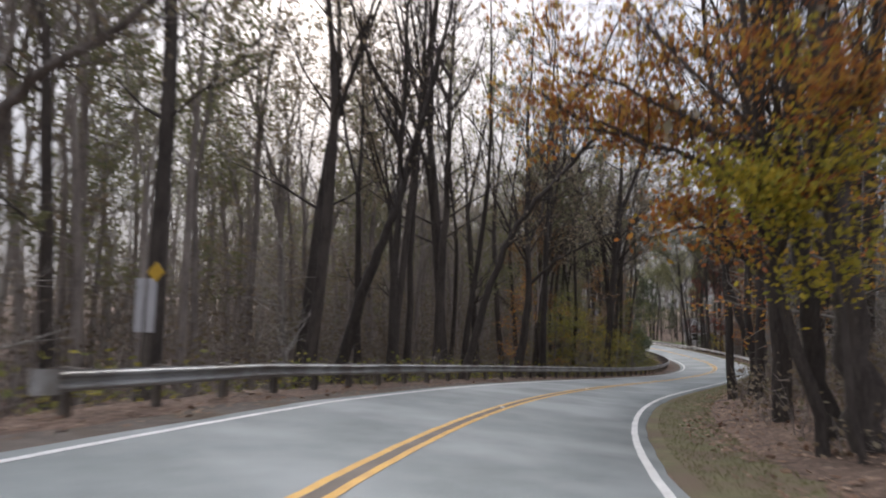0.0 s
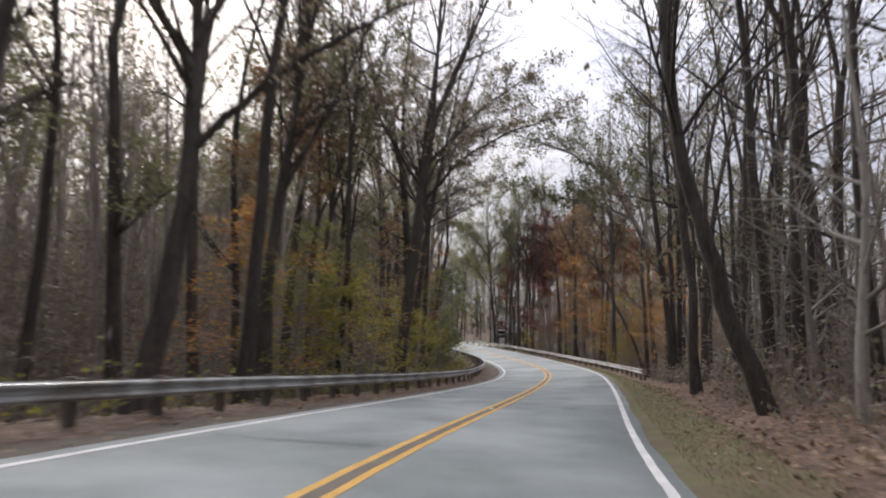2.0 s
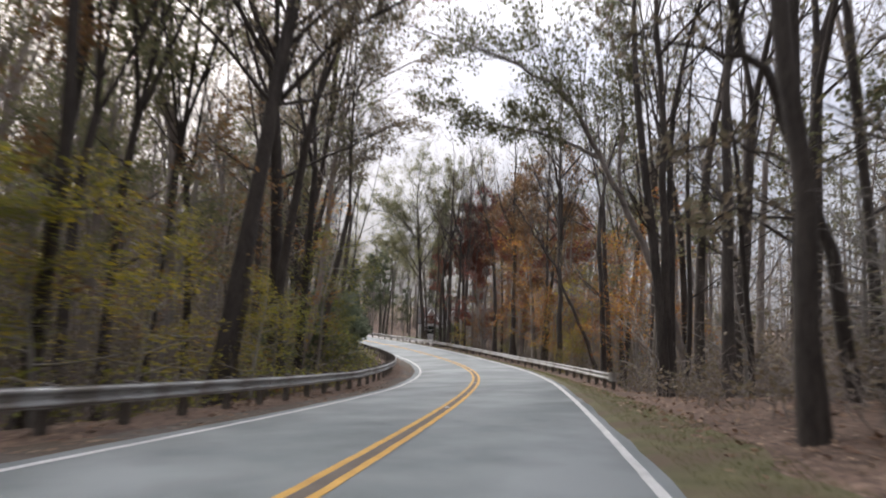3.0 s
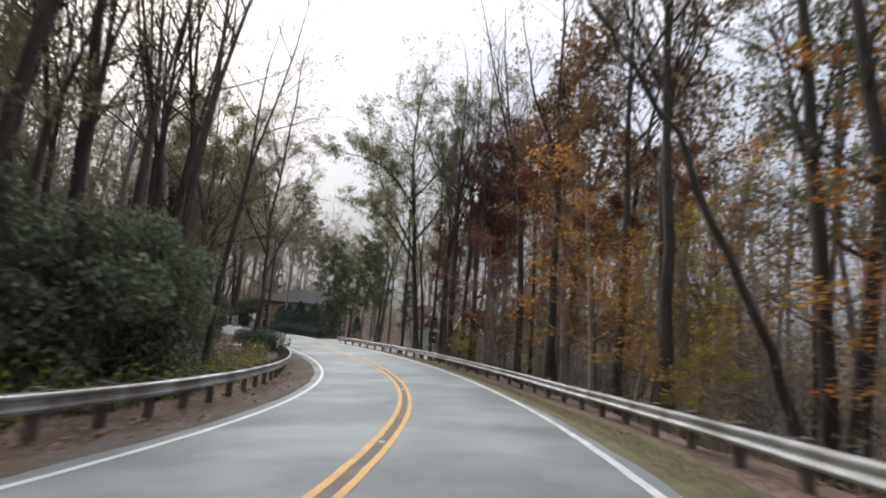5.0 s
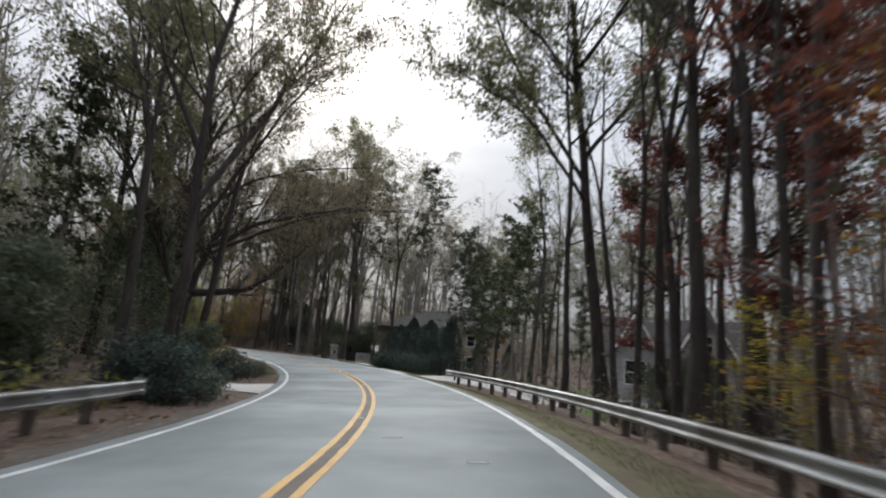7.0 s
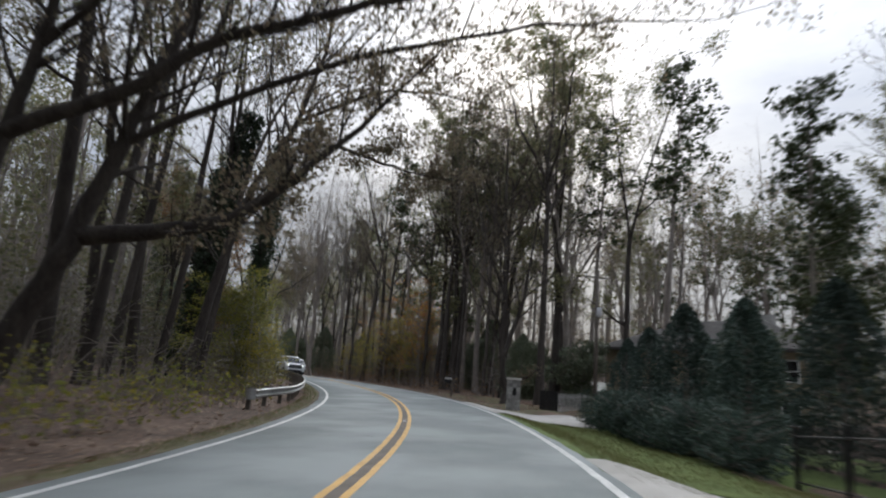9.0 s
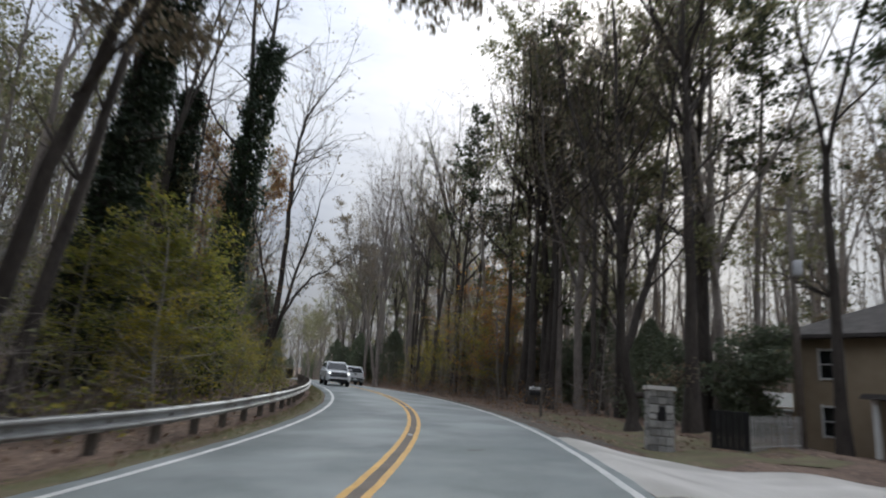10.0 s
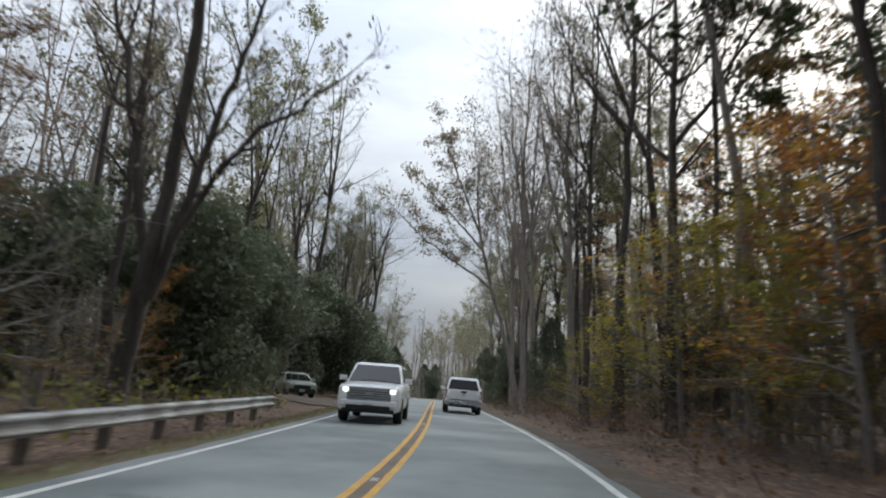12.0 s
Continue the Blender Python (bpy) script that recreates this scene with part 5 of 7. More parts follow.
# ---- single trees beside the road: kind, along, right, size, pick, lean, towards ----
PLACED = [
    ("bare", 12.5, 8.3, 1.0, 0, 3, 0), ("bare", 17.5, 8.4, 0.9, 4, 2, 0), 
    ("orange", 16.6, 8.2, 0.9, 0, 4, 90),
    ("bare", 59.7, 6.8, 0.95, 1, 1, 0), ("bare", 46.5, 9.4, 1.0, 4, 2, 0), ("bare", 53.5, 8.8, 0.9, 3, 3, 90), ("bare", 43.5, 8.0, 0.85, 1, 3, 40),
    ("bare", 33.0, 8.5, 0.9, 3, 2, 0), ("bare", 36.5, 10.0, 1.0, 0, 3, 0), ("bare", 30.5, 10.5, 1.0, 2, 3, 0), ("bare", 24.0, 9.4, 0.9, 4, 4, 90),
    ("bare", 55.7, -7.6, 1.05, 2, 4, 270), ("leafy", 75.7, -10.0, 0.9, 2, 4, 270), ("bare", 20.5, -9.0, 1.0, 0, 6, 270), ("bare", 15.0, -10.5, 1.0, 2, 4, 300),
    ("bare", 33.0, -9.0, 1.0, 1, 3, 270), ("bare", 44.0, -9.5, 1.0, 0, 4, 300), ("bare", 49.0, -8.2, 0.95, 4, 4, 250), ("bare", 62.0, -8.6, 1.0, 0, 3, 270),
    ("leafy", 68.0, -9.0, 0.95, 0, 3, 270), ("leafy", 58.0, -13.0, 1.0, 1, 0, 0), ("leafy", 42.0, -13.0, 1.0, 2, 0, 0), ("leafy", 30.0, -14.0, 1.0, 0, 0, 0),
    ("yellow", 48.6, -7.6, 1.0, 0, 0, 0), ("lime", 45.4, -8.2, 0.8, 1, 0, 0), ("yellow", 51.5, -7.6, 0.95, 0, 0, 0), ("lime", 47.4, -8.6, 1.0, 0, 0, 0), ("yellow", 56.5, -6.8, 0.75, 0, 0, 0), ("yellow", 196.5, 9.4, 0.85, 1, 0, 0), ("lime", 195.0, 10.8, 0.9, 1, 0, 0), ("orange", 197.5, 10.8, 0.8, 0, 0, 0), ("lime", 193.0, 9.4, 0.9, 0, 0, 0), ("rust", 194.0, 12.0, 1.0, 0, 0, 0), ("lime", 165.6, -7.4, 1.0, 0, 0, 0), ("yellow", 163.8, -6.6, 0.6, 0, 0, 0), ("lime", 66.0, -7.6, 0.95, 1, 0, 0), ("lime", 60.5, -7.6, 0.75, 0, 0, 0), ("orange", 72.0, -11.0, 1.0, 1, 0, 0), ("lime", 77.0, -9.0, 0.9, 0, 0, 0),
    ("rust", 50.0, -11.5, 1.1, 1, 0, 0), ("rust", 56.0, -10.0, 1.0, 0, 0, 0), ("orange", 45.5, -10.5, 0.9, 0, 0, 0), ("bare", 76.5, -14.0, 1.05, 0, 2, 270), ("leafy", 81.0, -14.0, 1.0, 0, 2, 270), ("bare", 92.0, -13.2, 1.1, 2, 2, 270), ("bare", 79.0, -12.5, 1.05, 2, 3, 270), ("bare", 83.5, -12.0, 1.0, 0, 3, 270), ("bare", 88.0, -12.0, 1.05, 4, 3, 270), ("holly", 84.0, -9.4, 1.1, 1, 0, 0), ("holly", 89.0, -10.0, 1.2, 1, 0, 0), ("holly", 95.0, -10.5, 1.15, 1, 0, 0), ("holly", 80.0, -11.5, 1.2, 1, 0, 0), ("holly", 101.0, -11.5, 0.9, 1, 0, 0), ("holly", 106.0, -11.0, 0.8, 0, 0, 0),
    ("leafy", 88.0, -13.0, 0.85, 1, 0, 0), ("bare", 93.0, -9.5, 1.0, 0, 4, 270), ("bare", 99.0, -9.0, 0.95, 4, 3, 270),
    ("bare", 96.0, 11.2, 1.0, 1, 1, 0), ("bare", 122.3, 7.2, 0.9, 3, 1, 0),
    ("bare", 78.0, 9.0, 1.0, 1, 2, 0), ("bare", 74.0, 10.5, 1.0, 0, 3, 0), ("bare", 105.5, 9.8, 1.05, 0, 1, 0), ("bare", 108.0, 12.0, 1.0, 4, 2, 0), ("bare", 112.0, 9.0, 0.9, 4, 1, 0), ("bare", 121.5, 13.0, 1.12, 4, 0, 0), 
    ("rust", 97.0, 10.6, 1.35, 1, 2, 90), ("rust", 92.5, 12.5, 1.4, 1, 0, 0), ("rust", 101.5, 11.0, 1.3, 1, 0, 0), ("orange", 86.5, 11.6, 1.0, 0, 0, 0), ("yellow", 91.0, 11.8, 1.2, 1, 0, 0), ("orange", 95.0, 9.4, 1.1, 1, 0, 0), ("lime", 103.0, 10.2, 0.75, 1, 0, 0), ("orange", 81.0, 12.5, 1.0, 1, 0, 0), ("orange", 99.5, 12.4, 1.15, 0, 0, 0),
    ("red", 104.0, 12.5, 1.0, 0, 0, 0), ("red", 110.0, 14.0, 1.0, 1, 0, 0), ("red", 113.0, 12.0, 1.3, 0, 0, 0), ("red", 117.0, 13.0, 1.25, 0, 0, 0), ("red", 118.0, 14.5, 1.05, 0, 0, 0), ("red", 108.0, 9.6, 0.9, 1, 0, 0), ("yellow", 113.0, 8.6, 0.7, 0, 0, 0), 
    ("holly", 133.0, -7.5, 0.42, 1, 0, 0), ("broad", 129.0, -10.5, 1.0, 0, 3, 270), ("broad", 139.0, -14.0, 0.95, 0, 0, 0), ("leafy", 140.0, -8.5, 0.95, 2, 4, 270), ("holly", 137.0, -12.0, 1.2, 0, 0, 0), ("pine", 131.0, -14.0, 0.8, 1, 0, 0), ("leafy", 143.0, -12.0, 0.9, 1, 0, 0),
    ("ivy", 167.3, -11.3, 1.0, 0, 7, 270), ("ivy", 170.8, -11.5, 0.9, 1, 2, 270), ("ivy", 174.6, -8.6, 1.05, 0, 3, 270), ("ivy", 177.0, -11.8, 1.0, 1, 2, 0), ("bare", 162.0, -9.2, 0.95, 1, 6, 290), ("bare", 158.0, -10.0, 0.95, 4, 5, 290), ("bare", 155.0, -11.5, 1.0, 0, 4, 280),
    ("lime", 166.8, -8.8, 1.05, 0, 0, 0), ("lime", 168.6, -8.0, 1.0, 0, 0, 0), ("lime", 170.6, -8.4, 0.8, 1, 0, 0), ("lime", 172.3, -7.6, 0.9, 0, 0, 0), ("lime", 165.0, -9.6, 0.9, 0, 0, 0), ("yellow", 171.0, -6.6, 0.5, 0, 0, 0), ("lime", 178.0, -7.6, 0.6, 0, 0, 0), ("rust", 185.5, -11.0, 0.9, 1, 0, 0), ("rust", 188.0, -9.4, 0.7, 0, 0, 0), ("rust", 181.0, -12.0, 0.9, 1, 0, 0),
    ("holly", 201.0, -9.6, 1.3, 1, 0, 0), ("holly", 206.0, -9.8, 1.4, 1, 0, 0), ("holly", 211.5, -10.4, 1.5, 1, 0, 0), ("holly", 220.5, -10.0, 1.45, 1, 0, 0), ("holly", 226.5, -8.6, 1.35, 1, 0, 0), ("holly", 234.0, -8.0, 1.3, 1, 0, 0), ("holly", 243.0, -7.6, 1.2, 1, 0, 0),
    ("holly", 199.0, -14.0, 1.3, 1, 0, 0), ("holly", 190.0, -13.0, 1.1, 1, 0, 0), ("pine", 208.0, -16.0, 0.6, 1, 0, 0), ("pine", 222.0, -15.0, 0.7, 1, 0, 0), ("pine", 238.0, -12.0, 0.7, 1, 0, 0), ("holly", 252.0, -7.5, 1.1, 1, 0, 0), ("holly", 262.0, -7.5, 1.0, 0, 0, 0),
    ("bare", 214.4, 13.9, 1.1, 2, 0, 0), ("bare", 217.0, 9.4, 1.0, 4, 3, 90),
    ("pine", 198.0, 10.8, 1.0, 0, 0, 0), ("pine", 186.0, 11.5, 1.05, 0, 0, 0), ("pine", 193.0, 14.5, 1.0, 1, 0, 0), ("pine", 203.0, 15.0, 1.0, 1, 0, 0),
    ("yellow", 197.5, 8.0, 0.95, 1, 0, 0), ("rust", 199.5, 10.8, 0.8, 0, 0, 0), ("yellow", 204.0, 8.2, 1.0, 0, 0, 0), ("orange", 194.0, 11.2, 0.9, 0, 0, 0), ("yellow", 210.0, 7.6, 0.8, 0, 0, 0), ("rust", 208.0, 10.0, 0.9, 0, 0, 0),
    ("broad", 177.6, 15.6, 1.35, 0, 0, 0), ("leafy", 181.0, 19.0, 1.25, 2, 0, 0), ("leafy", 186.0, 10.5, 1.1, 1, 2, 270), ("leafy", 172.0, 18.0, 1.0, 2, 0, 0), ("pine", 168.5, 18.5, 1.0, 0, 0, 0), ("bare", 156.0, 27.0, 0.9, 2, 0, 0), ("bare", 160.0, 31.0, 1.0, 0, 0, 0), ("bare", 151.0, 24.0, 0.85, 4, 0, 0), ("pine", 164.0, 27.5, 0.75, 1, 0, 0), ("broad", 187.0, 15.0, 1.05, 0, 0, 0), ("pine", 179.0, 20.0, 1.0, 0, 0, 0),
    ("leafy", 152.0, 30.0, 0.75, 1, 0, 0), ("bare", 148.0, 34.0, 0.9, 2, 0, 0), ("leafy", 143.0, 28.0, 0.7, 2, 0, 0), ("bare", 160.0, 40.0, 0.9, 0, 0, 0), ("pine", 156.0, 19.0, 0.4, 1, 0, 0), ("bare", 140.0, 22.0, 0.8, 4, 0, 0), ("pine", 148.0, 24.0, 0.5, 1, 0, 0),
    ("pine", 150.5, 18.5, 0.8, 1, 0, 0), ("pine", 146.5, 17.0, 0.85, 1, 0, 0), ("broad", 155.0, 20.0, 0.7, 0, 0, 0), ("pine", 159.0, 21.0, 0.75, 1, 0, 0), ("cedar", 164.0, 21.0, 0.9, 0, 0, 0), ("cedar", 161.0, 22.5, 1.0, 0, 0, 0), ("cedar", 166.5, 19.5, 0.8, 0, 0, 0), ("cedar", 158.5, 24.5, 0.9, 0, 0, 0), ("holly", 128.0, 15.0, 0.55, 1, 0, 0), ("holly", 124.0, 14.0, 0.6, 0, 0, 0), ("holly", 131.0, 17.5, 0.45, 1, 0, 0), ("leafy", 129.5, 17.0, 0.85, 1, 0, 0), ("leafy", 144.0, 16.0, 0.8, 2, 0, 0),
    ("red", 127.0, 14.0, 0.95, 0, 0, 0), ("red", 121.0, 16.0, 1.0, 0, 0, 0), ("red", 100.0, 14.0, 1.0, 0, 0, 0), ("red", 95.0, 15.0, 1.0, 1, 0, 0), ("orange", 90.0, 9.0, 0.8, 0, 0, 0), ("orange", 106.0, 13.0, 1.0, 1, 0, 0), ("orange", 77.0, 11.0, 1.0, 0, 0, 0), ("orange", 71.0, 9.5, 0.9, 1, 0, 0), ("yellow", 84.5, 8.8, 0.7, 0, 0, 0), ("orange", 110.0, 11.0, 1.1, 0, 0, 0), ("orange", 93.0, 13.5, 1.2, 1, 0, 0),
    ("yellow", 198.0, 11.5, 1.2, 1, 0, 0), ("orange", 201.5, 11.5, 1.1, 1, 0, 0), ("orange", 191.5, 9.4, 0.9, 0, 0, 0), ("orange", 196.0, -8.6, 0.35, 1, 0, 0), ("broad", 186.0, -15.0, 0.7, 1, 0, 0), ("broad", 179.0, -14.0, 0.6, 0, 0, 0), ("yellow", 181.5, -6.3, 0.5, 0, 0, 0),
    ("holly", 192.0, 18.0, 1.0, 0, 0, 0), ("holly", 184.0, 17.0, 0.9, 1, 0, 0), ("holly", 178.0, 13.0, 0.7, 0, 0, 0), ("holly", 188.0, 14.0, 0.9, 1, 0, 0), ("holly", 181.0, 16.5, 0.9, 1, 0, 0), ("holly", 195.0, 14.5, 0.9, 1, 0, 0), ("holly", 228.0, 9.5, 1.0, 0, 0, 0), ("holly", 238.0, 8.5, 1.0, 1, 0, 0), ("holly", 248.0, 8.5, 1.1, 0, 0, 0), ("holly", 258.0, 8.0, 1.1, 1, 0, 0), ("holly", 270.0, 8.0, 1.1, 0, 0, 0), ("holly", 207.0, 13.0, 0.9, 1, 0, 0), ("holly", 214.0, 11.0, 0.8, 0, 0, 0),
    ("cedar", 159.2, 10.4, 0.85, 0, 0, 0), ("cedar", 156.2, 9.9, 0.9, 0, 0, 0), ("cedar", 153.2, 9.8, 1.05, 0, 0, 0), ("cedar", 149.6, 9.8, 1.0, 0, 0, 0), ("cedar", 146.4, 10.2, 1.0, 0, 0, 0), ("cedar", 151.4, 11.0, 0.95, 0, 0, 0), ("holly", 157.5, 15.0, 0.8, 1, 0, 0), ("holly", 175.5, 16.8, 0.95, 1, 0, 0), ("pine", 153.0, 14.5, 0.72, 1, 0, 0), ("cedar", 159.0, 14.0, 1.0, 0, 0, 0),
    ("low", 154.8, 7.6, 1.0, 0, 0, 0), ("low", 153.0, 7.4, 1.05, 0, 0, 0), ("low", 151.2, 7.3, 0.95, 0, 0, 0), ("low", 149.4, 7.3, 1.1, 0, 0, 0), ("low", 147.6, 7.3, 1.0, 0, 0, 0), ("low", 145.8, 7.5, 1.0, 0, 0, 0), ("low", 156.4, 7.9, 0.9, 1, 0, 0),
    ("low", 117.6, -5.2, 1.15, 0, 0, 0), ("low", 119.3, -5.0, 1.0, 1, 0, 0), ("low", 118.6, -6.4, 1.3, 0, 0, 0), ("holly", 118.0, -10.6, 0.85, 1, 0, 0), ("holly", 115.5, -13.0, 0.9, 1, 0, 0), ("holly", 113.5, -11.2, 0.8, 1, 0, 0), ("holly", 121.5, -12.0, 0.85, 1, 0, 0), ("broad", 187.0, 10.8, 1.15, 0, 0, 0), ("broad", 192.5, 12.4, 1.15, 0, 0, 0), ("broad", 183.0, 14.2, 1.15, 0, 0, 0), ("low", 123.6, -6.0, 0.8, 1, 0, 0), ("low", 129.5, -5.9, 0.9, 0, 0, 0), ("low", 131.5, -5.4, 0.8, 1, 0, 0), ("low", 133.5, -5.0, 0.9, 1, 0, 0),
]
TAKEN = []
for kind, s, d, size, pick, lean, to in PLACED:
    plant(kind, s, d, size, pick, None, lean, to)
    TAKEN.append(along(s, d))


def fill(kind, n, s_range, d_range, size=(0.85, 1.15), lean=5, gap=1.7):
    k = 0
    for _ in range(n * 12):
        if k >= n:
            break
        s, d = SMALL_R.uniform(*s_range), SMALL_R.uniform(*d_range)
        p = along(s, d)
        if any((p[0] - q[0]) ** 2 + (p[1] - q[1]) ** 2 < gap * gap for q in TAKEN):
            continue
        TAKEN.append(p)
        if kind in ("far_bare", "far_leafy"):
            plant_far(kind, s, d, SMALL_R.uniform(*size), SMALL_R.uniform(0, lean), SMALL_R.uniform(0, 360))
        else:
            plant(kind, s, d, SMALL_R.uniform(*size), lean=SMALL_R.uniform(0, lean), lean_to=SMALL_R.uniform(0, 360))
        k += 1


# the woods between them
for near, far, s_range in ((-8.5, -13, (2, 97)), (9, 13, (2, 70)), (10.8, 13, (70, 130)), (11, 13, (178, 300)), (-9, -13, (151, 300))):
    side = 1 if near > 0 else -1
    long = (s_range[1] - s_range[0]) / 100
    fill("bare", int(13 * long), s_range, (near, far + 1.5 * side))
    fill("leafy", int(7 * long), s_range, (near + 2 * side, far + 2 * side))
    fill("sapling", int(26 * long), s_range, (near - 0.5 * side, far + 8 * side))
    fill("far_bare", int(34 * long), s_range, (far, far + 26 * side))
    fill("far_leafy", int(40 * long), s_range, (far + side, far + 28 * side))
fill("far_leafy", 16, (4, 45), (-40, -13))
fill("far_leafy", 40, (128, 196), (40, 78))
fill("far_bare", 14, (128, 196), (36, 70))
fill("pine", 8, (190, 300), (12, 28))
fill("pine", 6, (150, 200), (34, 60), (0.9, 1.2))
fill("far_leafy", 14, (236, 330), (6.5, 12), (0.7, 1.0), gap=3)
fill("holly", 12, (262, 330), (-11, -6), (0.9, 1.3), gap=3)
fill("far_leafy", 22, (334, 390), (-26, 26), gap=4)
fill("bare", 12, (22, 64), (7.4, 11.5))
fill("sapling", 16, (24, 64), (7.0, 13.0))
fill("far_bare", 30, (10, 75), (12, 30))
fill("far_bare", 16, (97, 124), (-34, -12))
fill("leafy", 3, (98, 116), (-20, -11), (0.8, 1.0))
fill("bare", 3, (96, 116), (-16, -10))
fill("far_leafy", 12, (90, 122), (-40, -16))
fill("far_leafy", 6, (0, 40), (-50, -14))
fill("far_leafy", 12, (118, 146), (-42, -18), (0.55, 0.8))
fill("holly", 10, (342, 385), (-16, 16), (1.0, 1.5), gap=4)
fill("far_leafy", 12, (36, 78), (-45, -15))
fill("far_bare", 12, (36, 78), (-40, -14))
fill("far_leafy", 8, (176, 192), (30, 46))
join_far()
for pool in KINDS.values():
    for ob in pool:
        for o in (*ob.children_recursive, ob):
            bpy.data.objects.remove(o)


# ---- the deeper woods: what nobody could count ----
def deep_woods(seed, n, s_range, d_range, label, leaf_material, keep_off=()):
    r = np.random.RandomState(seed)
    t, places = Tree(seed), []
    for _ in range(n):
        s, d = r.uniform(*s_range), r.uniform(*d_range)
        if any(a < s < b and c < d < e for a, b, c, e in keep_off):
            continue
        base = ground_at(s, d)
        h = r.uniform(15, 28)
        p = t.path(base - (0, 0, 0.3), (r.normal(0, 0.06), r.normal(0, 0.06), 1), h, 4, 0.03, 0.02)
        r0 = r.uniform(0.08, 0.2)
        t.wood.tube(p, r0 * np.linspace(1, 0.2, 5), 5)
        for _ in range(7):
            u = r.uniform(0.35, 0.95) * 4
            k = min(int(u), 3)
            q = p[k] + (p[k + 1] - p[k]) * (u - k)
            a = r.uniform(0, 6.28)
            b = t.path(q, (math.cos(a), math.sin(a), r.uniform(0.4, 1.4)), h * r.uniform(0.1, 0.22), 3, 0.12, 0.06)
            t.wood.tube(b, r0 * 0.4 * np.linspace(1, 0.2, 4), 3)
            for _ in range(2):
                c = t.path(b[r.randint(1, 3)], (math.cos(a + r.normal(0, 1)), math.sin(a + r.normal(0, 1)), r.uniform(0.2, 1)), h * r.uniform(0.05, 0.1), 2, 0.15, 0.04)
                t.wood.tube(c, [0.02, 0.014, 0.006], 3)
            places.extend(b[1:])

    c = np.repeat(np.array(places), 2, 0)
    t.scatter(c + r.normal(0, 0.7, c.shape), r.uniform(0.2, 0.45, len(c)), 0, 0.3)
    # far trunks take the bark lightened to imitate haze
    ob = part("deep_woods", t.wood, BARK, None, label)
    tagged(ob, category="trees", kind="stuff")
    ob = part("deep_woods_leaves", t.leaf, leaf_material, None, "thin leftover leaves high in the deeper woods")
    tagged(ob, category="foliage", kind="stuff")


OPEN_YARD = ((128, 192, 12, 46),)
deep_woods(301, 420, (-6, 140), (-75, -20), "dense dark hardwood trunks far back in the woods", LEAF_OLIVE)
deep_woods(302, 300, (-6, 128), (22, 75), "dense dark hardwood trunks far back in the woods", LEAF_BROWN)
deep_woods(303, 320, (130, 340), (-70, -20), "dense dark hardwood trunks far back in the woods", LEAF_OLIVE)
deep_woods(304, 330, (128, 340), (20, 80), "dense dark hardwood trunks far back in the woods", LEAF_BROWN, OPEN_YARD)
deep_woods(305, 90, (330, 420), (-30, 30), "distant hardwood trees closing the end of the road", LEAF_OLIVE)


def undergrowth(seed, n, s_range, d_range, height, label, material, keep_off=(), leaves=7, leaf_size=0.14):
    r = np.random.RandomState(seed)
    t, places = Tree(seed), []
    for _ in range(n):
        s = r.uniform(*s_range)
        d = d_range[0] + (d_range[1] - d_range[0]) * r.uniform(0, 1) ** 1.3
        if any(a < s < b and c < d < e for a, b, c, e in keep_off):
            continue
        base = ground_at(s, d)
        h = height * r.uniform(0.35, 1.0) * (0.55 + 0.45 * min(1.0, abs(d - d_range[0]) / 6))
        for _ in range(2):
            p = t.path(base - (0, 0, 0.1), (r.normal(0, 0.3), r.normal(0, 0.3), 1), h, 3, 0.14, 0.05)
            t.wood.tube(p, np.array((1.0, 0.75, 0.45, 0.2)) * (0.008 + 0.006 * h), 3)
            for _ in range(3):
                q = p[r.randint(1, 4)]
                c = t.path(q, (r.normal(0, 1), r.normal(0, 1), r.uniform(0.1, 1)), h * r.uniform(0.2, 0.45), 1, 0.15, 0.0)
                t.wood.tube(c, [0.012, 0.004], 3)
                places.append((c[0] + c[1]) / 2)
                places.append(c[1])
    c = np.array(places)
    c = np.repeat(c, max(1, leaves // 6), 0)
    c = c[r.uniform(0, 1, len(c)) < leaves / (6 * max(1, leaves // 6))]
    t.scatter(c + r.normal(0, 0.2 if leaves < 12 else 0.6, c.shape), leaf_size * r.uniform(0.6, 1.4, len(c)), 0.3, 0.2)
    ob = part("undergrowth", t.wood, BARK, None, label)
    tagged(ob, category="undergrowth", kind="stuff")
    ob = part("undergrowth_leaves", t.leaf, material, None, "dull dry leaves clinging to the undergrowth")
    tagged(ob, category="foliage", kind="stuff")


undergrowth(401, 1500, (0, 118), (-8.0, -45), 4.5, "tangled bare brown undergrowth under the trees", LEAF_BROWN)
undergrowth(402, 1200, (0, 66), (7.6, 45), 4.5, "tangled bare brown undergrowth under the trees", LEAF_BROWN)
undergrowth(403, 900, (64, 136), (8.5, 40), 4.5, "tangled undergrowth with olive leaves behind the guardrail", LEAF_OLIVE, ((126, 140, 14, 40),))
undergrowth(404, 1300, (134, 300), (-8.0, -40), 4.5, "tangled undergrowth with olive leaves under the trees", LEAF_OLIVE)
undergrowth(405, 1200, (176, 300), (9.0, 40), 4.5, "tangled dark undergrowth under the trees", LEAF_BROWN, ((160, 190, 13, 34),))
undergrowth(406, 700, (8, 66), (6.2, 13), 2.2, "thin brown brush on the leafy bank", LEAF_BROWN, leaves=8)
undergrowth(407, 900, (0, 118), (-6.3, -11), 2.0, "low olive brush behind the guardrail", LEAF_LIME, leaves=8)
undergrowth(408, 260, (176, 240), (5.6, 11), 2.0, "low brown brush at the road's edge", LEAF_RUST, leaves=8)
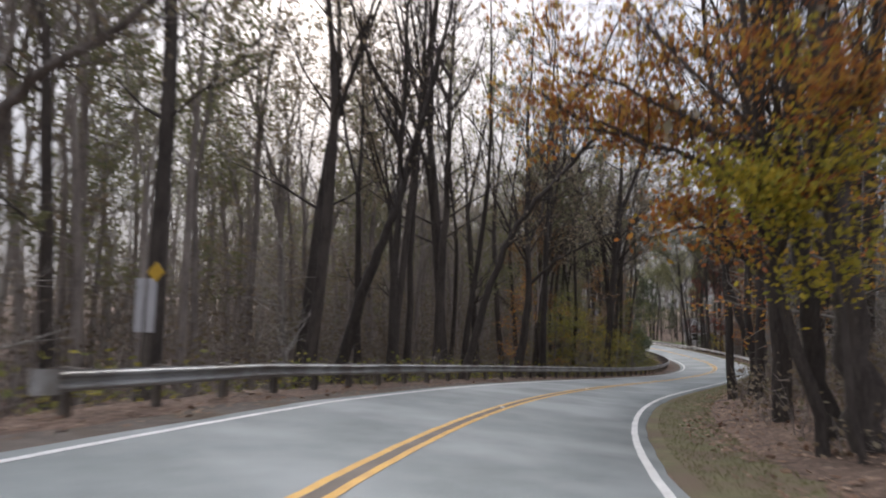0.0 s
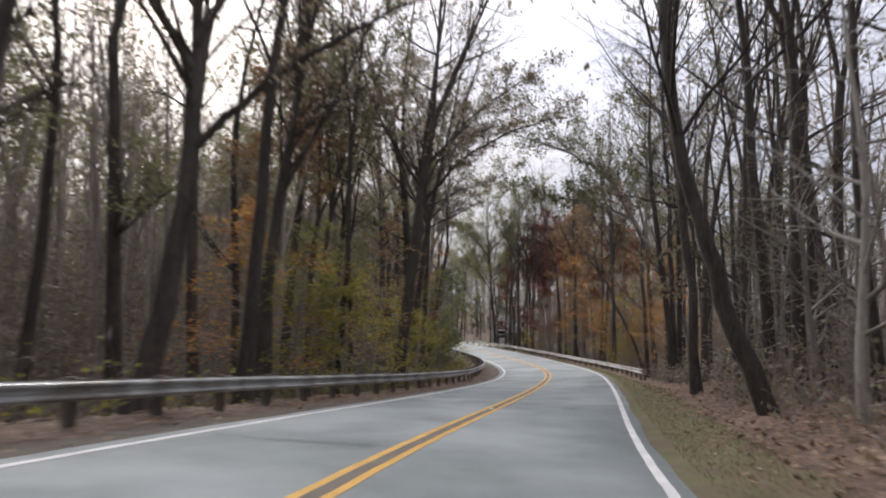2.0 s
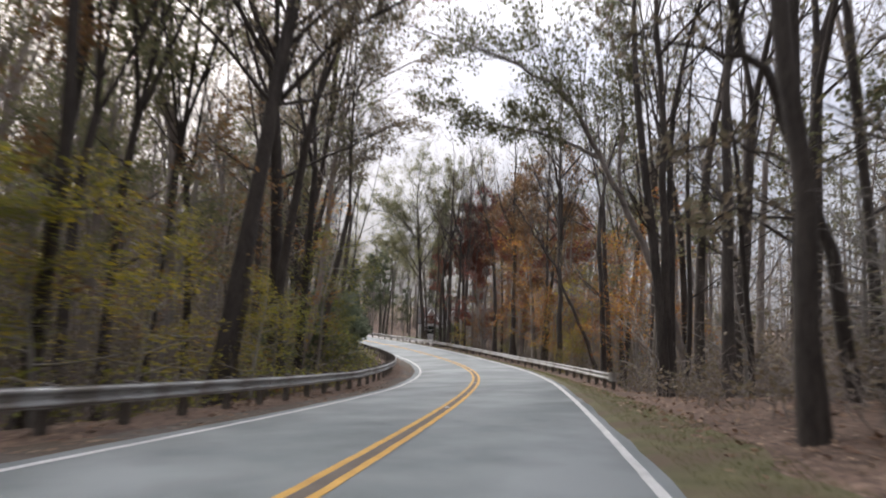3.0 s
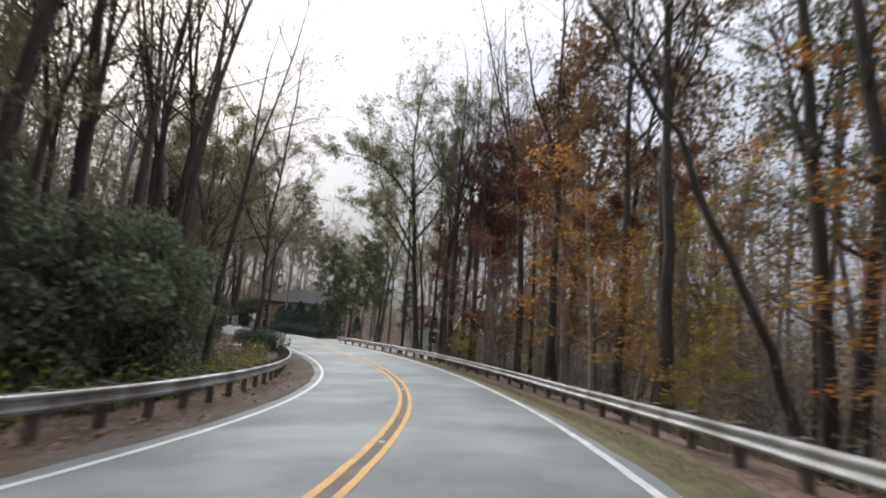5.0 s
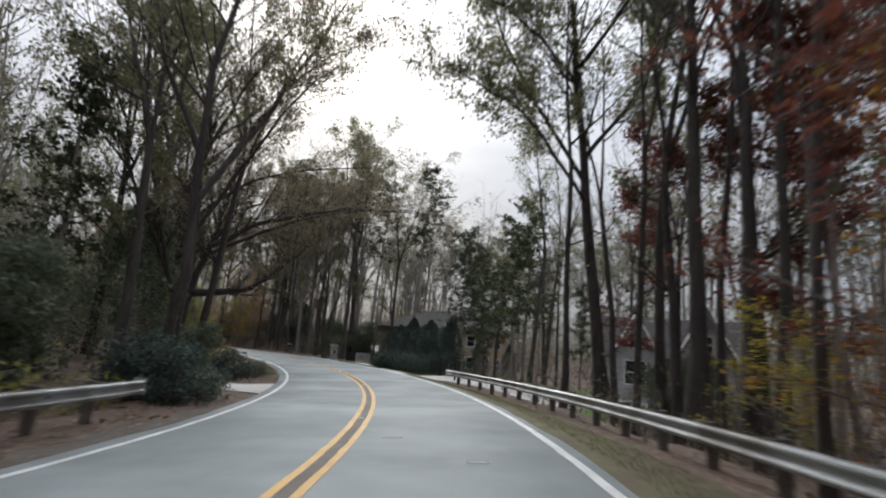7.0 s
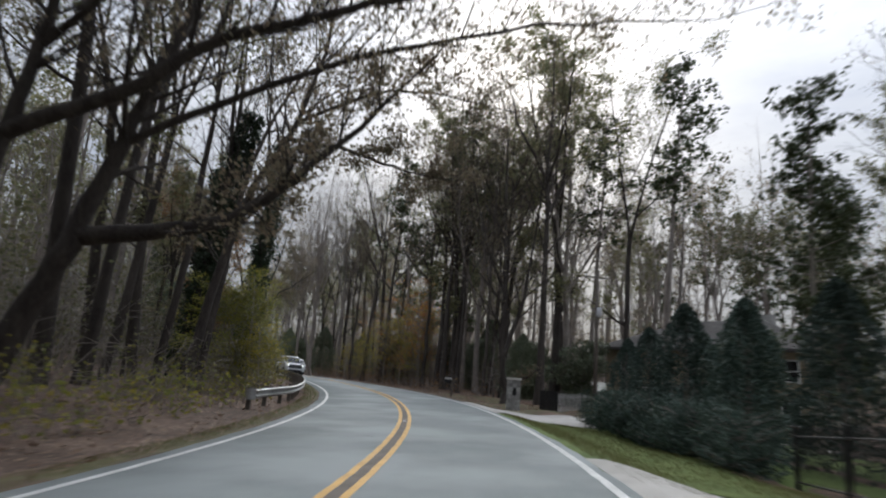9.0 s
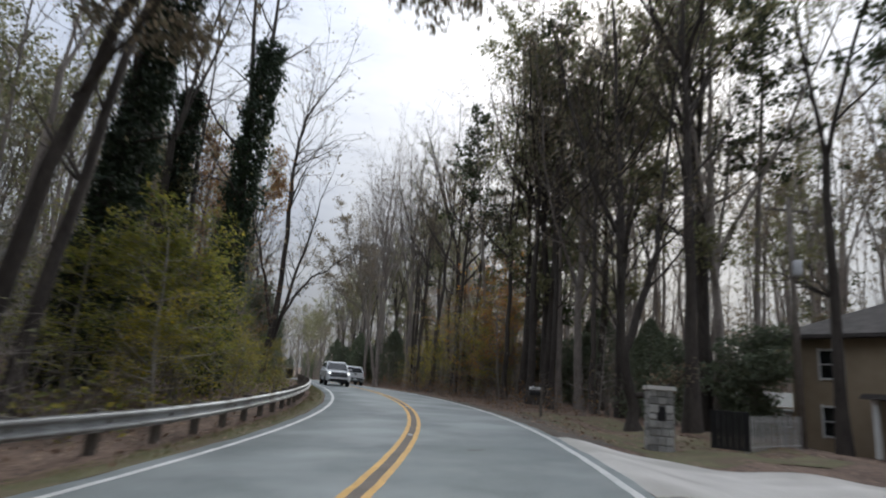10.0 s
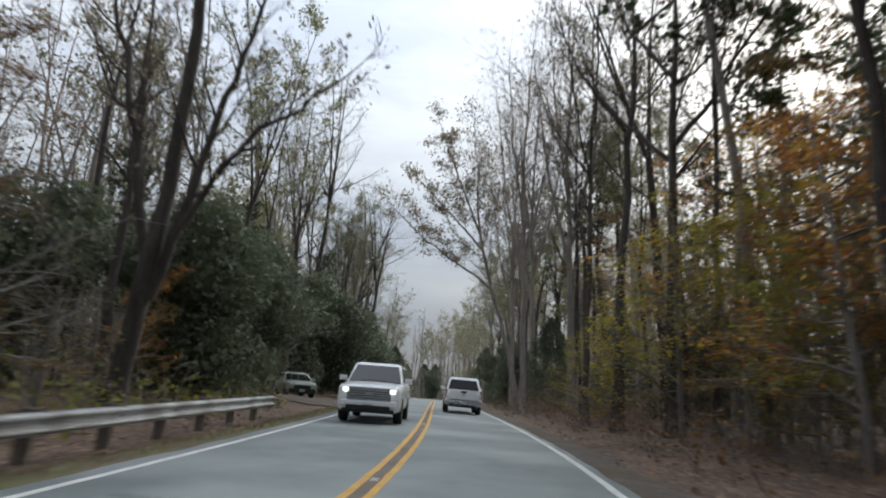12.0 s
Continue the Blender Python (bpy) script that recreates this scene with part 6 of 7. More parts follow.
undergrowth(409, 500, (134, 205), (-6.0, -11), 1.8, "low olive brush at the road's edge", LEAF_LIME, leaves=8)
undergrowth(411, 1200, (-4, 130), (-16, -60), 9.0, "tall thin thicket deeper in the woods", LEAF_BROWN, leaves=36, leaf_size=0.24)
undergrowth(412, 1000, (-4, 130), (16, 60), 9.0, "tall thin thicket deeper in the woods", LEAF_BROWN, leaves=36, leaf_size=0.24)
undergrowth(413, 1200, (118, 320), (-14, -55), 9.0, "tall thin thicket deeper in the woods", LEAF_OLIVE, leaves=36, leaf_size=0.24)
undergrowth(414, 1200, (176, 330), (13, 60), 9.0, "tall thin thicket deeper in the woods", LEAF_BROWN, ((176, 196, 12, 46),), leaves=36, leaf_size=0.24)
undergrowth(415, 700, (120, 215), (48, 90), 9.0, "tall thin thicket behind the houses", LEAF_OLIVE, leaves=36, leaf_size=0.28)

# ---- verges, drives and the roadside yards ----
def verge_strip(name, s0, s1, d0, d1, material, label, category, lift=0.014, ragged=0.12, step=0.5):
    """A strip of other ground that follows the ground, with a ragged outer edge."""
    sh = Shape()
    ss = np.arange(s0, s1 + 0.01, step)
    k = max(7, int(abs(d1 - d0) / 0.3))
    cols = np.linspace(0, 1, k)
    r = np.random.RandomState(int(s0 * 7 + abs(d1) * 13))
    wob = ragged * (np.sin(ss * 1.3 + s0) + 0.6 * np.sin(ss * 3.1) + r.normal(0, 0.5, len(ss)))
    taper = smooth01(ss, s0, s0 + 3) * (1 - smooth01(ss, s1 - 3, s1))
    edge = d0 + (d1 - d0) * np.maximum(taper, 0.02) + wob * np.sign(d1 - d0) * taper
    gd = d0 + (edge - d0)[:, None] * cols[None]
    p = ground_at(np.repeat(ss[:, None], k, 1), gd)
    p[..., 2] += lift * (1 - 0.9 * cols[None] ** 4)
    sh.add(p, [(i * k + j, i * k + j + 1, (i + 1) * k + j + 1, (i + 1) * k + j) if d1 > d0 else (i * k + j, (i + 1) * k + j, (i + 1) * k + j + 1, i * k + j + 1)
               for i in range(len(ss) - 1) for j in range(k - 1)])
    return tagged(part(name, sh, material, None, label, smooth=True), category=category, kind="structure")


verge_strip("shoulder_grass", 2, 62, 3.58, 5.2, GRASS_GROUND, "thin mossy grass verge with brown leaves", "verge")
verge_strip("shoulder_grass", 56, 134, 3.58, 5.5, GRASS_GROUND, "thin olive grass and dirt shoulder", "verge")
verge_strip("shoulder_gravel", -6, 118, -3.7, -4.5, GRAVEL, "gritty dirt shoulder beside the white line", "verge", ragged=0.08)
verge_strip("shoulder_gravel", 134, 215, -3.7, -4.3, GRASS_GROUND, "thin grassy shoulder beside the white line", "verge", ragged=0.08)
verge_strip("lawn", 141, 156, 3.58, 12.0, LAWN, "short green roadside lawn", "lawn", ragged=0.1)
verge_strip("lawn", 128, 160, 11.0, 26.0, LAWN, "green house lawn", "lawn", ragged=0.2)
verge_strip("shoulder_grass", 161, 178, 5.6, 11.5, GRASS_GROUND, "thin dull grass round the gate pillar", "verge")
verge_strip("shoulder_gravel", 163, 178, 3.58, 6.0, GRAVEL, "grey gritty pull-off beside the road", "verge", ragged=0.15, lift=0.02)
verge_strip("shoulder_gravel", 172, 300, 3.58, 4.5, GRAVEL, "gritty dirt shoulder beside the white line", "verge", ragged=0.1)


def slab(name, corners, material, label, category="driveway", thick=0.1, lift=0.03, n=10):
    """A paved quad strip: pairs of left and right edge points (along, right), following the ground."""
    sh = Shape()
    a = np.array([c[0] for c in corners], float)
    b = np.array([c[1] for c in corners], float)
    u = np.linspace(0, 1, len(a))
    v = np.linspace(0, 1, n * (len(a) - 1) + 1)
    a = np.stack([np.interp(v, u, a[:, i]) for i in range(2)], 1)
    b = np.stack([np.interp(v, u, b[:, i]) for i in range(2)], 1)
    rows = []
    for w in np.linspace(0, 1, 6):
        q = a * (1 - w) + b * w
        p = ground_at(q[:, 0], q[:, 1])
        p[:, 2] += lift
        rows.append(p)
    k = len(v)
    low = [rows[0] - (0, 0, thick), *rows, rows[-1] - (0, 0, thick)]
    sh.add(np.concatenate(low), [(r * k + i, (r + 1) * k + i, (r + 1) * k + i + 1, r * k + i + 1) for r in range(len(low) - 1) for i in range(k - 1)])
    ob = part(name, sh, material, None, label, smooth=False)
    return tagged(ob, category=category, kind="structure")


slab("driveway", [((143.6, 3.57), (137.2, 3.57)), ((140.4, 6.4), (135.0, 7.2)), ((136.5, 10.5), (131.5, 10.5)), ((134.0, 20), (129.5, 20))], CONCRETE, "pale concrete driveway apron opening off the road", lift=0.05)
slab("driveway", [((163.6, 3.57), (156.0, 3.57)), ((161.4, 6.6), (155.2, 6.3)), ((160.4, 11), (156.0, 11)), ((164.0, 24), (160.0, 24))], CONCRETE, "pale concrete driveway beside a stone gate pillar", lift=0.05)
slab("driveway", [((127.0, -3.62), (121.6, -3.62)), ((126.6, -5.2), (123.4, -5.2)), ((127.4, -7.5), (124.8, -7.5))], CONCRETE, "pale concrete driveway between low shrubs", lift=0.05)
slab("driveway", [((213.0, -3.62), (206.0, -3.62)), ((214.0, -6.0), (208.5, -6.0)), ((219.0, -13), (215.0, -13))], GRAVEL, "grey gravel driveway leading to a parked car", lift=0.05)

STONE_A = surface("grey_field_stone", (0.22, 0.215, 0.205), (0.42, 0.41, 0.395), 2.5, 0.9, 0.6, 25.0, jitter=0.35)
MORTAR = surface("grey_mortar", (0.2, 0.195, 0.19), (0.3, 0.29, 0.28), 5.0, 0.95, 0.4, 50.0)
IRON = surface("black_painted_iron", (0.010, 0.010, 0.011), (0.022, 0.022, 0.023), 4.0, 0.45, 0.1, 40.0)
WHITE_PAINT = surface("white_paint", (0.62, 0.62, 0.60), (0.78, 0.78, 0.76), 2.0, 0.6, 0.1, 30.0)
TAN_SIDING = surface("tan_stucco", (0.28, 0.22, 0.15), (0.38, 0.31, 0.22), 1.2, 0.85, 0.2, 30.0)
GREY_SIDING = surface("pale_grey_siding", (0.36, 0.36, 0.37), (0.50, 0.50, 0.51), 1.0, 0.7, 0.15, 25.0)
SHINGLE = surface("brown_grey_shingles", (0.045, 0.04, 0.038), (0.11, 0.10, 0.095), 2.0, 0.9, 0.6, 20.0)
PALE_ROOF = surface("pale_metal_roof", (0.17, 0.175, 0.16), (0.26, 0.265, 0.25), 1.0, 0.6, 0.1, 20.0)


def glass_material(name, tint, rough=0.05):
    m, n, l, b = nodes_of(name)
    b.inputs["Base Color"].default_value = (*tint, 1)
    b.inputs["Roughness"].default_value = rough
    b.inputs["Specular IOR Level"].default_value = 0.6
    noise_t, bp = n.new("ShaderNodeTexNoise"), n.new("ShaderNodeBump")
    noise_t.inputs["Scale"].default_value = 1.5
    bp.inputs["Strength"].default_value, bp.inputs["Distance"].default_value = 0.04, 0.02
    l.new(noise_t.outputs["Fac"], bp.inputs["Height"])
    l.new(bp.outputs["Normal"], b.inputs["Normal"])
    return m


DARK_GLASS = glass_material("dark_window_glass", (0.012, 0.014, 0.016))


def stone_pillar():
    m = on_ground(165.3, 6.9, turn=-12) @ Matrix.Diagonal((0.88, 0.88, 1.28, 1))
    root = thing("gate_pillar", m, "grey stone gate pillar with a flat cap and mail slot", "pillar")
    core = Shape()
    core.box((0.70, 0.70, 1.5), Matrix.Translation((0, 0, 0.55)))
    part("core", core, MORTAR, root)
    r = random.Random(3)
    for face in range(4):
        z = 0.0
        while z < 1.24:
            h = r.uniform(0.12, 0.19)
            x = -0.38
            while x < 0.36:
                w = min(r.uniform(0.16, 0.34), 0.38 - x)
                if w < 0.08:
                    break
                if not (face == 0 and -0.12 < x + w / 2 < 0.16 and 0.62 < z + h / 2 < 0.98):
                    sh = Shape()
                    sh.box((w - 0.02, 0.07, h - 0.02), Matrix.Translation((x + w / 2, -0.365 - r.uniform(0, 0.02), z + h / 2)), taper=r.uniform(0.93, 1.0))
                    bm = bevelled(sh, 0.012, 1)
                    bm_part("stone", bm, STONE_A, root, m=Matrix.Rotation(math.pi / 2 * face, 4, "Z"))
                x += w
            z += h
    cap = Shape()
    cap.box((0.92, 0.92, 0.09), Matrix.Translation((0, 0, 1.345)), taper=0.96)
    bm_part("cap", bevelled(cap, 0.015, 2), CONCRETE, root, "flat pale stone cap")
    box = Shape()
    box.box((0.26, 0.06, 0.32), Matrix.Translation((0.02, -0.37, 0.80)))
    bm_part("mail_slot", bevelled(box, 0.02, 2), IRON, root, "black recessed mail slot")


stone_pillar()


def picket_fence(points, label, height=1.15, every=0.16, material=None, wide=0.025):
    """A metal fence of rails, pickets and heavier posts between points (along, right)."""
    mat = material or IRON
    base0 = ground_at(*points[0])
    root = thing("metal_fence", Matrix.Translation(base0.tolist()), label, "fence", "garden fences")
    picket = Shape()
    picket.box((wide, 0.018, height), Matrix.Translation((0, 0, height / 2)))
    picket.box((0.03, 0.03, 0.05), Matrix.Translation((0, 0, height + 0.02)), taper=0.1)
    post = Shape()
    post.box((0.065, 0.065, height + 0.12), Matrix.Translation((0, 0, (height + 0.12) / 2 - 0.05)))
    post.box((0.085, 0.085, 0.03), Matrix.Translation((0, 0, height + 0.08)), taper=0.6)
    pm, qm = picket.mesh("picket", mat), post.mesh("post", mat)
    for (sa, da), (sb, db) in zip(points[:-1], points[1:]):
        a, b = ground_at(sa, da), ground_at(sb, db)
        n = int(np.linalg.norm(b - a) / every)
        yaw = math.atan2(b[1] - a[1], b[0] - a[0])
        for z in (0.16, height - 0.14):
            sh = Shape()
            sh.tube([a - base0 + (0, 0, z), b - base0 + (0, 0, z)], [0.018, 0.018], 4, cap=True)
            part("rail", sh, mat, root)
        for i in range(n + 1):
            u = i / n
            p = a * (1 - u) + b * u - base0
            heavy = i % 14 == 0
            part("post" if heavy else "picket", qm if heavy else pm, mat, root, m=Matrix.Translation(p.tolist()) @ Matrix.Rotation(yaw, 4, "Z"))


picket_fence([(144.6, 7.9), (140.6, 7.2), (137.6, 8.6)], "black metal picket fence beside the driveway and shrubs")
# added pickets, toned grey to pass for a flat pale wall
picket_fence([(166.2, 9.9), (167.6, 12.6)], "weathered grey picket fence beyond the gate pillar", 1.05, 0.15, STONE_A, 0.07)
picket_fence([(158.4, 8.6), (151.0, 12.6)], "black metal picket fence behind the dark shrubs")


def gate_leaf():
    root = thing("garden_gate", on_ground(165.8, 9.2, turn=-40), "dark solid garden gate standing half open", "gate")
    fr = Shape()
    for x in (-0.5, 0.5):
        fr.box((0.06, 0.05, 1.1), Matrix.Translation((x, 0, 0.62)))
    for z in (0.12, 1.13):
        fr.box((1.06, 0.05, 0.07), Matrix.Translation((0, 0, z)))
    bm_part("frame", bevelled(fr, 0.006, 1), IRON, root)
    for i in range(6):
        b = Shape()
        b.box((0.15, 0.025, 0.98), Matrix.Translation((-0.41 + i * 0.164, 0, 0.625)))
        part("board", b, IRON, root)


gate_leaf()


def slatted_gate(s, d):
    root = thing("driveway_gate", on_ground(s, d, 62), "black metal driveway gate of close upright slats", "gate")
    fr = Shape()
    for x in (-0.75, 0.75):
        fr.box((0.09, 0.09, 1.5), Matrix.Translation((x, 0, 0.65)))
    for z in (0.16, 1.22):
        fr.box((1.5, 0.05, 0.06), Matrix.Translation((0, 0, z)))
    bm_part("frame", bevelled(fr, 0.008, 1), IRON, root)
    slat = Shape()
    slat.box((0.065, 0.02, 1.2), Matrix.Translation((0, 0, 0.72)))
    mesh = slat.mesh("slat", IRON)
    for k in range(14):
        part("slat", mesh, IRON, root, m=Matrix.Translation((-0.65 + 0.1 * k, 0.03, 0)))


slatted_gate(137.9, 7.4)


def mailbox():
    root = thing("mailbox", on_ground(174.5, 5.9, turn=0), "dark mailbox on a timber post with a white number plate", "mailbox")
    p = Shape()
    p.box((0.1, 0.1, 1.5), Matrix.Translation((0, 0, 0.55)))
    bm_part("post", bevelled(p, 0.01, 1), POST_WOOD, root)
    arm = Shape()
    arm.box((0.62, 0.09, 0.09), Matrix.Translation((-0.25, 0, 0.86)))
    bm_part("arm", bevelled(arm, 0.01, 1), POST_WOOD, root)
    box = Shape()
    prof = [(-0.09, 0.0), (0.09, 0.0)] + [(0.09 * math.cos(a), 0.13 + 0.09 * math.sin(a)) for a in np.linspace(0, math.pi, 9)]
    n = len(prof)
    x0, x1 = -0.55, -0.06
    box.add([(x0, y, 0.91 + z) for y, z in prof] + [(x1, y, 0.91 + z) for y, z in prof],
            [(i, (i + 1) % n, n + (i + 1) % n, n + i) for i in range(n)] + [tuple(range(n))[::-1], tuple(range(n, 2 * n))])
    b = part("box", box, IRON, root, "dark metal letter box")
    door = Shape()
    door.box((0.012, 0.16, 0.17), Matrix.Translation((-0.558, 0, 1.0)))
    bm_part("door", bevelled(door, 0.004, 1), IRON, b)
    plate = Shape()
    plate.box((0.5, 0.015, 0.12), Matrix.Translation((-0.32, -0.07, 1.22)))
    pl = bm_part("number_plate", bevelled(plate, 0.012, 2), WHITE_PAINT, root, "white plate with dark number bars")
    for i in range(4):
        bar = Shape()
        bar.box((0.045, 0.006, 0.07), Matrix.Translation((-0.45 + i * 0.085, -0.081, 1.22)))
        part("bar", bar, IRON, pl)
    rod = Shape()
    rod.tube([(-0.32, -0.06, 1.08), (-0.32, -0.06, 1.2)], [0.012, 0.012], 6, cap=True)
    part("bracket", rod, IRON, root)


mailbox()
YELLOW_SIGN = surface("faded_yellow_sign", (0.42, 0.26, 0.03), (0.58, 0.37, 0.05), 3.0, 0.5, 0.05, 30.0)


def marker_sign():
    root = thing("road_sign", on_ground(12.0, -7.5, turn=0), "timber sign post with two pale boards and a small yellow plate", "sign")
    p = Shape()
    p.box((0.12, 0.12, 3.2), Matrix.Translation((0, 0, 1.4)))
    bm_part("post", bevelled(p, 0.012, 1), POST_WOOD, root)
    for x in (-0.19, 0.13):
        b = Shape()
        b.box((0.24, 0.03, 1.25), Matrix.Translation((x, -0.08, 2.35)))
        bm_part("board", bevelled(b, 0.01, 1), GREY_SIDING, root, "pale grey narrow board")
    y = Shape()
    y.box((0.34, 0.02, 0.34), Matrix.Translation((0.22, -0.09, 3.12)) @ Matrix.Rotation(radians(45), 4, "Y"))
    bm_part("plate", bevelled(y, 0.02, 2), YELLOW_SIGN, root, "faded yellow diamond plate")


marker_sign()


def utility_pole(s, d, h):
    root = thing("utility_pole", on_ground(s, d, 0), "weathered dark timber utility pole", "pole")
    sh = Shape()
    sh.tube([(0, 0, -0.5), (0, 0, h * 0.5), (0.03, 0, h)], [0.15, 0.13, 0.1], 10, cap=True)
    part("pole", sh, POST_WOOD, root, smooth=True)
    a = Shape()
    a.box((1.8, 0.09, 0.11), Matrix.Translation((0, 0.14, h - 0.5)))
    bm_part("crossarm", bevelled(a, 0.01, 1), POST_WOOD, root)
    for x in (-0.8, 0, 0.8):
        i = Shape()
        i.lathe([(0.03, 0), (0.05, 0.04), (0.03, 0.08), (0.045, 0.12), (0.02, 0.15)], 10, Matrix.Translation((x, 0.14, h - 0.44)))
        part("insulator", i, WHITE_PAINT, root, smooth=True)
    t = Shape()
    t.lathe([(0.16, 0), (0.17, 0.05), (0.17, 0.55), (0.12, 0.6)], 14, Matrix.Translation((0, -0.32, h * 0.66)))
    part("transformer", t, GREY_SIDING, root, "pale grey transformer can", smooth=True)


utility_pole(169.5, 14.1, 9.5)


# ---- houses ----
def window(parent, m, w, h):
    f = Shape()
    for x in (-w / 2, w / 2):
        f.box((0.09, 0.08, h + 0.18), Matrix.Translation((x, 0, 0)))
    for z in (-h / 2, h / 2, 0):
        f.box((w, 0.08, 0.09 if z else 0.05), Matrix.Translation((0, 0, z)))
    win = part("window", f, WHITE_PAINT, parent, m=m)
    g = Shape()
    g.box((w, 0.02, h), Matrix.Translation((0, 0.03, 0)))
    part("pane", g, DARK_GLASS, win)


def roof_hip(sh, w, d, z, rise, over=0.5, ridge=None):
    x, y, r = w / 2 + over, d / 2 + over, (w / 2 - d / 2 if ridge is None else ridge)
    v = [(-x, -y, z), (x, -y, z), (x, y, z), (-x, y, z), (-r, 0, z + rise), (r, 0, z + rise)]
    v += [(a, b, c - 0.18) for a, b, c in v[:4]]
    sh.add(v, [(0, 1, 5, 4), (1, 2, 5), (2, 3, 4, 5), (3, 0, 4), (0, 6, 7, 1), (1, 7, 8, 2), (2, 8, 9, 3), (3, 9, 6, 0), (6, 9, 8, 7)])


def gable(sh, w, d, z, rise, m, over=0.35):
    x, y = w / 2 + over, d / 2 + over
    t = 0.16
    v = [(-x, -y, z - over * rise / (w / 2)), (0, -y, z + rise), (x, -y, z - over * rise / (w / 2)), (-x, y, z - over * rise / (w / 2)), (0, y, z + rise), (x, y, z - over * rise / (w / 2))]
    v += [(a, b, c - t) for a, b, c in v]
    v = [m @ Vector(p) for p in v]
    sh.add(v, [(0, 1, 4, 3), (1, 2, 5, 4), (6, 9, 10, 7), (7, 10, 11, 8), (0, 6, 7, 1), (1, 7, 8, 2), (3, 4, 10, 9), (4, 5, 11, 10), (0, 3, 9, 6), (2, 8, 11, 5)])


def tan_house():
    root = thing("house", on_ground(172.5, 27.0, turn=-62), "tan two-storey house with a brown hipped roof behind shrubs", "house", "roadside houses")
    w, d, h = 15.0, 9.0, 5.6
    wall = Shape()
    wall.box((w, d, h + 1.0), Matrix.Translation((0, 0, h / 2 - 0.5)))
    part("wall", wall, TAN_SIDING, root)
    rf = Shape()
    roof_hip(rf, w, d, h, 2.6, 0.7)
    rr = part("roof", rf, SHINGLE, root)
    ch = Shape()
    ch.box((0.8, 0.8, 1.8), Matrix.Translation((3.0, 1.0, h + 2.2)))
    part("chimney", ch, STONE_A, rr)
    for y, t in ((-d / 2 - 0.03, 0), (d / 2 + 0.03, 180)):
        for x in (-5.6, -2.6, 0.4, 3.4, 6.0):
            for z in (1.5, 4.2):
                window(root, Matrix.Translation((x, y, z)) @ Matrix.Rotation(radians(t), 4, "Z"), 1.1, 1.4)
    for x, t in ((-w / 2 - 0.03, -90), (w / 2 + 0.03, 90)):
        for y in (-2.4, 1.8):
            for z in (1.5, 4.2):
                window(root, Matrix.Translation((x, y, z)) @ Matrix.Rotation(radians(t), 4, "Z"), 1.1, 1.4)
    for x in (-3.2, 0, 3.2):
        pr = Shape()
        pr.box((0.22, 0.22, 2.6), Matrix.Translation((x, -d / 2 - 1.8, 1.3)))
        part("porch_column", pr, WHITE_PAINT, root)
    pf = Shape()
    pf.box((7.4, 2.2, 0.22), Matrix.Translation((0, -d / 2 - 1.05, 2.7)), taper=0.96)
    part("porch_roof", pf, SHINGLE, root)


def grey_house():
    root = thing("house", on_ground(136.5, 22.5, turn=-34), "pale grey house with steep white-edged front gables", "house", "roadside houses")
    w, d, h = 9.0, 7.0, 3.0
    wall = Shape()
    wall.box((w, d, h + 1.2), Matrix.Translation((0, 0, h / 2 - 0.6)))
    part("wall", wall, GREY_SIDING, root)
    rf = Shape()
    gable(rf, d, w, h, 2.6, Matrix.Rotation(radians(90), 4, "Z"))
    part("roof", rf, SHINGLE, root)
    for x in (-w / 2, w / 2 - 0.12):
        end = Shape()
        end.add([(x, -d / 2, h), (x, d / 2, h), (x, 0, h + 2.45), (x + 0.12, -d / 2, h), (x + 0.12, d / 2, h), (x + 0.12, 0, h + 2.45)], [(0, 2, 1), (3, 4, 5), (0, 3, 5, 2), (1, 2, 5, 4), (0, 1, 4, 3)])
        part("end_wall", end, GREY_SIDING, root)
    for x, gw, rise in ((-2.5, 2.4, 2.3), (1.6, 3.0, 3.0)):
        g = Shape()
        g.box((gw, 1.6, h), Matrix.Translation((x, -d / 2 - 0.5, h / 2)))
        y0 = -d / 2 - 1.3
        g.add([(x - gw / 2, y0, h), (x + gw / 2, y0, h), (x, y0, h + rise * 0.93), (x - gw / 2, y0 + 3.5, h), (x + gw / 2, y0 + 3.5, h), (x, y0 + 3.5, h + rise * 0.93)], [(0, 1, 2), (3, 5, 4), (0, 2, 5, 3), (1, 4, 5, 2)])
        part("gable_wall", g, GREY_SIDING, root)
        r2 = Shape()
        gable(r2, gw, 5.0, h, rise, Matrix.Translation((x, -d / 2 + 1.0, 0)), 0.3)
        gr = part("gable_roof", r2, SHINGLE, root)
        tr = Shape()
        for sgn in (-1, 1):
            tr.tube([(x + sgn * (gw / 2 + 0.3), y0 - 0.32, h - 0.42), (x, y0 - 0.32, h + rise - 0.05)], [0.12, 0.12], 4, cap=True)
        part("gable_trim", tr, WHITE_PAINT, gr)
        window(root, Matrix.Translation((x, y0 - 0.03, 1.7)), 1.3, 1.5)
        window(root, Matrix.Translation((x, y0 - 0.03, h + 0.7)), 0.8, 1.0)
    dr = Shape()
    dr.box((1.0, 0.08, 2.1), Matrix.Translation((-0.3, -d / 2 - 0.05, 1.05)))
    part("door", dr, IRON, root)


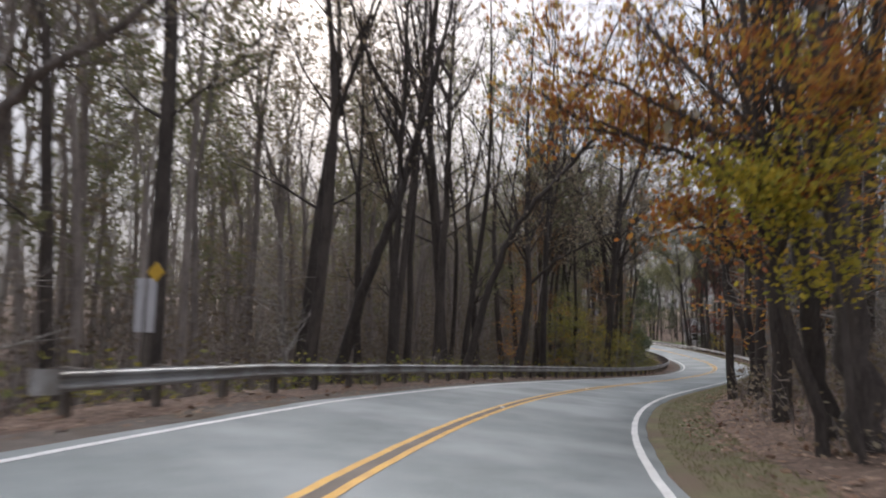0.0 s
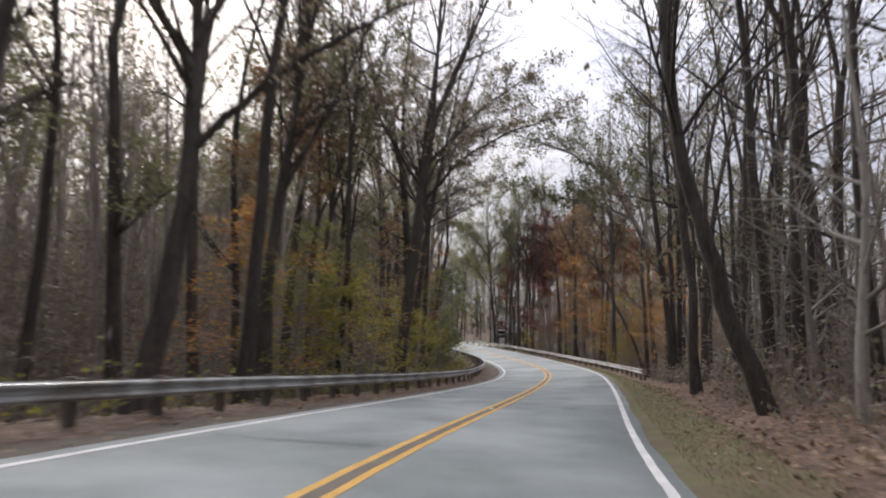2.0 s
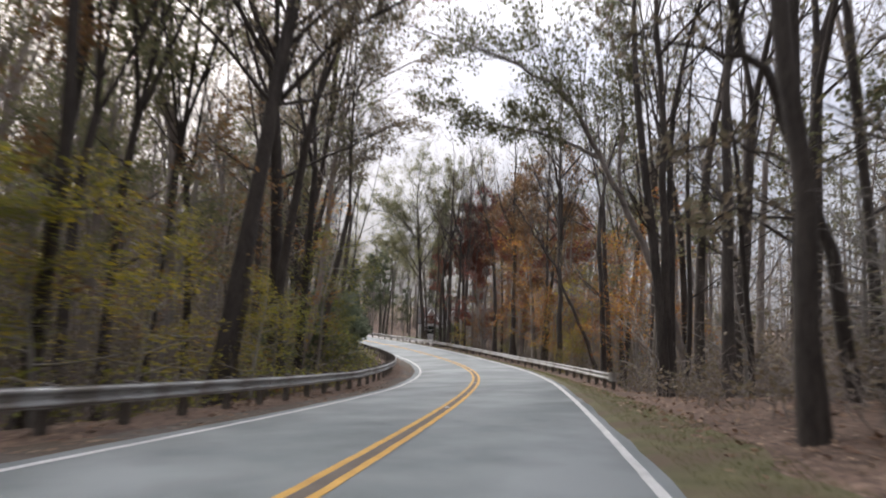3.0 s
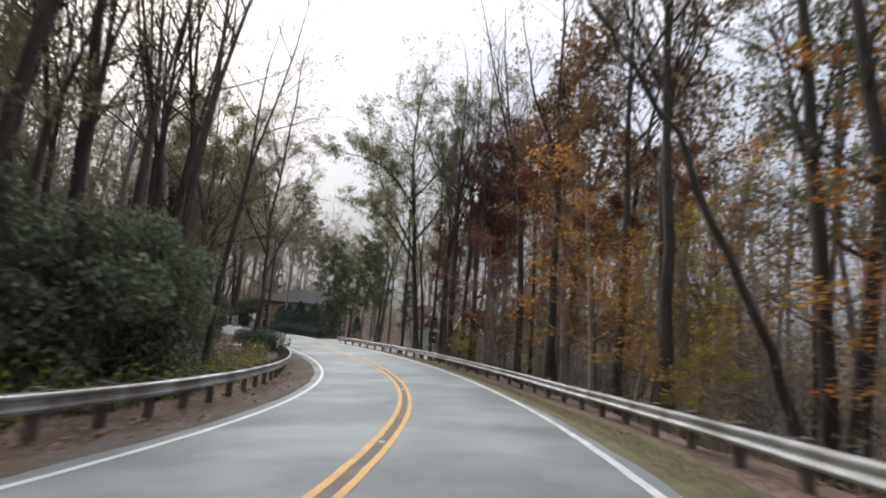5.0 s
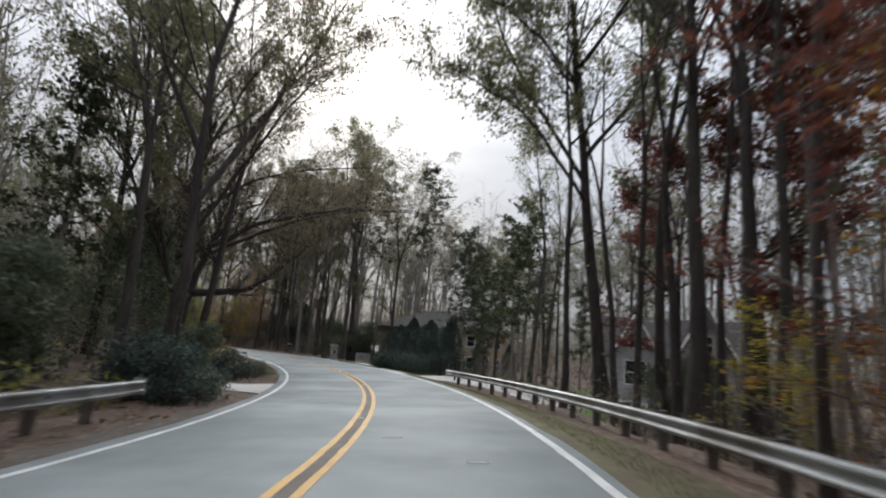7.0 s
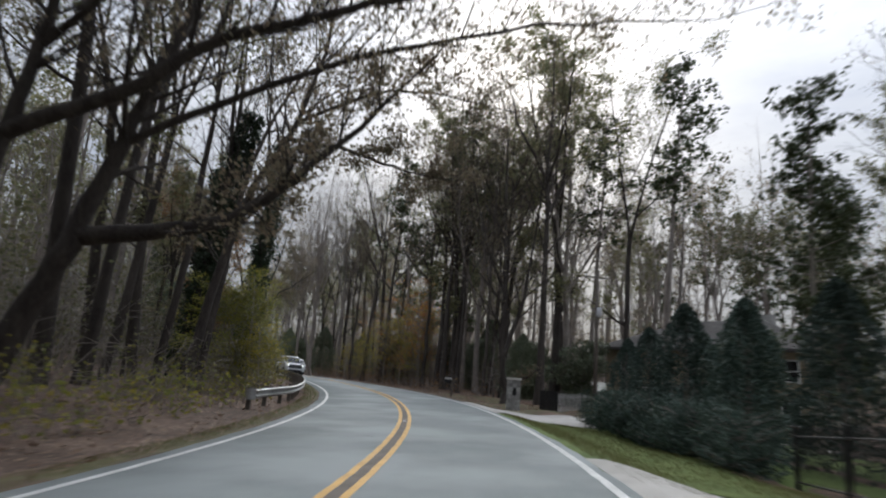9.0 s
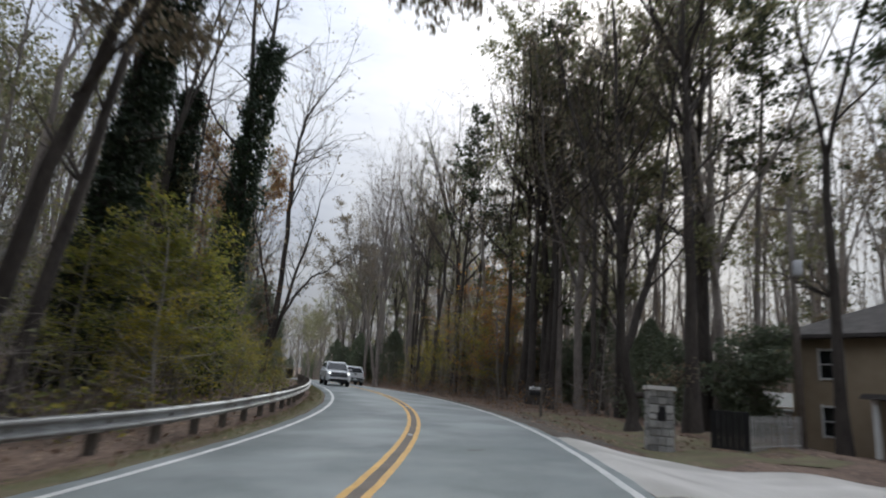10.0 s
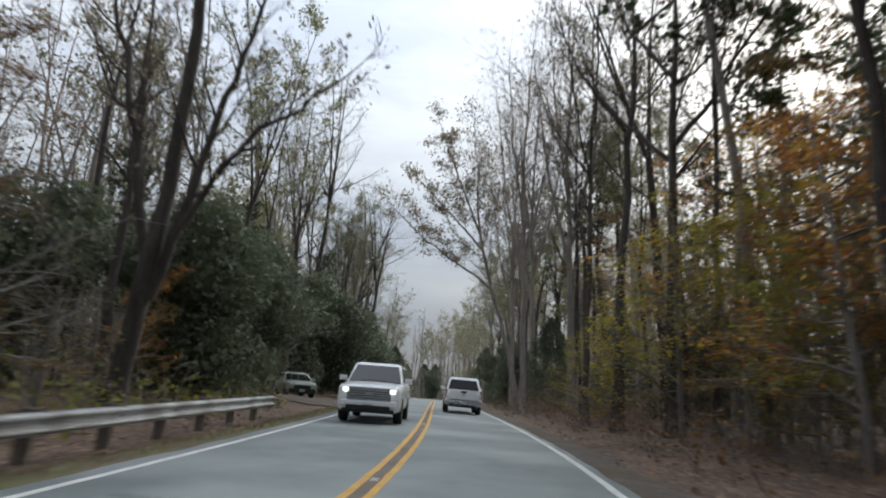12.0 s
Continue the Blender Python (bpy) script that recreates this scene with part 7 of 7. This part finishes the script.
def garage():
    root = thing("outbuilding", on_ground(184.0, 26.0, turn=-58, size=0.8), "low outbuilding with a pale roof and white eaves", "outbuilding")
    wall = Shape()
    wall.box((6.4, 6.0, 2.6), Matrix.Translation((0, 0, 0.9)))
    part("wall", wall, TAN_SIDING, root)
    rf = Shape()
    gable(rf, 6.0, 6.4, 2.1, 1.3, Matrix.Rotation(radians(90), 4, "Z"))
    rr = part("roof", rf, PALE_ROOF, root)
    tr = Shape()
    for sgn in (-1, 1):
        tr.tube([(-3.57, sgn * 3.35, 1.94), (-3.57, 0, 3.36)], [0.09, 0.09], 4, cap=True)
        tr.tube([(3.57, sgn * 3.35, 1.94), (3.57, 0, 3.36)], [0.09, 0.09], 4, cap=True)
    part("verge_board", tr, WHITE_PAINT, rr)
    for x in (-1.8, 1.6):
        window(root, Matrix.Translation((x, -3.03, 1.2)), 1.0, 0.9)


tan_house()
grey_house()
garage()

# ---- vehicles ----
def paint(name, colour, rough=0.25, metal=0.0):
    m, n, l, b = nodes_of(name)
    tex, ramp = n.new("ShaderNodeTexNoise"), n.new("ShaderNodeValToRGB")
    tex.inputs["Scale"].default_value, tex.inputs["Detail"].default_value = 3.0, 5.0
    ramp.color_ramp.elements[0].color = (*(c * 0.86 for c in colour), 1)
    ramp.color_ramp.elements[1].color = (*colour, 1)
    l.new(tex.outputs["Fac"], ramp.inputs["Fac"])
    l.new(ramp.outputs["Color"], b.inputs["Base Color"])
    b.inputs["Roughness"].default_value, b.inputs["Metallic"].default_value = rough, metal
    b.inputs["Coat Weight"].default_value = 0.5
    return m


WHITE_CAR = paint("white_car_paint", (0.80, 0.81, 0.82))
SILVER_CAR = paint("pale_car_paint", (0.34, 0.37, 0.33), 0.3)
TRIM = surface("black_plastic_trim", (0.012, 0.012, 0.013), (0.03, 0.03, 0.032), 6.0, 0.6, 0.1, 40.0)
CHROME = paint("dull_chrome", (0.45, 0.46, 0.47), 0.2, 0.9)
TYRE = surface("black_tyre_rubber", (0.012, 0.012, 0.012), (0.03, 0.03, 0.03), 8.0, 0.85, 0.3, 60.0)
RIM = paint("grey_wheel_rim", (0.30, 0.31, 0.32), 0.35, 0.7)
CAR_GLASS = glass_material("dark_car_glass", (0.010, 0.012, 0.014), 0.04)
CAR_GLASS.node_tree.nodes["Principled BSDF"].inputs["Specular IOR Level"].default_value = 0.5
PRIVACY_GLASS = glass_material("tinted_rear_glass", (0.006, 0.006, 0.007), 0.1)
PRIVACY_GLASS.node_tree.nodes["Principled BSDF"].inputs["Specular IOR Level"].default_value = 0.1
RED_LAMP = paint("red_lamp_lens", (0.22, 0.012, 0.012), 0.15)
LAMP, _n, _l, _b = nodes_of("lit_headlamp")
_b.inputs["Base Color"].default_value = (0.8, 0.8, 0.8, 1)
_b.inputs["Emission Color"].default_value, _b.inputs["Emission Strength"].default_value = (1.0, 0.97, 0.92, 1), 0.7


def loft(sections):
    """A skin through rings of (x, y, z) points of equal count, closed at both ends."""
    sh = Shape()
    k = len(sections[0])
    f = [(i * k + j, i * k + (j + 1) % k, (i + 1) * k + (j + 1) % k, (i + 1) * k + j) for i in range(len(sections) - 1) for j in range(k)]
    f += [tuple(range(k))[::-1], tuple(range((len(sections) - 1) * k, len(sections) * k))]
    sh.add([p for s in sections for p in s], f)
    return sh


def ring(y, w, zb, zt, crown=0.03, tuck=0.93):
    half = [(0.0, zb), (w * 0.86, zb), (w * 0.97, zb + 0.06), (w, zb + 0.3 * (zt - zb)), (w, zb + 0.62 * (zt - zb)), (w * 0.985, zt - 0.10), (w * tuck, zt - 0.015), (w * 0.6, zt + crown * 0.7), (0.0, zt + crown)]
    return [(x, y, z) for x, z in half] + [(-x, y, z) for x, z in half[-2:0:-1]]


def pane(corners, out=0.006):
    """A slightly proud, thin pane through four corners."""
    a = np.array(corners, float)
    n = unit(np.cross(a[1] - a[0], a[3] - a[0]))
    sh = Shape()
    sh.add(np.concatenate([a + n * out, a - n * 0.01]), [(0, 1, 2, 3), (7, 6, 5, 4), (0, 4, 5, 1), (1, 5, 6, 2), (2, 6, 7, 3), (3, 7, 4, 0)])
    return sh


def vehicle(label, m, category, length, w, belt, top, hood, glass, wheels, radius, body_paint, name, clearance=0.36, bed=None):
    """glass: y of windscreen base, roof front, roof rear, rear base. hood: (front height, rear height)."""
    root = thing(name, m, label, category)
    half = length / 2
    ys = np.unique(np.concatenate([np.linspace(-half, half, 40), [half - 0.03, half - 0.1, half - 0.25, -half + 0.03, -half + 0.12]]))
    secs = []
    for y in ys:
        end = min(1.0, (half - abs(y)) / 0.35)
        ww = w * (0.9 + 0.1 * math.sqrt(max(0.0, 1 - (1 - end) ** 2)))
        zb = clearance
        for yw in wheels:
            if abs(y - yw) < radius + 0.07:
                zb = max(zb, radius + math.sqrt((radius + 0.07) ** 2 - (y - yw) ** 2) - 0.02)
        zt = belt
        if y > glass[0]:
            u = (y - glass[0]) / (half - glass[0])
            zt = hood[1] + (hood[0] - hood[1]) * u
            zt -= 0.10 * max(0.0, (u - 0.9) / 0.1) ** 2
        elif bed is not None and y < bed[0]:
            zt = bed[1]
        secs.append(ring(y, ww, zb, zt))
    body = part("body", loft(secs), body_paint, root, smooth=True)
    b0, r0, r1, b1 = glass
    wb, wt = w * 0.93, w * 0.76
    cab = loft([[(-wb, b0, belt - 0.03), (wb, b0, belt - 0.03), (wb, b1, belt - 0.03), (-wb, b1, belt - 0.03)],
                [(-wt * 1.03, r0 + 0.04, top - 0.07), (wt * 1.03, r0 + 0.04, top - 0.07), (wt * 1.03, r1 - 0.02, top - 0.07), (-wt * 1.03, r1 - 0.02, top - 0.07)],
                [(-wt * 0.9, r0 - 0.12, top), (wt * 0.9, r0 - 0.12, top), (wt * 0.9, r1 + 0.1, top), (-wt * 0.9, r1 + 0.1, top)]])
    bm_part("cabin", bevelled(cab, 0.03, 2, 20), body_paint, root, smooth=True)

    def on(u, v, side):
        """A point of a cabin side: u from front to rear, v from belt to roof."""
        y = (b0 + (b1 - b0) * u) * (1 - v) + (r0 + 0.04 + (r1 - r0 - 0.06) * u) * v
        return (side * ((wb * (1 - v) + wt * 1.03 * v) + 0.0), y, (belt - 0.03) * (1 - v) + (top - 0.07) * v)

    ws = [(-wb * 0.93, b0 + 0.0, belt + 0.02), (wb * 0.93, b0 + 0.0, belt + 0.02), (wt * 0.93, r0 + 0.055, top - 0.1), (-wt * 0.93, r0 + 0.055, top - 0.1)]
    part("windscreen", pane([ws[1], ws[0], ws[3], ws[2]], 0.012), CAR_GLASS, root)
    rw = [(-wb * 0.88, b1 - 0.0, belt + 0.06), (wb * 0.88, b1 - 0.0, belt + 0.06), (wt * 0.9, r1 - 0.035, top - 0.11), (-wt * 0.9, r1 - 0.035, top - 0.11)]
    part("rear_window", pane(rw, 0.012), PRIVACY_GLASS, root)
    for side in (-1, 1):
        for u0, u1 in ((0.10, 0.36), (0.40, 0.66), (0.70, 0.92)):
            q = [on(u0, 0.12, side), on(u1, 0.12, side), on(u1, 0.9, side), on(u0, 0.9, side)]
            part("side_window", pane(q if side < 0 else q[::-1], 0.01), PRIVACY_GLASS, root)
        for yw in wheels:
            hub = thing("wheel", Matrix.Translation((side * (w - 0.13), yw, radius)) @ Matrix.Rotation(radians(90 * side), 4, "Y"), "", "")
            hub.parent = root
            ty = Shape()
            ty.lathe([(radius * 0.62, -0.13), (radius * 0.9, -0.135), (radius, -0.1), (radius, 0.1), (radius * 0.9, 0.135), (radius * 0.62, 0.13)], 28)
            part("tyre", ty, TYRE, hub, smooth=True)
            rm = Shape()
            rm.lathe([(radius * 0.63, -0.1), (radius * 0.63, 0.11), (radius * 0.55, 0.10), (radius * 0.2, 0.07), (0.02, 0.09)], 20)
            for i in range(6):
                a = i * math.pi / 3
                rm.box((radius * 0.42, 0.07, 0.04), Matrix.Rotation(a, 4, "Z") @ Matrix.Translation((radius * 0.36, 0, 0.1)))
            part("rim", rm, RIM, hub, smooth=False)
        mi = Shape()
        mi.box((0.24, 0.12, 0.17), Matrix.Translation((side * (w + 0.10), b0 - 0.28, belt + 0.1)))
        mi.box((0.14, 0.06, 0.05), Matrix.Translation((side * (w - 0.04), b0 - 0.28, belt + 0.03)))
        bm_part("mirror", bevelled(mi, 0.03, 2), body_paint, root)
        hd = Shape()
        for u in (0.36, 0.66):
            y = b0 + (b1 - b0) * u
            hd.box((0.02, 0.16, 0.03), Matrix.Translation((side * (w + 0.012), y, belt - 0.16)))
        part("door_handle", hd, body_paint, root)
    return root, body


def bars(parent, y, z, w, h, n, material, name="plate", facing=1):
    pl = Shape()
    pl.box((w, 0.012, h), Matrix.Translation((0, y, z)))
    p = part(name, pl, material, parent)
    for i in range(n):
        b = Shape()
        b.box((w * 0.1, 0.006, h * 0.5), Matrix.Translation((-w * 0.36 + i * w * 0.72 / (n - 1), y + facing * 0.008, z)))
        part("bar", b, TRIM, p)


def box_part(parent, name, size, at, material, bevel=0.02, label="", turn=None):
    sh = Shape()
    sh.box(size, Matrix.Translation(at) @ (turn or Matrix()))
    return bm_part(name, bevelled(sh, bevel, 2), material, parent, label, smooth=False)


def on_road(s, d, turn):
    p = along(s, d, 0.014)
    th = float(np.interp(s, RS, RT))
    g = float(np.interp(s, RS, RZ.copy() * 0 + np.gradient(RZ)))
    bk = float(np.interp(s, RS, RB))
    m = Matrix.Translation(p) @ Matrix.Rotation(th, 4, "Z") @ Matrix.Rotation(math.atan(g), 4, "X") @ Matrix.Rotation(math.atan(bk), 4, "Y")
    return m @ Matrix.Rotation(radians(turn), 4, "Z")


def white_suv():
    w, half = 1.0, 2.62
    root, body = vehicle("large white sport utility vehicle with lit headlamps", on_road(200.0, -1.70, 180), "car", 5.24, w, 1.24, 1.9, (1.12, 1.24), (1.25, 0.55, -2.15, -2.55), (1.62, -1.45), 0.41, WHITE_CAR, "sport_utility_vehicle")
    y = half
    box_part(root, "grille", (1.36, 0.10, 0.36), (0, y - 0.02, 0.86), TRIM, 0.03, "dark grille with chrome bars")
    for i in range(5):
        box_part(root, "grille_bar", (1.3, 0.05, 0.028), (0, y + 0.035, 0.73 + i * 0.066), CHROME, 0.008)
    box_part(root, "grille_trim", (1.3, 0.06, 0.045), (0, y + 0.0, 1.06), CHROME, 0.012)
    for s in (-1, 1):
        box_part(root, "headlamp", (0.27, 0.16, 0.13), (s * 0.75, y - 0.06, 0.98), LAMP, 0.03, "lit white headlamp", Matrix.Rotation(radians(-22 * s), 4, "Z"))
        box_part(root, "side_vent", (0.10, 0.12, 0.34), (s * 0.84, y - 0.11, 0.66), TRIM, 0.02)
        box_part(root, "tow_eye", (0.12, 0.06, 0.07), (s * 0.42, y + 0.0, 0.44), CHROME, 0.015)
    box_part(root, "bumper", (1.72, 0.24, 0.20), (0, y - 0.07, 0.60), WHITE_CAR, 0.05)
    box_part(root, "lower_intake", (1.36, 0.16, 0.12), (0, y - 0.0, 0.49), TRIM, 0.02)
    box_part(root, "skid_plate", (1.62, 0.22, 0.12), (0, y - 0.08, 0.385), TRIM, 0.03)
    bars(root, y + 0.065, 0.56, 0.31, 0.11, 5, WHITE_PAINT)
    em = Shape()
    em.box((0.2, 0.02, 0.06), Matrix.Translation((0, y + 0.06, 0.90)))
    part("emblem", em, CHROME, root)
    for s in (-1, 1):
        rr = Shape()
        rr.tube([(s * 0.66, 0.35, 1.93), (s * 0.66, -0.6, 1.96), (s * 0.66, -1.95, 1.93)], [0.02, 0.024, 0.02], 6, cap=True)
        part("roof_rail", rr, TRIM, root)
        wp = Shape()
        wp.tube([(s * 0.55, 1.28, 1.28), (s * 0.05, 1.18, 1.33)], [0.012, 0.01], 4, cap=True)
        part("wiper", wp, TRIM, root)


def white_pickup():
    w, half = 0.99, 2.78
    root, body = vehicle("white four-door pickup truck with a dark rear window", on_road(213.2, 1.72, 0), "pickup truck", 5.56, w, 1.2, 1.88, (1.1, 1.2), (1.35, 0.65, -1.75, -2.35), (1.75, -1.6), 0.39, WHITE_CAR, "pickup_truck", 0.42, bed=(-2.3, 1.2))
    y = -half
    box_part(root, "tailgate", (1.44, 0.06, 0.54), (0, y - 0.01, 0.96), WHITE_CAR, 0.03)
    hdl = box_part(root, "tailgate_handle", (0.3, 0.04, 0.1), (0, y - 0.045, 1.12), TRIM, 0.012)
    for s in (-1, 1):
        box_part(root, "tail_lamp", (0.15, 0.10, 0.42), (s * 0.865, y + 0.05, 1.0), RED_LAMP, 0.02, "dark red tail lamp")
    box_part(root, "bumper", (1.86, 0.22, 0.2), (0, y - 0.04, 0.6), CHROME, 0.05, "grey step bumper")
    box_part(root, "bumper_step", (1.5, 0.2, 0.04), (0, y - 0.07, 0.715), TRIM, 0.01)
    box_part(root, "valance", (1.5, 0.12, 0.18), (0, y + 0.06, 0.44), TRIM, 0.02)
    bars(root, y - 0.16, 0.61, 0.31, 0.13, 5, WHITE_PAINT, facing=-1)
    bed = Shape()
    bed.box((1.5, 0.5, 0.05), Matrix.Translation((0, -2.5, 1.235)))
    part("bed_cover", bed, TRIM, root)
    em = Shape()
    em.box((0.16, 0.015, 0.05), Matrix.Translation((0, y - 0.05, 0.98)))
    part("emblem", em, CHROME, root)
    for s in (-1, 1):
        rr = Shape()
        rr.tube([(s * 0.66, 0.4, 1.91), (s * 0.66, -0.6, 1.94), (s * 0.66, -1.6, 1.91)], [0.02, 0.024, 0.02], 6, cap=True)
        part("roof_rail", rr, TRIM, root)
        ex = Shape()
        ex.tube([(s * 0.72, y - 0.02, 0.38), (s * 0.72, y + 0.5, 0.38)], [0.04, 0.04], 8, cap=True)
        part("exhaust_pipe", ex, CHROME, root)


def parked_car():
    w, half = 0.9, 2.3
    p = on_ground(217.0, -8.6, turn=205)
    p.translation.z += 0.06
    root, body = vehicle("pale grey parked car facing the road on a driveway", p, "car", 4.6, w, 0.98, 1.5, (0.84, 0.98), (0.95, 0.25, -1.3, -1.95), (1.4, -1.35), 0.33, SILVER_CAR, "parked_car", 0.26)
    box_part(root, "grille", (1.0, 0.08, 0.2), (0, half - 0.01, 0.62), TRIM, 0.03)
    box_part(root, "bumper", (1.6, 0.2, 0.26), (0, half - 0.06, 0.4), TRIM, 0.05)
    for s in (-1, 1):
        box_part(root, "headlamp", (0.3, 0.14, 0.14), (s * 0.66, half - 0.07, 0.68), CHROME, 0.03)
    bars(root, half + 0.05, 0.42, 0.3, 0.12, 5, WHITE_PAINT)


white_suv()
white_pickup()
parked_car()


def wheelie_bin(s, d):
    root = thing("rubbish_bin", on_ground(s, d, turn=10), "dark green wheeled rubbish bin at the roadside", "bin")
    b = Shape()
    b.box((0.56, 0.6, 0.9), Matrix.Translation((0, 0, 0.52)), taper=1.12)
    bm_part("body", bevelled(b, 0.03, 2), TRIM, root)
    l = Shape()
    l.box((0.68, 0.76, 0.07), Matrix.Translation((0, -0.03, 1.0)), taper=0.94)
    bm_part("lid", bevelled(l, 0.02, 2), TRIM, root)
    for x in (-0.26, 0.26):
        wsh = Shape()
        wsh.lathe([(0.03, -0.03), (0.11, -0.03), (0.11, 0.03), (0.03, 0.03)], 14, Matrix.Translation((x, 0.3, 0.11)) @ Matrix.Rotation(radians(90), 4, "Y"))
        part("wheel", wsh, TYRE, root)
    h = Shape()
    h.tube([(-0.25, 0.42, 0.95), (0.25, 0.42, 0.95)], [0.018, 0.018], 6, cap=True)
    part("handle", h, TRIM, root)


wheelie_bin(214.6, -4.5)

# ---- road details ----
STUD_MESH = None
for i, s in enumerate(np.arange(4.0, 300.0, 12.2)):
    st = thing("road_stud", on_road(float(s), 0.0, 0), "small white reflective road stud between the yellow lines", "road stud", "centre line studs")
    st.matrix_basis = st.matrix_basis @ Matrix.Translation((0, 0, 0.006))
    if STUD_MESH is None:
        sh = Shape()
        sh.box((0.11, 0.10, 0.022), Matrix.Translation((0, 0, 0.011)), taper=0.7)
        STUD_MESH = sh.mesh("body", WHITE_PAINT)
    part("body", STUD_MESH, WHITE_PAINT, st)


def crack(seed, s, d0, d1, width, wander, name="crack_seal"):
    r = np.random.RandomState(seed)
    u = np.linspace(0, 1, 24)
    dd = d0 + (d1 - d0) * u
    ss = s + np.cumsum(r.normal(0, wander, 24))
    wd = width * r.uniform(0.5, 1.2, 24)
    zz = 0.018 + 0.006 * (1 - np.abs(dd) / 3.6)
    a, b = along(ss - wd / 2, dd, 0) + np.stack([0 * zz, 0 * zz, zz], 1), along(ss + wd / 2, dd, 0) + np.stack([0 * zz, 0 * zz, zz], 1)
    sh = Shape()
    sh.add(np.concatenate([a, b]), [(i, i + 1, 24 + i + 1, 24 + i) for i in range(23)])
    part(name, sh, SEAL, road, "dark sealed crack")


for i, (s, d0, d1) in enumerate(((19.0, -3.2, -0.3), (33.0, -2.9, 0.1), (57.0, 0.3, 2.9), (88.0, -3.1, -0.4), (105.6, 0.3, 3.3), (106.0, -3.2, -0.3), (129.0, 0.4, 3.0), (146.0, -3.0, -0.5), (185.0, -2.5, 2.6))):
    crack(500 + i, s, d0, d1, 0.05, 0.03)
for i, (s, d, l) in enumerate(((110.8, 0.75, 0.35), (108.6, 2.0, 0.3), (42.0, 1.9, 0.4), (160.0, 1.4, 0.3))):
    crack(540 + i, s, d - l / 2, d + l / 2, 0.22, 0.01, "tar_patch")


# ---- fallen leaves and grass ----
def fallen(seed, n, s_range, d_range, size, label, clump=0.0):
    r = np.random.RandomState(seed)
    t = Tree(seed)
    s = r.uniform(*s_range, n)
    d = d_range[0] + (d_range[1] - d_range[0]) * r.uniform(0, 1, n) ** 0.8
    keep = np.sin(s * 1.1 + d * 2.3) + np.sin(s * 0.37 - d) + r.normal(0, 0.8, n) > -0.6 - clump
    p = ground_at(s[keep], d[keep])
    p[:, 2] += 0.035
    t.scatter(p, size * r.uniform(0.6, 1.4, len(p)), 0.82, 0.0)
    tagged(part("fallen_leaves", t.leaf, FALLEN, None, label), category="fallen leaves", kind="stuff")


fallen(601, 30000, (0, 70), (4.4, 14), 0.13, "brown fallen leaves scattered over the bank")
fallen(602, 15000, (0, 120), (-3.8, -8.5), 0.12, "brown fallen leaves under the guardrail")
fallen(603, 9000, (128, 205), (-3.8, -10), 0.13, "reddish fallen leaves along the road's edge")
fallen(604, 12000, (165, 235), (4.2, 12), 0.13, "brown fallen leaves along the road's edge")
fallen(605, 3000, (60, 136), (4.3, 9), 0.11, "scattered fallen leaves on the dirt shoulder")
fallen(606, 700, (-2, 210), (-3.6, -3.2), 0.09, "a few fallen leaves on the asphalt edge", 3.0)

GRASS_BLADE = foliage("grass_blades", [(0.10, 0.115, 0.04), (0.15, 0.15, 0.06), (0.18, 0.155, 0.075), (0.11, 0.13, 0.045)], through_light=0.4)


def grass(seed, n, s_range, d_range, height, label):
    r = np.random.RandomState(seed)
    s, d = r.uniform(*s_range, n), d_range[0] + (d_range[1] - d_range[0]) * r.uniform(0, 1, n)
    p = ground_at(s, d)
    h = height * r.uniform(0.5, 1.3, n)
    a = r.uniform(0, 6.28, n)
    lean = r.normal(0, 0.35, (n, 2)) * h[:, None]
    wv = np.stack([np.cos(a), np.sin(a), 0 * a], 1) * (0.005 + 0.03 * h[:, None])
    tip = p + np.concatenate([lean, h[:, None]], 1)
    sh = Shape()
    v = np.stack([p - wv, p + wv, tip], 1).reshape(-1, 3)
    sh.add(v, [(3 * i, 3 * i + 1, 3 * i + 2) for i in range(n)])
    tagged(part("grass", sh, GRASS_BLADE, None, label), category="grass", kind="stuff")


grass(701, 26000, (141, 156), (3.8, 7.6), 0.07, "short green roadside grass")
grass(702, 40000, (8, 135), (3.85, 5.3), 0.06, "thin olive grass on the shoulder")
grass(703, 12000, (134, 210), (-3.8, -4.5), 0.07, "thin grass beside the white line")
